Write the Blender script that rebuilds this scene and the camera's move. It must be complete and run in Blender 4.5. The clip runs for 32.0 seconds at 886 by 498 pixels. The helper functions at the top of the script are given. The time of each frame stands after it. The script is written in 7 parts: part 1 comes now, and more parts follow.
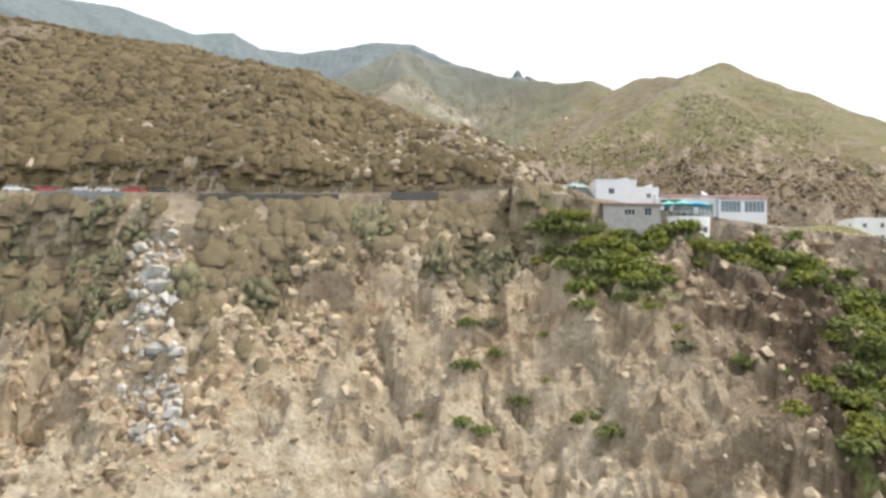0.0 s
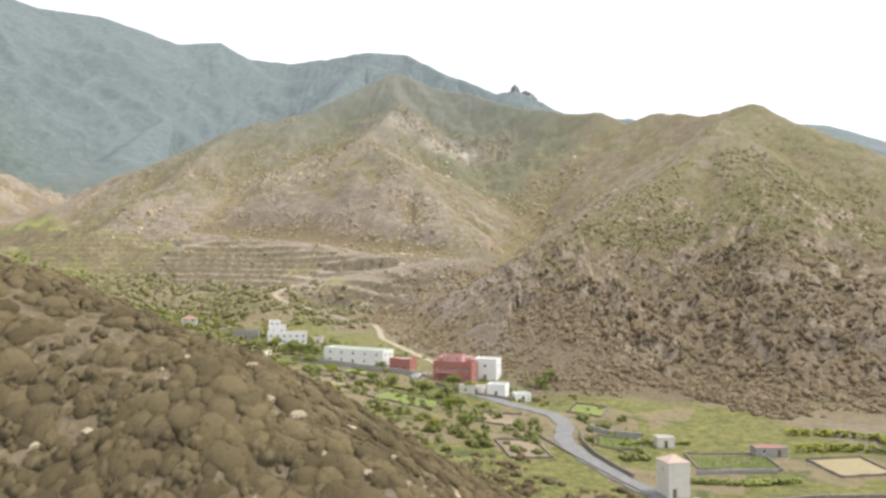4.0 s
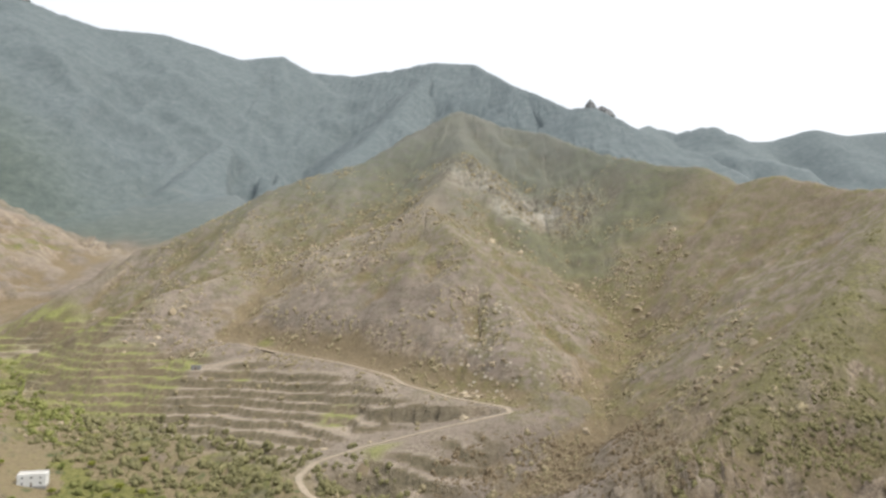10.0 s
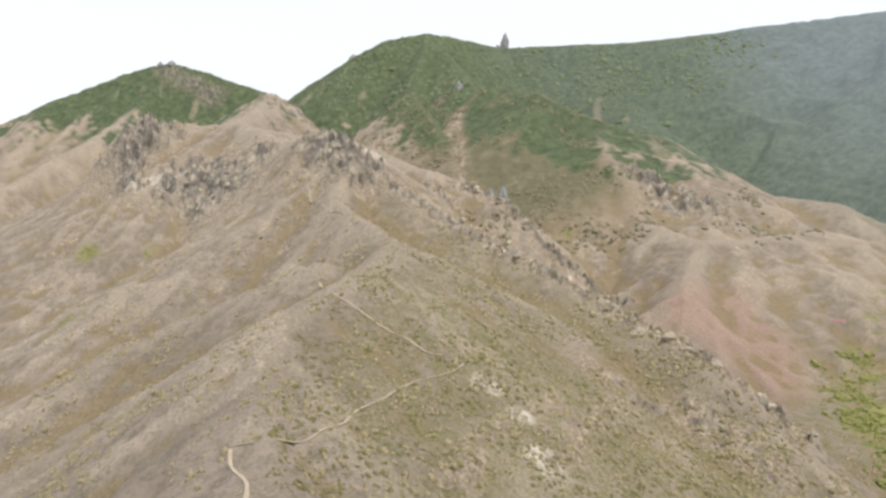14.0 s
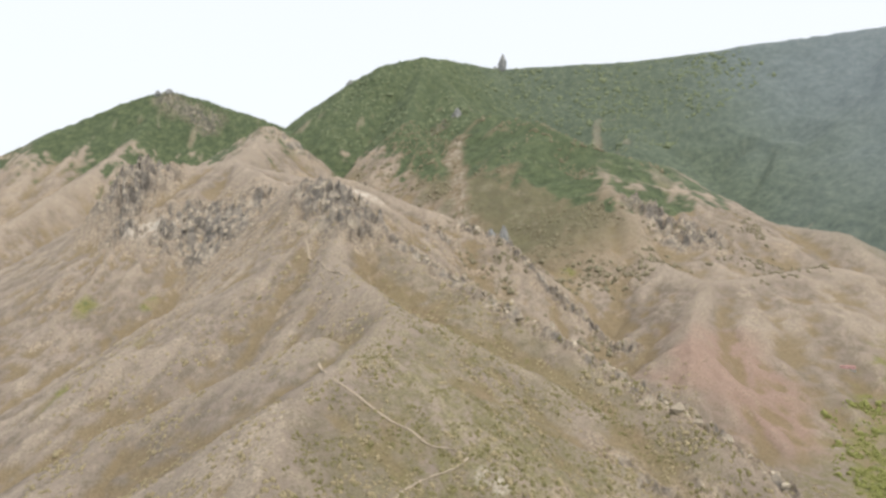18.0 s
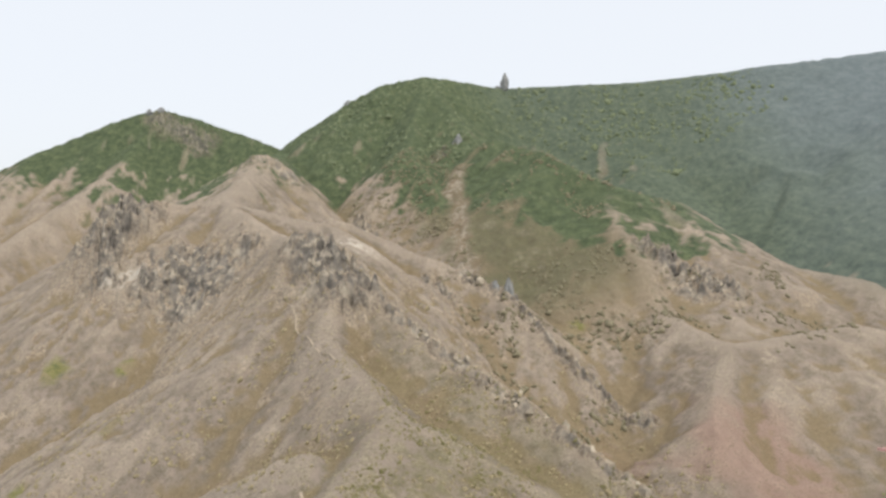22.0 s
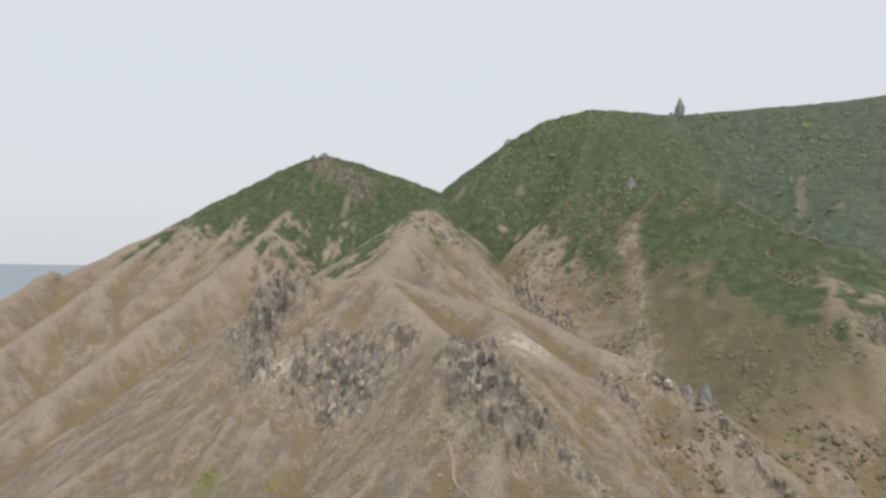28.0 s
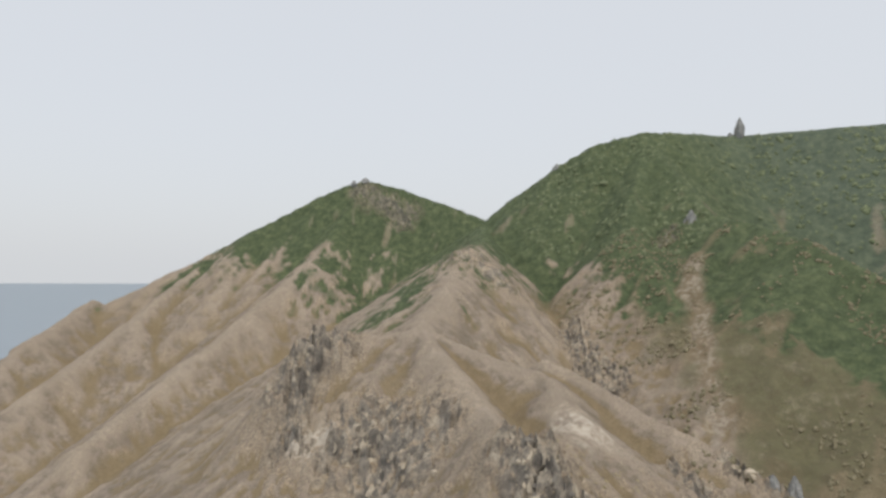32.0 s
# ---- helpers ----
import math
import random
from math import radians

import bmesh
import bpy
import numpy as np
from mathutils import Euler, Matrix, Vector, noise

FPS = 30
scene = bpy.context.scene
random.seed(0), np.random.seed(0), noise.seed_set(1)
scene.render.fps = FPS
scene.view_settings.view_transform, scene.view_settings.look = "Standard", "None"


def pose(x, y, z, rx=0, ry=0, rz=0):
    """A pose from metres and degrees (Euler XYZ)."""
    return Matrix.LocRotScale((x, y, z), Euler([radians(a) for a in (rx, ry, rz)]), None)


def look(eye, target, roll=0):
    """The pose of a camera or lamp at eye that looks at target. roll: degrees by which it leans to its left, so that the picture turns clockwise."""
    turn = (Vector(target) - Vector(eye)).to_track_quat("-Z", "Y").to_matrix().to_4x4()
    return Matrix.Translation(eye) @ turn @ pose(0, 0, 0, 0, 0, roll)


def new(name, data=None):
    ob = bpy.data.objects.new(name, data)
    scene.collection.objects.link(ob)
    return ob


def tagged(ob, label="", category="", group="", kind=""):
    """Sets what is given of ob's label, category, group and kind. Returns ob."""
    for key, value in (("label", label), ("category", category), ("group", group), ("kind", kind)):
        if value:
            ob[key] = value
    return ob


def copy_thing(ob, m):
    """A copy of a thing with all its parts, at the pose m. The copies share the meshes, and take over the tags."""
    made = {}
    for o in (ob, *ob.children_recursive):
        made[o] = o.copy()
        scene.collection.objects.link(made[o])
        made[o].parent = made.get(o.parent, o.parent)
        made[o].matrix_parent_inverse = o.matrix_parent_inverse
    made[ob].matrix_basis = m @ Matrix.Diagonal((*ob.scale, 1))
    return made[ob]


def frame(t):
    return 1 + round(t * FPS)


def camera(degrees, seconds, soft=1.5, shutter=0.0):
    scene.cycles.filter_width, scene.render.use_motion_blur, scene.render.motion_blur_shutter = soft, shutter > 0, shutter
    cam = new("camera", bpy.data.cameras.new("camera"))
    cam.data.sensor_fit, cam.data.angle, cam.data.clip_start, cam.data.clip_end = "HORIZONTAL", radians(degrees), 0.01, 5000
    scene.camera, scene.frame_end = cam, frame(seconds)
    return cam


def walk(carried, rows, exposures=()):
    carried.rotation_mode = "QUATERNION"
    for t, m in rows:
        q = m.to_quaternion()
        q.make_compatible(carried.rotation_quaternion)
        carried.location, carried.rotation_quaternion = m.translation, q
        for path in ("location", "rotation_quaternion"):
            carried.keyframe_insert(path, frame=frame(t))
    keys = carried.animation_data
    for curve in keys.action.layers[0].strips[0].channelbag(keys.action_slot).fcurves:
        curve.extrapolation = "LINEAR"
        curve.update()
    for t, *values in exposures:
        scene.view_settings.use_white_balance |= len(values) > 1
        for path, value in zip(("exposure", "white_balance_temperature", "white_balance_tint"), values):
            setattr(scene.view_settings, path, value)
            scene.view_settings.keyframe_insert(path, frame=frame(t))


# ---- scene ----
cam = camera(62.8, 32.0, soft=2.9)
METRES, EYE, TILT, LEAN, TURN = 780.0, 35.0, 2.7, -0.6, 0.0
ROWS = [
    (0.0, 0.0, 0.0, 0.0, 0.0, 0.0, -0.0),
    (0.5, -0.0007, 0.0141, 0.0098, -0.11, -0.06, 0.03),
    (1.0, -0.0016, 0.0296, 0.0205, -0.25, -0.06, 0.05),
    (1.5, -0.0023, 0.0437, 0.0302, -0.29, -0.02, 0.02),
    (2.0, -0.0031, 0.0589, 0.0406, -0.35, 0.01, 0.03),
    (2.5, -0.0039, 0.0732, 0.0503, -0.42, -0.01, -0.01),
    (3.0, -0.0047, 0.0889, 0.0612, -0.46, 0.03, -0.04),
    (3.5, -0.0052, 0.0999, 0.0688, -0.48, 0.18, 0.04),
    (5.5, -0.007, 0.1442, 0.1099, -0.69, -0.38, -0.05),
    (6.0, -0.0073, 0.1588, 0.1206, -0.72, -0.43, -0.08),
    (6.5, -0.0074, 0.1729, 0.1303, -0.74, -0.42, -0.06),
    (7.0, -0.0076, 0.1884, 0.141, -0.75, -0.43, -0.08),
    (7.5, -0.0079, 0.2028, 0.151, -0.78, -0.43, -0.08),
    (8.0, -0.0081, 0.2181, 0.1614, -0.76, -0.4, -0.09),
    (8.5, -0.0087, 0.2325, 0.1709, -0.8, -0.36, -0.11),
    (9.0, -0.0086, 0.2483, 0.1816, -0.76, -0.36, -0.09),
    (9.5, -0.0099, 0.2623, 0.1914, 1.21, -0.37, -0.1),
    (10.0, -0.01, 0.2774, 0.2021, 4.77, -0.36, -0.02),
    (10.5, -0.0113, 0.2893, 0.2128, 7.57, -0.12, 0.08),
    (11.0, -0.0109, 0.2951, 0.2242, 13.97, -0.17, 0.25),
    (11.5, -0.0112, 0.2955, 0.2354, 21.96, -0.27, 0.44),
    (12.0, -0.0104, 0.2942, 0.2472, 31.14, -0.23, 0.71),
    (12.5, -0.0095, 0.2934, 0.2581, 40.74, -0.13, 1.0),
    (13.0, -0.0079, 0.2927, 0.27, 53.67, 0.17, 1.26),
    (13.5, -0.0059, 0.2919, 0.281, 66.23, 0.54, 1.38),
    (14.0, -0.0054, 0.2934, 0.2914, 69.68, 0.32, 1.61),
    (14.5, -0.0092, 0.2949, 0.2942, 69.88, 0.55, 1.87),
    (16.5, -0.0194, 0.3, 0.3232, 69.77, 0.96, 2.41),
    (17.0, -0.0192, 0.3005, 0.3354, 69.77, 0.92, 2.53),
    (17.5, -0.0189, 0.301, 0.3465, 69.78, 0.94, 2.61),
    (18.0, -0.0189, 0.3015, 0.3581, 69.79, 0.94, 2.68),
    (18.5, -0.022, 0.3029, 0.3692, 69.87, -3.1, 1.65),
    (19.0, -0.03, 0.3062, 0.3812, 69.84, -3.05, 1.74),
    (19.5, -0.0399, 0.3103, 0.3926, 69.77, 0.13, 2.08),
    (20.0, -0.052, 0.3148, 0.4046, 69.74, 0.29, 2.15),
    (20.5, -0.0642, 0.3193, 0.4154, 69.73, 0.49, 2.21),
    (21.0, -0.0777, 0.3244, 0.4275, 69.73, 0.74, 2.26),
    (21.5, -0.0906, 0.3293, 0.4384, 69.72, 0.96, 2.32),
    (22.0, -0.105, 0.3344, 0.45, 69.69, 1.2, 2.37),
    (22.5, -0.1179, 0.3389, 0.4612, 70.3, 1.36, 2.42),
    (23.0, -0.1313, 0.3438, 0.4734, 75.09, 1.71, 2.32),
    (23.5, -0.1442, 0.348, 0.4848, 76.36, 1.87, 2.36),
    (24.0, -0.1584, 0.3525, 0.4968, 78.17, 2.1, 2.35),
    (24.5, -0.1719, 0.3561, 0.5077, 79.48, 2.28, 2.35),
    (25.0, -0.1869, 0.3597, 0.5197, 80.7, 2.44, 2.37),
    (25.5, -0.2007, 0.3626, 0.5309, 81.52, 2.54, 2.38),
    (27.5, -0.246, 0.3694, 0.5771, 82.33, 2.56, 2.58),
    (28.0, -0.258, 0.3713, 0.5891, 82.37, 2.54, 2.6),
    (28.5, -0.2704, 0.3724, 0.6004, 83.67, 2.62, 2.54),
    (29.0, -0.2838, 0.3738, 0.6133, 85.69, 2.72, 2.41),
    (29.5, -0.2975, 0.3759, 0.6246, 85.8, 2.74, 2.46),
    (30.0, -0.3129, 0.3773, 0.637, 85.77, 2.78, 2.51),
    (30.5, -0.3271, 0.3784, 0.6482, 85.75, 2.81, 2.53),
    (31.0, -0.3435, 0.3795, 0.6607, 85.74, 2.86, 2.55),
    (31.5, -0.3569, 0.3808, 0.6724, 85.74, 3.12, 2.56),
    (32.0, -0.3657, 0.3811, 0.6848, 85.73, 3.14, 2.63),
]
walk(cam, [(t, pose(0, 0, EYE, TILT, LEAN, TURN) @ pose(METRES * x, METRES * y, METRES * z, 90 + pitch, roll, yaw)) for t, x, y, z, yaw, pitch, roll in ROWS],
     exposures=((0, 1.02), (3.5, 0.98), (6, 0.7), (13, 0.6), (19, 0.5), (24, 0.3), (28, 0.1), (32, 0.06)))

# ---------------------------------------------------------------- sky and sun
SUN_ELEVATION, SUN_AZIMUTH = radians(60), radians(78)      # azimuth from +y towards +x
world = bpy.data.worlds.new("hazy_sky")
scene.world = world
world.use_nodes = True
wn, wl = world.node_tree.nodes, world.node_tree.links
wn.clear()
sky = wn.new("ShaderNodeTexSky")
sky.sky_type, sky.sun_disc = "NISHITA", False
sky.sun_elevation, sky.sun_rotation = SUN_ELEVATION, SUN_AZIMUTH
sky.air_density, sky.dust_density, sky.ozone_density, sky.altitude = 1.0, 6.0, 1.0, 0
haze = wn.new("ShaderNodeMixRGB")
haze.inputs["Fac"].default_value = 0.72
haze.inputs["Color2"].default_value = (7.3, 7.5, 7.75, 1)
bg = wn.new("ShaderNodeBackground")
bg.inputs["Strength"].default_value = 0.115
wo = wn.new("ShaderNodeOutputWorld")
wl.new(sky.outputs["Color"], haze.inputs["Color1"])
wl.new(haze.outputs["Color"], bg.inputs["Color"])
wl.new(bg.outputs["Background"], wo.inputs["Surface"])
sun = new("sun", bpy.data.lights.new("sun", "SUN"))
sun.data.energy, sun.data.angle, sun.data.color = 1.75, radians(11), (1.0, 0.95, 0.86)
sun.matrix_world = look((0, 0, 0), (-math.sin(SUN_AZIMUTH) * math.cos(SUN_ELEVATION), -math.cos(SUN_AZIMUTH) * math.cos(SUN_ELEVATION), -math.sin(SUN_ELEVATION)))
# ---------------------------------------------------------------- relief
def lattice(ix, iy, seed):
    n = (ix.astype(np.int64) * 374761393 + iy.astype(np.int64) * 668265263 + seed * 1274126177) & 0x7FFFFFFF
    n = ((n ^ (n >> 13)) * 1103515245 + 12345) & 0x7FFFFFFF
    n = ((n ^ (n >> 16)) * 69069 + 907133923) & 0x7FFFFFFF
    return n / float(0x7FFFFFFF)


def value_noise(x, y, seed):
    ix, iy = np.floor(x), np.floor(y)
    u, v = x - ix, y - iy
    u, v = u * u * u * (u * (u * 6 - 15) + 10), v * v * v * (v * (v * 6 - 15) + 10)
    a, b = lattice(ix, iy, seed), lattice(ix + 1, iy, seed)
    c, d = lattice(ix, iy + 1, seed), lattice(ix + 1, iy + 1, seed)
    return ((a + (b - a) * u) * (1 - v) + (c + (d - c) * u) * v) * 2 - 1


def fbm(x, y, size, octaves, seed, gain=0.5, ridged=False):
    total, amp, norm = np.zeros_like(x), 1.0, 0.0
    for k in range(octaves):
        c, s = math.cos(0.7 * k + 0.3), math.sin(0.7 * k + 0.3)
        n = value_noise((x * c - y * s) / size + 17.3 * k, (x * s + y * c) / size - 9.1 * k, seed + k)
        total += amp * ((0.75 - 2 * np.abs(n)) if ridged else n)
        norm, amp, size = norm + amp, amp * gain, size * 0.5
    return total / norm


def facets(x, y, size, seed, tilt=0.9):
    """Angular blocks: each cell of a random pattern is a tilted plane at its own height."""
    ix, iy = np.floor(x / size), np.floor(y / size)
    best, out = np.full(x.shape, 1e18), np.zeros(x.shape)
    for ax in (-1, 0, 1):
        for ay in (-1, 0, 1):
            cx, cy = ix + ax, iy + ay
            ex = x / size - cx - lattice(cx, cy, seed)
            ey = y / size - cy - lattice(cx, cy, seed + 5)
            d = ex * ex + ey * ey
            h = lattice(cx, cy, seed + 9) * 2 - 1 + tilt * (ex * (lattice(cx, cy, seed + 13) * 2 - 1) + ey * (lattice(cx, cy, seed + 17) * 2 - 1)) * 2
            m = d < best
            best, out = np.where(m, d, best), np.where(m, h, out)
    return out


def along(x, y, line):
    """Distance to a polyline, the height on it at the nearest point, and the side (+1 left, -1 right)."""
    best = np.full(x.shape, 1e18)
    height, side = np.zeros(x.shape), np.ones(x.shape)
    for (x0, y0, z0), (x1, y1, z1) in zip(line[:-1], line[1:]):
        dx, dy = x1 - x0, y1 - y0
        t = np.clip(((x - x0) * dx + (y - y0) * dy) / (dx * dx + dy * dy), 0, 1)
        ex, ey = x - x0 - t * dx, y - y0 - t * dy
        d2 = ex * ex + ey * ey
        m = d2 < best
        best = np.where(m, d2, best)
        height = np.where(m, z0 + t * (z1 - z0), height)
        side = np.where(m, np.sign(dx * ey - dy * ex + 1e-9), side)
    return np.sqrt(best), height, side


def ridge_height(x, y, line, left, right, soft):
    """The height of a crest's flanks, and the distance from the crest."""
    best, away = np.full(x.shape, -1e9), np.zeros(x.shape)
    for (x0, y0, z0), (x1, y1, z1) in zip(line[:-1], line[1:]):
        dx, dy = x1 - x0, y1 - y0
        t = np.clip(((x - x0) * dx + (y - y0) * dy) / (dx * dx + dy * dy), 0, 1)
        ex, ey = x - x0 - t * dx, y - y0 - t * dy
        d = np.sqrt(ex * ex + ey * ey)
        turn = np.clip((dx * ey - dy * ex) / (np.maximum(d, 1e-6) * math.hypot(dx, dy)), -1, 1)
        r = z0 + t * (z1 - z0) - (right + (left - right) * (0.5 + 0.5 * turn)) * (np.sqrt(d * d + soft * soft) - soft)
        away = np.where(r > best, d, away)
        best = np.maximum(best, r)
    return best, away


# crest lines: points (x, y, z), fall to the left and to the right of the line, roundness of the crest
RIDGES = [
    # long spur from the road bend up to the saddle
    ([(17, 157, 64), (0, 161, 70), (-40, 190, 90), (-75, 207, 101), (-131, 225, 114)], 0.72, 0.62, 9),
    ([(-131, 225, 114), (-250, 250, 150), (-400, 268, 198)], 0.62, 0.66, 10),
    ([(-400, 268, 198), (-500, 300, 238), (-560, 365, 264), (-612, 398, 285)], 0.62, 0.52, 12),
    ([(-612, 398, 285), (-700, 385, 308), (-777, 378, 331), (-884, 420, 392), (-956, 402, 420)], 1.0, 0.72, 10),
    ([(-956, 402, 420), (-1150, 370, 452), (-1380, 316, 514)], 1.1, 0.85, 12),
    ([(-956, 402, 416), (-1061, 478, 434), (-1200, 470, 462), (-1380, 330, 510)], 0.9, 0.8, 14),
    ([(-1380, 316, 514), (-1560, 370, 575), (-1729, 418, 642), (-2050, 500, 690), (-2340, 554, 755)], 0.64, 0.85, 16),
    # rocky rib and side spurs of the long spur
    ([(-884, 424, 390), (-700, 507, 300), (-474, 605, 200), (-400, 640, 142), (-362, 665, 105)], 0.8, 0.6, 4),
    ([(-1250, 480, 480), (-1012, 681, 362), (-900, 722, 280), (-800, 760, 205)], 0.85, 0.75, 5),
    ([(-585, 385, 272), (-520, 470, 220), (-440, 520, 165)], 0.75, 0.75, 6),
    ([(-1380, 316, 512), (-1399, 160, 494), (-1348, 130, 455), (-1271, 40, 318), (-1227, -29, 283), (-1150, -150, 190), (-1050, -320, 60)], 1.15, 1.15, 8),
    ([(-600, 330, 268), (-640, 200, 205), (-620, 60, 130), (-560, -100, 40)], 0.6, 0.6, 16),
    ([(-250, 250, 148), (-300, 120, 95), (-330, 0, 40)], 0.6, 0.6, 14),
    # second spur, up to the green dome
    ([(-610, 795, 160), (-717, 782, 236), (-837, 902, 303), (-982, 915, 342), (-1203, 988, 478), (-1329, 1075, 563), (-1508, 1003, 657), (-1788, 940, 733), (-2216, 967, 982)], 0.72, 0.8, 10),
    ([(-837, 902, 300), (-826, 1120, 325), (-760, 1260, 290), (-700, 1340, 262)], 0.6, 0.6, 12),
    ([(-1329, 1075, 563), (-1262, 1174, 533), (-1157, 1257, 446), (-1113, 1280, 409), (-1034, 1304, 394), (-961, 1318, 380), (-892, 1337, 346), (-811, 1366, 300), (-712, 1373, 246)], 0.7, 0.6, 7),
    ([(-2216, 967, 983), (-1788, 780, 690), (-1502, 797, 516), (-1229, 784, 392)], 0.95, 0.95, 10),
    # the great crest from the sea to the notch
    ([(-3100, -1000, 430), (-2760, -690, 525), (-2680, -655, 500), (-2640, -300, 668), (-2550, -139, 742), (-2580, 60, 850), (-2600, 150, 893), (-2600, 205, 905), (-2540, 310, 872), (-2440, 440, 812), (-2340, 554, 757)], 0.75, 1.05, 6),
    ([(-2340, 554, 757), (-2300, 630, 830), (-2260, 740, 909), (-2230, 850, 964), (-2216, 967, 995), (-2310, 1285, 1008), (-2150, 1500, 1003), (-2021, 1673, 1003), (-1800, 1990, 1033), (-1532, 2335, 1060)], 0.7, 1.02, 8),
    ([(-1532, 2335, 1062), (-1350, 2480, 1010), (-1200, 2640, 1040), (-983, 2799, 998), (-870, 2912, 1046), (-760, 2950, 990), (-600, 2985, 985), (-285, 3005, 1042), (-130, 2985, 1030), (-83, 2850, 960)], 0.6, 0.72, 8),
    ([(-83, 2850, 958), (50, 2600, 830), (180, 2350, 702), (231, 2259, 690), (300, 2400, 652), (450, 2800, 722), (597, 3350, 868), (700, 3250, 812), (811, 3150, 824), (900, 3210, 785), (1050, 3280, 780), (1248, 3290, 842), (1400, 3290, 812), (1620, 3300, 836), (1760, 3300, 830), (2000, 3300, 765), (2500, 3300, 560)], 0.6, 0.66, 8),
    # buttresses of the great crest
    ([(-870, 2910, 1030), (-800, 2300, 650), (-760, 1800, 400)], 0.7, 0.7, 20),
    ([(-285, 3005, 1025), (-360, 2400, 690), (-450, 1900, 430)], 0.7, 0.7, 20),
    ([(-1532, 2335, 1045), (-1313, 1734, 512), (-1060, 1560, 330)], 0.75, 0.75, 20),
    ([(-2021, 1673, 970), (-1822, 1494, 735), (-1560, 1330, 520)], 0.75, 0.75, 20),
    ([(-1800, 1990, 1015), (-1560, 1680, 640)], 0.75, 0.75, 20),
    ([(-2600, 190, 890), (-2300, 60, 640), (-1950, -150, 420), (-1700, -300, 280)], 0.8, 0.8, 14),
    ([(-2700, -670, 527), (-2400, -720, 425), (-2284, -742, 362), (-1950, -820, 180)], 0.8, 0.8, 10),
    ([(-2640, -300, 660), (-2350, -420, 480), (-2100, -560, 330)], 0.8, 0.8, 14),
    # the pyramid and the bowl beside it
    ([(-82, 1280, 451), (-58, 1143, 362), (-87, 962, 279), (-40, 860, 225), (-2, 767, 173), (2, 690, 128)], 0.78, 0.62, 8),
    ([(-82, 1280, 451), (-190, 1160, 358), (-300, 1090, 308), (-390, 1010, 243), (-440, 930, 190)], 0.75, 0.65, 10),
    ([(-87, 962, 272), (-241, 968, 219), (-306, 858, 187)], 0.6, 0.5, 14),
    ([(-82, 1280, 451), (-20, 1276, 428), (48, 1262, 416), (115, 1180, 374), (165, 1100, 345), (204, 1043, 332), (235, 1000, 306), (254, 955, 310), (280, 870, 284), (297, 783, 276)], 0.55, 0.8, 6),
    # hill beside the village
    ([(74, 524, 106), (82, 543, 127), (148, 610, 171), (240, 705, 236), (297, 783, 276), (365, 790, 251), (432, 795, 229), (520, 810, 178), (900, 850, 80)], 0.65, 0.75, 10),
    ([(240, 705, 234), (215, 560, 160), (180, 460, 113), (205, 405, 88), (230, 350, 55)], 0.6, 0.7, 12),
    ([(82, 543, 127), (74, 480, 98), (60, 425, 76), (52, 385, 64), (54, 350, 54)], 0.55, 0.5, 12),
    # terraced apron under the pyramid
    ([(20, 690, 130), (-124, 762, 141), (-238, 778, 142), (-300, 768, 130)], 0.48, 0.34, 14),
]
# valley floors: points and rise of the ground away from the line
FLOORS = [
    ([(260, 60, 28), (125, 150, 39), (60, 200, 47), (58, 260, 49), (32, 340, 54), (8, 400, 60), (-60, 480, 67), (-140, 560, 72), (-207, 614, 78), (-290, 672, 100), (-420, 740, 121), (-560, 860, 139), (-640, 1000, 168), (-719, 1407, 248), (-760, 1800, 380)], 0.035, 140),
    ([(-440, 722, 124), (-560, 740, 134), (-792, 715, 194), (-960, 790, 250), (-1384, 724, 415)], 0.1, 12),
    ([(-45, 560, 71), (30, 620, 90), (90, 780, 130), (60, 960, 205), (50, 1095, 288)], 0.1, 10),
    ([(-900, -400, 5), (-1075, 71, 190), (-1100, 180, 238)], 0.1, 12),
]
ROAD = [(-150, 121, 50.8), (-75, 127, 50.1), (-24, 127, 50.1), (-2, 127.5, 50.7), (10, 126.8, 51.2), (19, 129.5, 51.6), (24, 139, 53.6), (27, 150, 55.6), (27, 161, 56.8), (24, 173, 57.8), (16, 188, 58.3)]
VILLAGE_ROAD = [(72, 138, 46.6), (56, 150, 46.6), (46, 162, 46.7), (50, 178, 47.0), (55, 193, 47.4), (56, 208, 48.0), (53, 235, 48.6), (50, 252, 49.2), (43, 267, 50.3), (36, 285, 52.0), (33, 301, 53.2), (37, 318, 54.6), (35, 330, 55.6), (22, 341, 57.0), (6, 362, 58.8), (-8, 380, 60.0)]
TRACK = [(2, 398, 62.0), (-14, 440, 64.5), (-36, 500, 68.0), (-41, 545, 70.0), (-46, 568, 72.0), (-62, 566, 74.5), (-85, 578, 80.0), (-112, 590, 87.0), (-122, 606, 91.0), (-116, 624, 95.5), (-92, 640, 101.0), (-50, 652, 110.5), (-3, 667, 119.5), (-8, 676, 121.0), (-40, 690, 123.0), (-78, 716, 127.5), (-90, 732, 131.0), (-130, 752, 137.0), (-185, 775, 141.0), (-225, 792, 146.0)]
SIDE_TRACK = [(-185, 775, 141.0), (-215, 752, 137.0), (-236, 741, 131.5)]


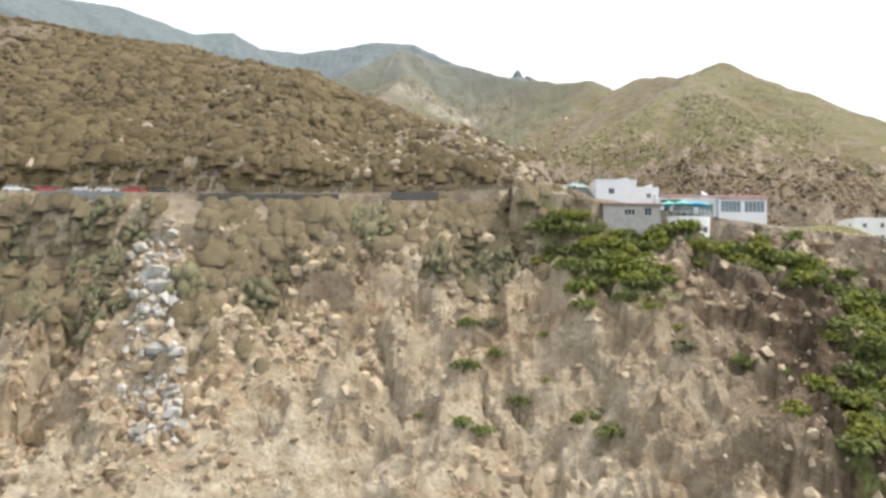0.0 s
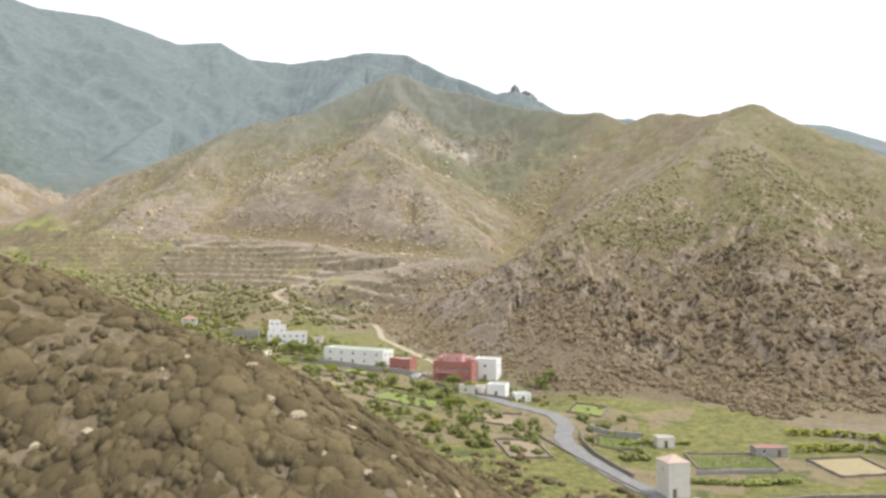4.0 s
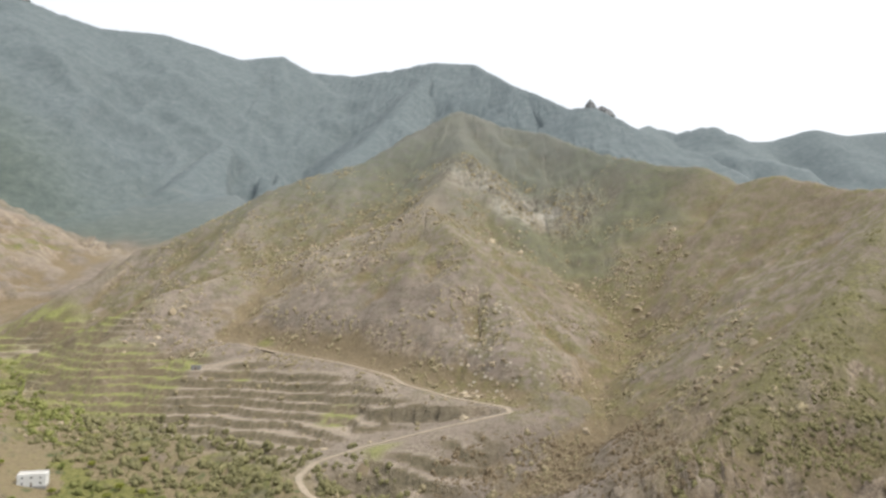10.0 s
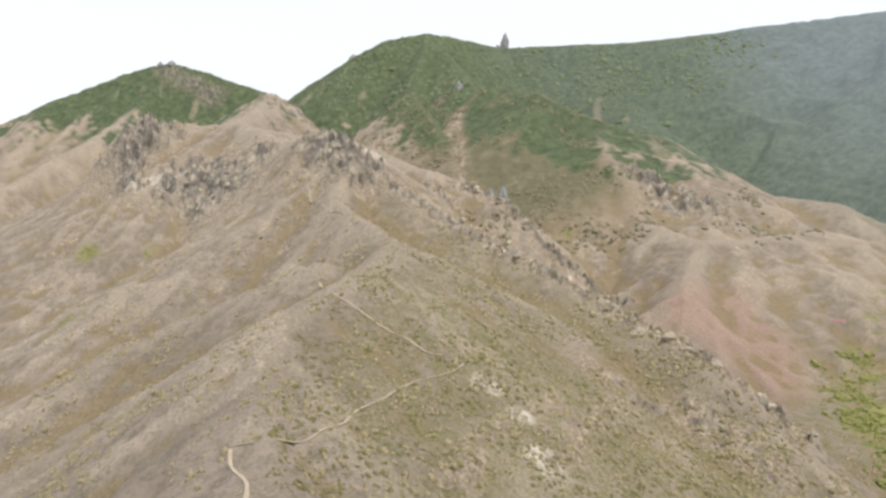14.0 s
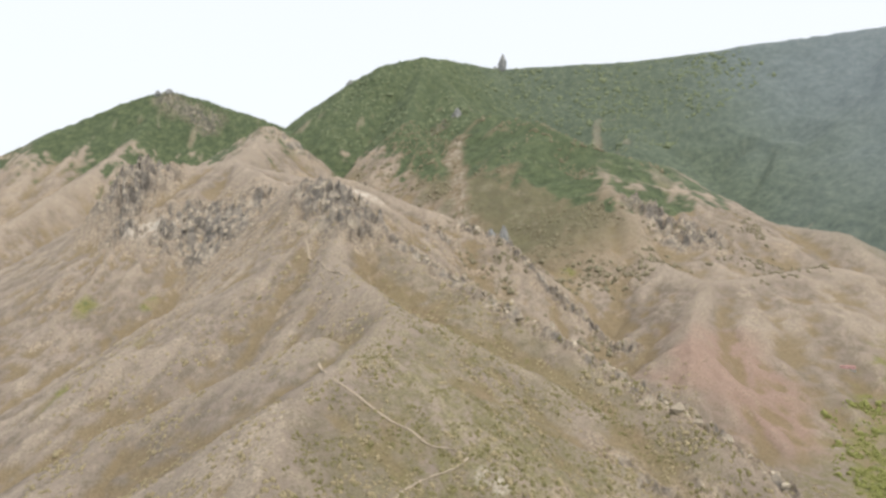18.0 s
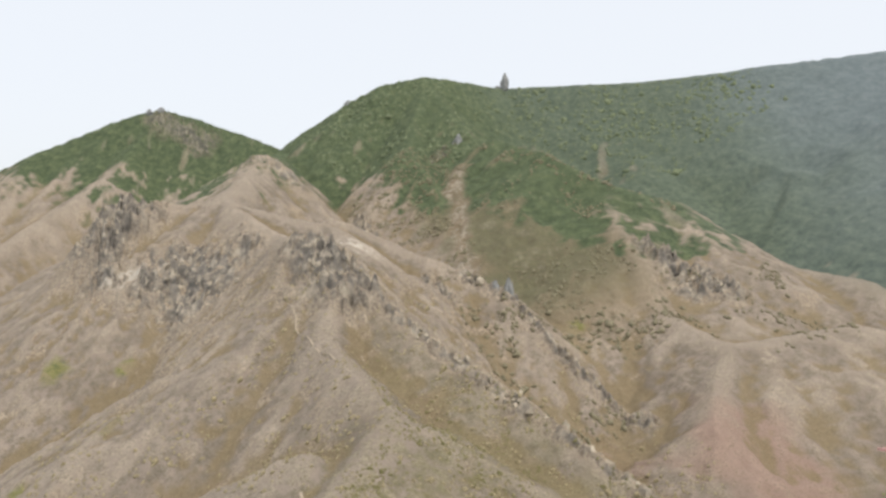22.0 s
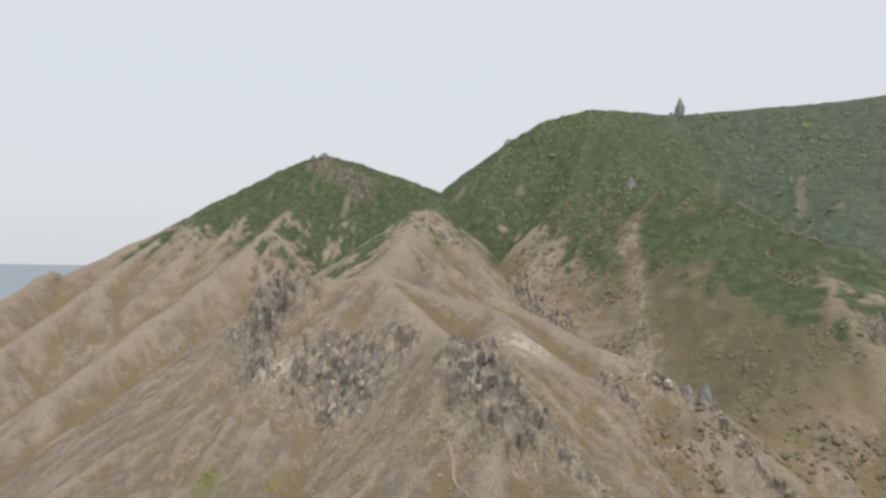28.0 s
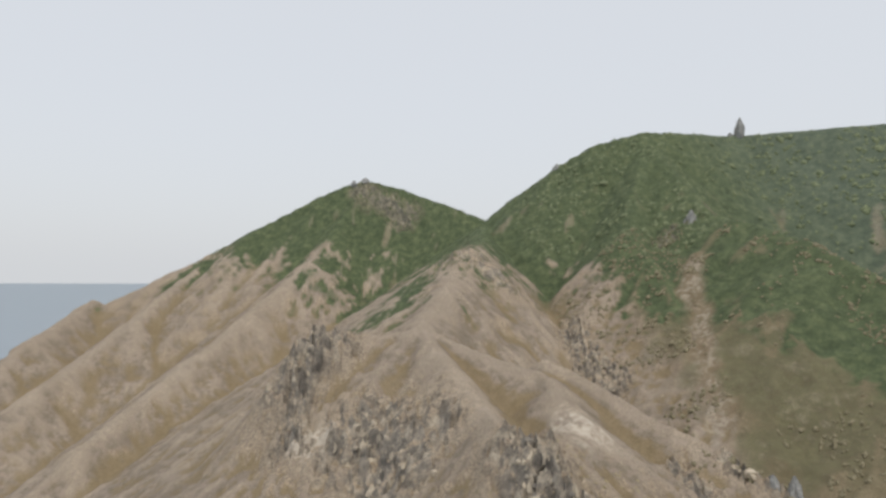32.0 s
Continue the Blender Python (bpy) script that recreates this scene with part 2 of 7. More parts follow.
# rock outcrops: a line, half width, height of the crags
OUTCROPS = [
    ([(-870, 424, 0), (-905, 415, 0), (-985, 398, 0)], 32, 30),
    ([(-1225, 235, 0), (-1180, 262, 0), (-1120, 285, 0)], 44, 26),
    ([(-1350, 128, 0), (-1400, 170, 0)], 40, 34),
    ([(-884, 424, 0), (-700, 507, 0), (-474, 605, 0), (-400, 640, 0)], 7, 13),
    ([(-1060, 640, 0), (-1012, 681, 0), (-900, 722, 0), (-800, 760, 0)], 12, 16),
    ([(-1106, 1007, 0), (-1060, 1012, 0), (-1017, 1013, 0)], 20, 18),
    ([(-1729, 418, 0), (-1690, 500, 0)], 50, 14),
    ([(-1790, 930, 0), (-1760, 850, 0)], 26, 18),
    ([(47, 1075, 0), (0, 1070, 0), (-49, 1090, 0)], 42, 9),
    ([(-2560, 190, 0), (-2500, 260, 0), (-2440, 330, 0)], 34, 24),
    ([(-700, 1390, 0), (-660, 1330, 0)], 40, 14),
    ([(60, 500, 0), (120, 440, 0), (200, 390, 0)], 42, 11),
    ([(-1225, 280, 0), (-1210, 270, 0)], 18, 12),
    ([(-1000, 1060, 0), (-1060, 1040, 0), (-1130, 1000, 0)], 20, 26),
    ([(-1060, 585, 0), (-1030, 600, 0)], 14, 18),
    ([(-1470, 640, 0), (-1540, 620, 0), (-1640, 610, 0)], 24, 20),
    ([(-1240, 150, 0), (-1300, 150, 0), (-1360, 160, 0)], 24, 26),
    ([(-380, 590, 0), (-430, 560, 0), (-470, 520, 0)], 14, 6),
    ([(-360, 420, 0), (-410, 470, 0), (-450, 540, 0)], 7, 5),
    ([(-320, 330, 0), (-380, 380, 0), (-420, 450, 0)], 7, 4),
]


def outcrop(x, y):
    """Height of crags and a 0..1 mask of bare rock."""
    h, mask = np.zeros_like(x), np.zeros_like(x)
    for line, half, tall in OUTCROPS:
        d, _, _ = along(x, y, line)
        near = d < 2.5 * half
        if not near.any():
            continue
        w = smooth_step(2.0 * half, 0.4 * half, d[near] + 0.7 * half * fbm(x[near], y[near], 2.2 * half, 3, 301))
        crag = fbm(x[near], y[near], max(12.0, 0.5 * half), 3, 311, 0.45, True)
        block = facets(x[near], y[near], max(7.0, 0.32 * half), 321)
        h[near] += w * tall * (0.2 + 0.36 * crag + 0.3 * block)
        mask[near] = np.maximum(mask[near], w * (0.25 if tall == 11 else 1))
    return h, mask


def coast(x):
    """The shoreline's y for each x."""
    far = np.clip((-x - 170) / 500, 0, 1)
    return 66 - 6 * np.sin(x / 31.0) + 4 * np.sin(x / 13.0 + 1) - 900 * far * far * (3 - 2 * far) + 0.02 * np.clip(x - 60, 0, 400)


def smooth_step(a, b, x):
    t = np.clip((x - a) / (b - a), 0, 1)
    return t * t * (3 - 2 * t)


def terrace_mask(x, y):
    """1 on the walled terraces under the pyramid and up the green valley."""
    a = smooth_step(60, 30, along(x, y, [(-60, 640, 0), (-150, 690, 0), (-250, 720, 0), (-350, 755, 0)])[0])
    a = a * smooth_step(778, 756, y)
    b = smooth_step(60, 34, along(x, y, [(-365, 805, 0), (-410, 830, 0), (-470, 860, 0)])[0])
    return np.maximum(a, b)


def relief(x, y):
    wx = x + 11 * fbm(x, y, 130, 3, 11)
    wy = y + 11 * fbm(x, y, 130, 3, 23)
    near = smooth_step(420, 150, np.hypot(x, y - 130))
    wx, wy = x + (wx - x) * (1 - 0.7 * near), y + (wy - y) * (1 - 0.7 * near)
    h = np.full(x.shape, -50.0)
    crest_d = np.full(x.shape, 1e9)
    for line, left, right, soft in RIDGES:
        r, d = ridge_height(wx, wy, line, left, right, soft)
        k = 5.0
        crest_d = np.where(r > h, d, crest_d)
        m = np.maximum(h, r)
        h = m + k * np.log1p(np.exp(-np.abs(h - r) / k)) * 0.35
    floor = np.full(x.shape, -60.0)
    for line, rise, wide in FLOORS:
        d, z, side = along(x, y, line) if wide > 50 else along(wx, wy, line)
        floor = np.maximum(floor, z + rise * d - 0.7 * np.clip(d - wide, 0, None))
    flat = smooth_step(-6, 10, floor - h)
    # gullies and lumps on the slopes
    away = smooth_step(6, 70, crest_d)
    big = smooth_step(150, 900, np.hypot(x, y - 130))
    rough = (8 * big * fbm(wx, wy, 170, 4, 31, 0.5, True) + (1.8 + 4.2 * big) * fbm(wx, wy, 52, 4, 41, 0.5, True)) * (0.25 + 0.75 * away)
    far_wall = smooth_step(1250, 1900, y + 0.5 * np.clip(-x - 1500, 0, None))
    rough += far_wall * smooth_step(90, 460, crest_d) * (75 * fbm(wx, wy, 460, 3, 37, 0.5, True) + 14 * fbm(wx, wy, 110, 3, 39, 0.5, True))
    rough += (0.5 + 0.7 * big) * fbm(x, y, 13, 3, 51, 0.6)
    rough += (0.4 + 1.3 * big) * fbm(wx, wy, 19, 3, 57, 0.5, True)
    front = smooth_step(40, 90, x) * smooth_step(330, 375, y) * smooth_step(660, 520, y)
    rough += front * (3.0 * facets(x + 3 * fbm(x, y, 11, 2, 63), y, 17, 67) + 1.5 * facets(x, y, 7, 69))
    crags = smooth_step(0.12, 0.4, fbm(x, y, 210, 3, 61)) * big
    rough += crags * (3 * fbm(x, y, 24, 4, 71, 0.6, True) + 1.8 * facets(wx, wy, 17, 77))
    h = np.maximum(h + rough * (1 - flat), floor + 0.5 * fbm(x, y, 30, 3, 81)) + 3.0 * np.exp(-((h - floor) / 6) ** 2)
    h = h + outcrop(x, y)[0] * (1 - 0.8 * flat)
    # terraces
    t = terrace_mask(x, y)
    step = 4.8
    q = (h + 1.6 * fbm(x, y, 60, 2, 91)) / step
    f = q - np.floor(q)
    h = h + t * ((np.floor(q) + smooth_step(0.72, 0.98, f) + 0.12 * f) * step - q * step)
    # sea cliff
    into = y - coast(x)
    c = 0.86 * into + 0.16 * np.clip(into - 34, 0, None)
    ux, uy = x + 0.35 * y + 3 * fbm(x, y, 9, 2, 131), y * 0.75 - 0.2 * x + 3 * fbm(x, y, 9, 2, 137)
    bulge = 3.4 * fbm(ux, uy, 26, 3, 101, 0.45, True) + 0.8 * fbm(ux, uy * 0.9, 7, 2, 111, 0.5, True)
    bulge = bulge + 1.5 * facets(ux, uy, 11, 141, 1.3) + 1.1 * facets(ux, uy, 4.4, 151, 1.3) + 0.65 * facets(x, y, 2.1, 161) + 0.4 * facets(x, y, 1.1, 163)
    c = c - 3 + bulge * smooth_step(0, 12, into)
    c = np.where(into < 0, np.maximum(0.4 * into, -12), c)
    h = np.where(into < 70, np.minimum(h, c + 400 * smooth_step(50, 60, into)), h)
    # lower shoulder under the restaurant and towards the seaside houses
    cap = 42.0 + 0.7 * (y - 116) + 300 * smooth_step(118.5, 126, y) + 8 * smooth_step(26, 8, x) + 34 * smooth_step(14, -12, x) - 0.45 * np.clip(x - 56, 0, 60) + 2.6 * fbm(x, y, 17, 3, 121, 0.5, True) + 1.1 * facets(ux, uy, 4.4, 153) + 0.6 * facets(x, y, 1.9, 155)
    h = np.where((y < 127) & (x > -12) & (x < 140), np.minimum(h, cap), h)
    # ledges for roads
    for line, half, ease in ((ROAD, 3.4, 4), (VILLAGE_ROAD, 3.6, 9), (TRACK, 2.6, 42), (SIDE_TRACK, 2.2, 20)):
        d, z, side = along(x, y, line)
        w = smooth_step(half + ease, half, d)
        h = h * (1 - w) + (z - 0.12) * w
    # the ground drops away under the road's outer edge
    lip = 49.4 - 1.0 * (124.3 - y) + 0.7 * fbm(x, y, 7, 3, 171) + 4000 * smooth_step(124.2, 124.6, y) + 4000 * smooth_step(11, 16, x) + 4000 * smooth_step(-82, -95, x)
    h = np.where(y < 124.7, np.minimum(h, lip), h)
    # levelled ground of the car park and under the house
    for px, py, rx, ry, pz in ((66, 180, 11, 17, 46.6), (45, 127, 10, 6, 44.4)):
        d = np.maximum(np.abs(x - px) / rx, np.abs(y - py) / ry)
        w = smooth_step(1.35, 1.0, d)
        h = h * (1 - w) + pz * w
    return h
# ---------------------------------------------------------------- relief ends

# ---------------------------------------------------------------- helpers for nodes and meshes
def material(name, rough=0.9, metal=0.0):
    m = bpy.data.materials.new(name)
    m.use_nodes = True
    b = m.node_tree.nodes["Principled BSDF"]
    b.inputs["Roughness"].default_value, b.inputs["Metallic"].default_value = rough, metal
    b.inputs["Specular IOR Level"].default_value = 0.25
    return m, m.node_tree.nodes, m.node_tree.links, b


def noise_node(n, l, scale, detail=6, rough=0.6, vector=None):
    k = n.new("ShaderNodeTexNoise")
    k.inputs["Scale"].default_value, k.inputs["Detail"].default_value, k.inputs["Roughness"].default_value = scale, detail, rough
    if vector is not None:
        l.new(vector, k.inputs["Vector"])
    return k.outputs["Fac"]


def ramp(n, l, fac, *stops):
    r = n.new("ShaderNodeValToRGB")
    e = r.color_ramp.elements
    while len(e) < len(stops):
        e.new(0.5)
    for k, (p, c) in zip(e, stops):
        k.position, k.color = p, (*c, 1) if len(c) == 3 else c
    l.new(fac, r.inputs["Fac"])
    return r.outputs["Color"]


def mix(n, l, fac, a, b, how="MIX"):
    m = n.new("ShaderNodeMixRGB")
    m.blend_type = how
    for k, v in (("Fac", fac), ("Color1", a), ("Color2", b)):
        if isinstance(v, (int, float)):
            m.inputs[k].default_value = v
        elif isinstance(v, tuple):
            m.inputs[k].default_value = (*v, 1)
        else:
            l.new(v, m.inputs[k])
    return m.outputs["Color"]


def maths(n, l, op, a, b=0.0, clamp=False):
    m = n.new("ShaderNodeMath")
    m.operation, m.use_clamp = op, clamp
    for i, v in enumerate((a, b)):
        if isinstance(v, (int, float)):
            m.inputs[i].default_value = v
        else:
            l.new(v, m.inputs[i])
    return m.outputs[0]


def bump(n, l, b, height, distance, strength=0.6):
    k = n.new("ShaderNodeBump")
    k.inputs["Distance"].default_value, k.inputs["Strength"].default_value = distance, strength
    l.new(height, k.inputs["Height"])
    l.new(k.outputs["Normal"], b.inputs["Normal"])


def grid_mesh(name, xs, ys, zs):
    nx, ny = len(xs), len(ys)
    co = np.empty((ny, nx, 3), np.float32)
    co[..., 0], co[..., 1], co[..., 2] = xs[None, :], ys[:, None], zs
    i = np.arange(ny * nx, dtype=np.int32).reshape(ny, nx)
    quads = np.stack([i[:-1, :-1], i[:-1, 1:], i[1:, 1:], i[1:, :-1]], -1).reshape(-1, 4)
    me = bpy.data.meshes.new(name)
    me.vertices.add(nx * ny)
    me.vertices.foreach_set("co", co.ravel())
    me.loops.add(quads.size)
    me.loops.foreach_set("vertex_index", quads.ravel())
    me.polygons.add(len(quads))
    me.polygons.foreach_set("loop_start", np.arange(0, quads.size, 4, dtype=np.int32))
    me.polygons.foreach_set("use_smooth", np.ones(len(quads), bool))
    me.update(calc_edges=True)
    return me


def steps(*spans):
    """Coordinates from (start, end, step) spans laid end to end."""
    out = [np.arange(a, b, s) for a, b, s in spans]
    return np.concatenate(out + [[spans[-1][1]]])


# ---------------------------------------------------------------- ground
XS = steps((-4200, -2900, 60), (-2900, -1700, 9), (-1700, -1250, 6), (-1250, -330, 3.4), (-330, -90, 2.3), (-90, 95, 0.65), (95, 330, 3), (330, 900, 12), (900, 2600, 45))
YS = steps((-1500, -900, 50), (-900, -400, 16), (-400, 20, 10), (20, 72, 3), (72, 126, 0.48), (126, 135, 0.9), (135, 215, 1.4), (215, 480, 2.6), (480, 560, 3.5), (560, 880, 2.4), (880, 1400, 8), (1400, 2300, 17), (2300, 3100, 19), (3100, 3700, 40))
GX, GY = np.meshgrid(XS, YS)
GZ = relief(GX, GY)


def ground_at(x, y):
    return float(relief(np.array([float(x)]), np.array([float(y)]))[0])


# land cover, tones by curvature and painted distance haze, worked out from the lie of the land
def shifted(z, grid, axis, by):
    """z moved by some metres along an axis of the uneven grid."""
    want = np.clip(grid + by, grid[0], grid[-1])
    i = np.clip(np.searchsorted(grid, want) - 1, 0, len(grid) - 2)
    f = (want - grid[i]) / (grid[i + 1] - grid[i])
    a, b = np.take(z, i, axis), np.take(z, i + 1, axis)
    f = f[None, :] if axis else f[:, None]
    return a * (1 - f) + b * f


def sample(z, x, y):
    i = np.clip(np.searchsorted(XS, x) - 1, 0, len(XS) - 2)
    j = np.clip(np.searchsorted(YS, y) - 1, 0, len(YS) - 2)
    u, v = (x - XS[i]) / (XS[i + 1] - XS[i]), (y - YS[j]) / (YS[j + 1] - YS[j])
    return (z[j, i] * (1 - u) + z[j, i + 1] * u) * (1 - v) + (z[j + 1, i] * (1 - u) + z[j + 1, i + 1] * u) * v


# rain gullies: noise smeared down the fall line, cut into the dry slopes
fall_x = (shifted(GZ, XS, 1, 22) - shifted(GZ, XS, 1, -22)) / 44
fall_y = (shifted(GZ, YS, 0, 22) - shifted(GZ, YS, 0, -22)) / 44
STREAK = np.zeros_like(GZ)
here = (GX > -2700) & (GX < 320) & (GY > -500) & (GY < 1500) & ((GX < -120) | (GY > 430))
wx_, wy_ = GX[here], GY[here]
total = np.zeros_like(wx_)
for k in range(8):
    total += value_noise(wx_ / 13, wy_ / 13, 601) + 0.9 * value_noise(wx_ / 30 + 7, wy_ / 30, 607)
    fx, fy = sample(fall_x, wx_, wy_), sample(fall_y, wx_, wy_)
    s_ = 9 / np.maximum(np.hypot(fx, fy), 0.12)
    wx_, wy_ = np.clip(wx_ - fx * s_, XS[0], XS[-1]), np.clip(wy_ - fy * s_, YS[0], YS[-1])
STREAK[here] = np.clip(total / total.std(), -2.5, 2.5)
clear = smooth_step(4, 16, along(GX, GY, TRACK)[0]) * smooth_step(4, 12, along(GX, GY, SIDE_TRACK)[0]) * smooth_step(0.2, 0.42, np.hypot(fall_x, fall_y)) * (1 - terrace_mask(GX, GY)) * (0.35 + 0.65 * smooth_step(-100, -350, GX))
STREAK *= clear
GZ = GZ + 0.8 * STREAK


def bulging(reach):
    return GZ - 0.25 * sum(shifted(GZ, g, ax, s * reach) for g, ax in ((XS, 1), (YS, 0)) for s in (-1, 1))


gy_, gx_ = np.gradient(GZ, YS, XS)
STEEP = np.hypot(gx_, gy_)
green_line, _, _ = along(GX, GY, [(70, 215, 0), (40, 270, 0), (10, 340, 0), (-60, 430, 0), (-150, 500, 0), (-230, 590, 0)])
green_up, _, _ = along(GX, GY, [(-290, 670, 0), (-380, 735, 0), (-470, 800, 0), (-570, 880, 0), (-640, 1010, 0), (-690, 1250, 0)])
wood_n = fbm(GX, GY, 260, 4, 201)
patch_n = fbm(GX, GY, 38, 3, 211)
small_n = fbm(GX, GY, 14, 3, 217)
# tone by curvature: hollows (DIP) turn darker, bulges (RIB) paler
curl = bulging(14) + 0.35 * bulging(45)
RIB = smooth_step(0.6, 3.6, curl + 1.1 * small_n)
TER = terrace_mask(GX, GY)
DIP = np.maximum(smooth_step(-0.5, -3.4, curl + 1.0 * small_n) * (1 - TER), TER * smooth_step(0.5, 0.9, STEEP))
crag_mask = outcrop(GX, GY)[1]
BRUSH = smooth_step(150, 100, along(GX, GY, RIDGES[0][0])[0]) * (GY > 128) * (GX < 45) + smooth_step(30, 70, GX) * smooth_step(300, 340, GY) * smooth_step(760, 520, GY)
BRUSH = np.clip(BRUSH + 0.6 * smooth_step(0, 60, GX) * smooth_step(740, 850, GY) * (GY < 1200), 0, 1) * (1 - smooth_step(115, 70, green_line)) * smooth_step(-0.7, 0.3, patch_n + 0.3)
DIP = np.maximum(DIP, 0.9 * BRUSH)
DIP = np.maximum(DIP, 0.75 * smooth_step(-900, -1050, GX) * smooth_step(690, 760, GY) * smooth_step(1000, 900, GY))
# woods on the upper slopes of the great crest; their lower edge rises towards the sea and follows the gullies
edge = 585 - 190 * smooth_step(650, 1250, GY) + 110 * wood_n + 55 * patch_n - 70 * DIP + 60 * RIB
FOREST = np.clip(np.maximum(smooth_step(-25, 45, GZ - edge) * (GX < -1100), smooth_step(225, 330, GZ + 110 * wood_n + 40 * patch_n) * smooth_step(1250, 1450, GY)), 0, 1)
FOREST = np.maximum(FOREST, 0.45 * smooth_step(-1000, -1150, GX) * smooth_step(690, 770, GY + 50 * patch_n) * smooth_step(1000, 900, GY) * (GX > -1800))
FOREST = np.maximum(FOREST, 0.85 * smooth_step(1370, 1480, GY + 40 * patch_n) * smooth_step(-280, -400, GX))
FOREST = FOREST * (1 - 0.5 * smooth_step(1.1, 1.9, STREAK + 0.4 * patch_n) * smooth_step(900, 700, GZ))
bare_strip = smooth_step(30, 10, along(GX, GY, [(-1640, 850, 0), (-1588, 827, 0), (-1420, 770, 0), (-1257, 712, 0), (-1200, 700, 0)])[0] + 16 * patch_n)
FOREST = FOREST * (1 - 0.9 * bare_strip)
# distance haze painted into the ground colour, growing towards the far mountains
FAR_HAZE = np.clip(0.8 * smooth_step(1150, 1950, GY + 0.35 * (GX + 900) + 120 * wood_n) + 0.25 * smooth_step(1000, 1400, GY), 0, 1)
# the pyramid's upper slopes are greyed too, to imitate haze
pyramid_haze = smooth_step(860, 1180, GY + 90 * wood_n + 40 * patch_n) * smooth_step(-520, -380, GX) * (GY < 1500)
FOREST = np.maximum(FOREST, 0.6 * pyramid_haze)
FAR_HAZE = np.maximum(FAR_HAZE, 0.55 * pyramid_haze)
FIELD = np.clip(smooth_step(115, 70, green_line + 25 * patch_n) + smooth_step(34, 12, green_up + 16 * patch_n), 0, 1) * smooth_step(0.8, 0.4, STEEP)
FIELD = np.clip(FIELD + 0.7 * terrace_mask(GX, GY) * smooth_step(-0.1, 0.3, patch_n) * smooth_step(-240, -320, GX), 0, 1)
track_away, _, track_side = along(GX, GY, TRACK[:5])
FIELD = FIELD * np.where((track_side < 0) & (GY > 398), smooth_step(9, 1, track_away), 1.0) * (1 - smooth_step(18, 34, GX + 6 * small_n) * smooth_step(345, 365, GY)) * (1 - smooth_step(58, 50, GX) * smooth_step(205, 185, GY))
for cx, cy, r in ((-838, 190, 14), (-790, 116, 18), (-1085, 110, 22), (-1060, 190, 14), (-1010, 790, 20), (-960, 760, 14), (-300, 800, 7), (-205, 800, 8)):
    FIELD = np.maximum(FIELD, 0.85 * smooth_step(r, 0.4 * r, np.hypot(GX - cx, GY - cy) + 0.5 * r * small_n))
sea_face = smooth_step(64, 46, GY - coast(GX)) * smooth_step(-190, -120, GX)
ROCK = np.clip(np.maximum(np.maximum(smooth_step(0.95, 1.5, STEEP + 0.3 * patch_n), crag_mask * smooth_step(0.35, 0.8, STEEP)), sea_face), 0, 1)
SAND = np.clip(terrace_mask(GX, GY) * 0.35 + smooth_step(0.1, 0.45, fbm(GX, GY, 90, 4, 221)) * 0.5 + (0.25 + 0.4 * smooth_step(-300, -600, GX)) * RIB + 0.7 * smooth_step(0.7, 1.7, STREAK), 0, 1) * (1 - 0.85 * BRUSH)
SCAR = np.zeros_like(GZ)
for cx, cy, r, much in ((34, 1065, 22, 1.0), (-45, 1072, 30, 0.7), (-8, 1040, 26, 0.7), (10, 1095, 24, 0.6), (-1061, 482, 30, 0.7), (-1227, 168, 24, 0.8), (-423, 402, 9, 0.8), (-397, 412, 8, 0.9), (-367, 408, 8, 0.9), (-351, 411, 7, 0.7)):
    SCAR = np.maximum(SCAR, much * smooth_step(1.5 * r, 0.5 * r, np.hypot(GX - cx, GY - cy) + 0.9 * r * patch_n + 0.5 * r * small_n))
SCAR = np.maximum(SCAR, 0.4 * bare_strip * smooth_step(-0.3, 0.3, small_n))
RED = smooth_step(120, 40, np.hypot((GX + 660) * 0.9, (GY - 815) * 1.2) + 50 * patch_n) + 0.7 * smooth_step(60, 20, np.hypot(GX + 760, GY - 690) + 40 * patch_n)
OLIVE = 0.75 * smooth_step(-0.05, 0.35, fbm(GX, GY, 170, 4, 231) + 0.25 * small_n + 0.75 * smooth_step(40, 130, GX) * smooth_step(470, 600, GY) + 0.15 * smooth_step(60, 20, np.abs(GX + 10))) * smooth_step(1.15, 0.9, STEEP) * smooth_step(250, 420, GY) * smooth_step(-700, -450, GX) * (1 - smooth_step(0.3, 0.9, terrace_mask(GX, GY)))
q_ = (GZ + 1.6 * fbm(GX, GY, 60, 2, 91)) / 4.8
RISER = TER * np.clip(0.75 * smooth_step(0.5, 0.95, STEEP) + 0.2 * small_n, 0, 1)
TREAD = 0.85 * TER * smooth_step(0.55, 0.3, STEEP) * smooth_step(14, 34, along(GX, GY, TRACK)[0])
LUSH = smooth_step(0.0, 0.2, fbm(GX, GY, 45, 2, 241) + 0.9 * smooth_step(-215, -262, GX) - 0.45)
BELT = np.zeros_like(GZ)
for line, half in (([(17.5, 117.5, 0), (22.5, 113.5, 0), (26, 108, 0), (31, 104, 0)], 3), ([(28, 115, 0), (36, 116, 0), (47, 112, 0), (51, 113, 0)], 2.4), ([(51, 113, 0), (60, 109, 0), (68, 111, 0), (80, 108, 0)], 4.5), ([(66, 108, 0), (59, 98, 0), (54, 90, 0), (48, 82, 0)], 4.5)):
    BELT = np.maximum(BELT, smooth_step(1.6 * half, 0.7 * half, along(GX, GY, line)[0] + 3 * fbm(GX, GY, 6, 3, 251)) * 0.7 * smooth_step(-0.15, 0.3, fbm(GX, GY, 4, 2, 253)))
RISER = RISER * (1 - 0.55 * LUSH)
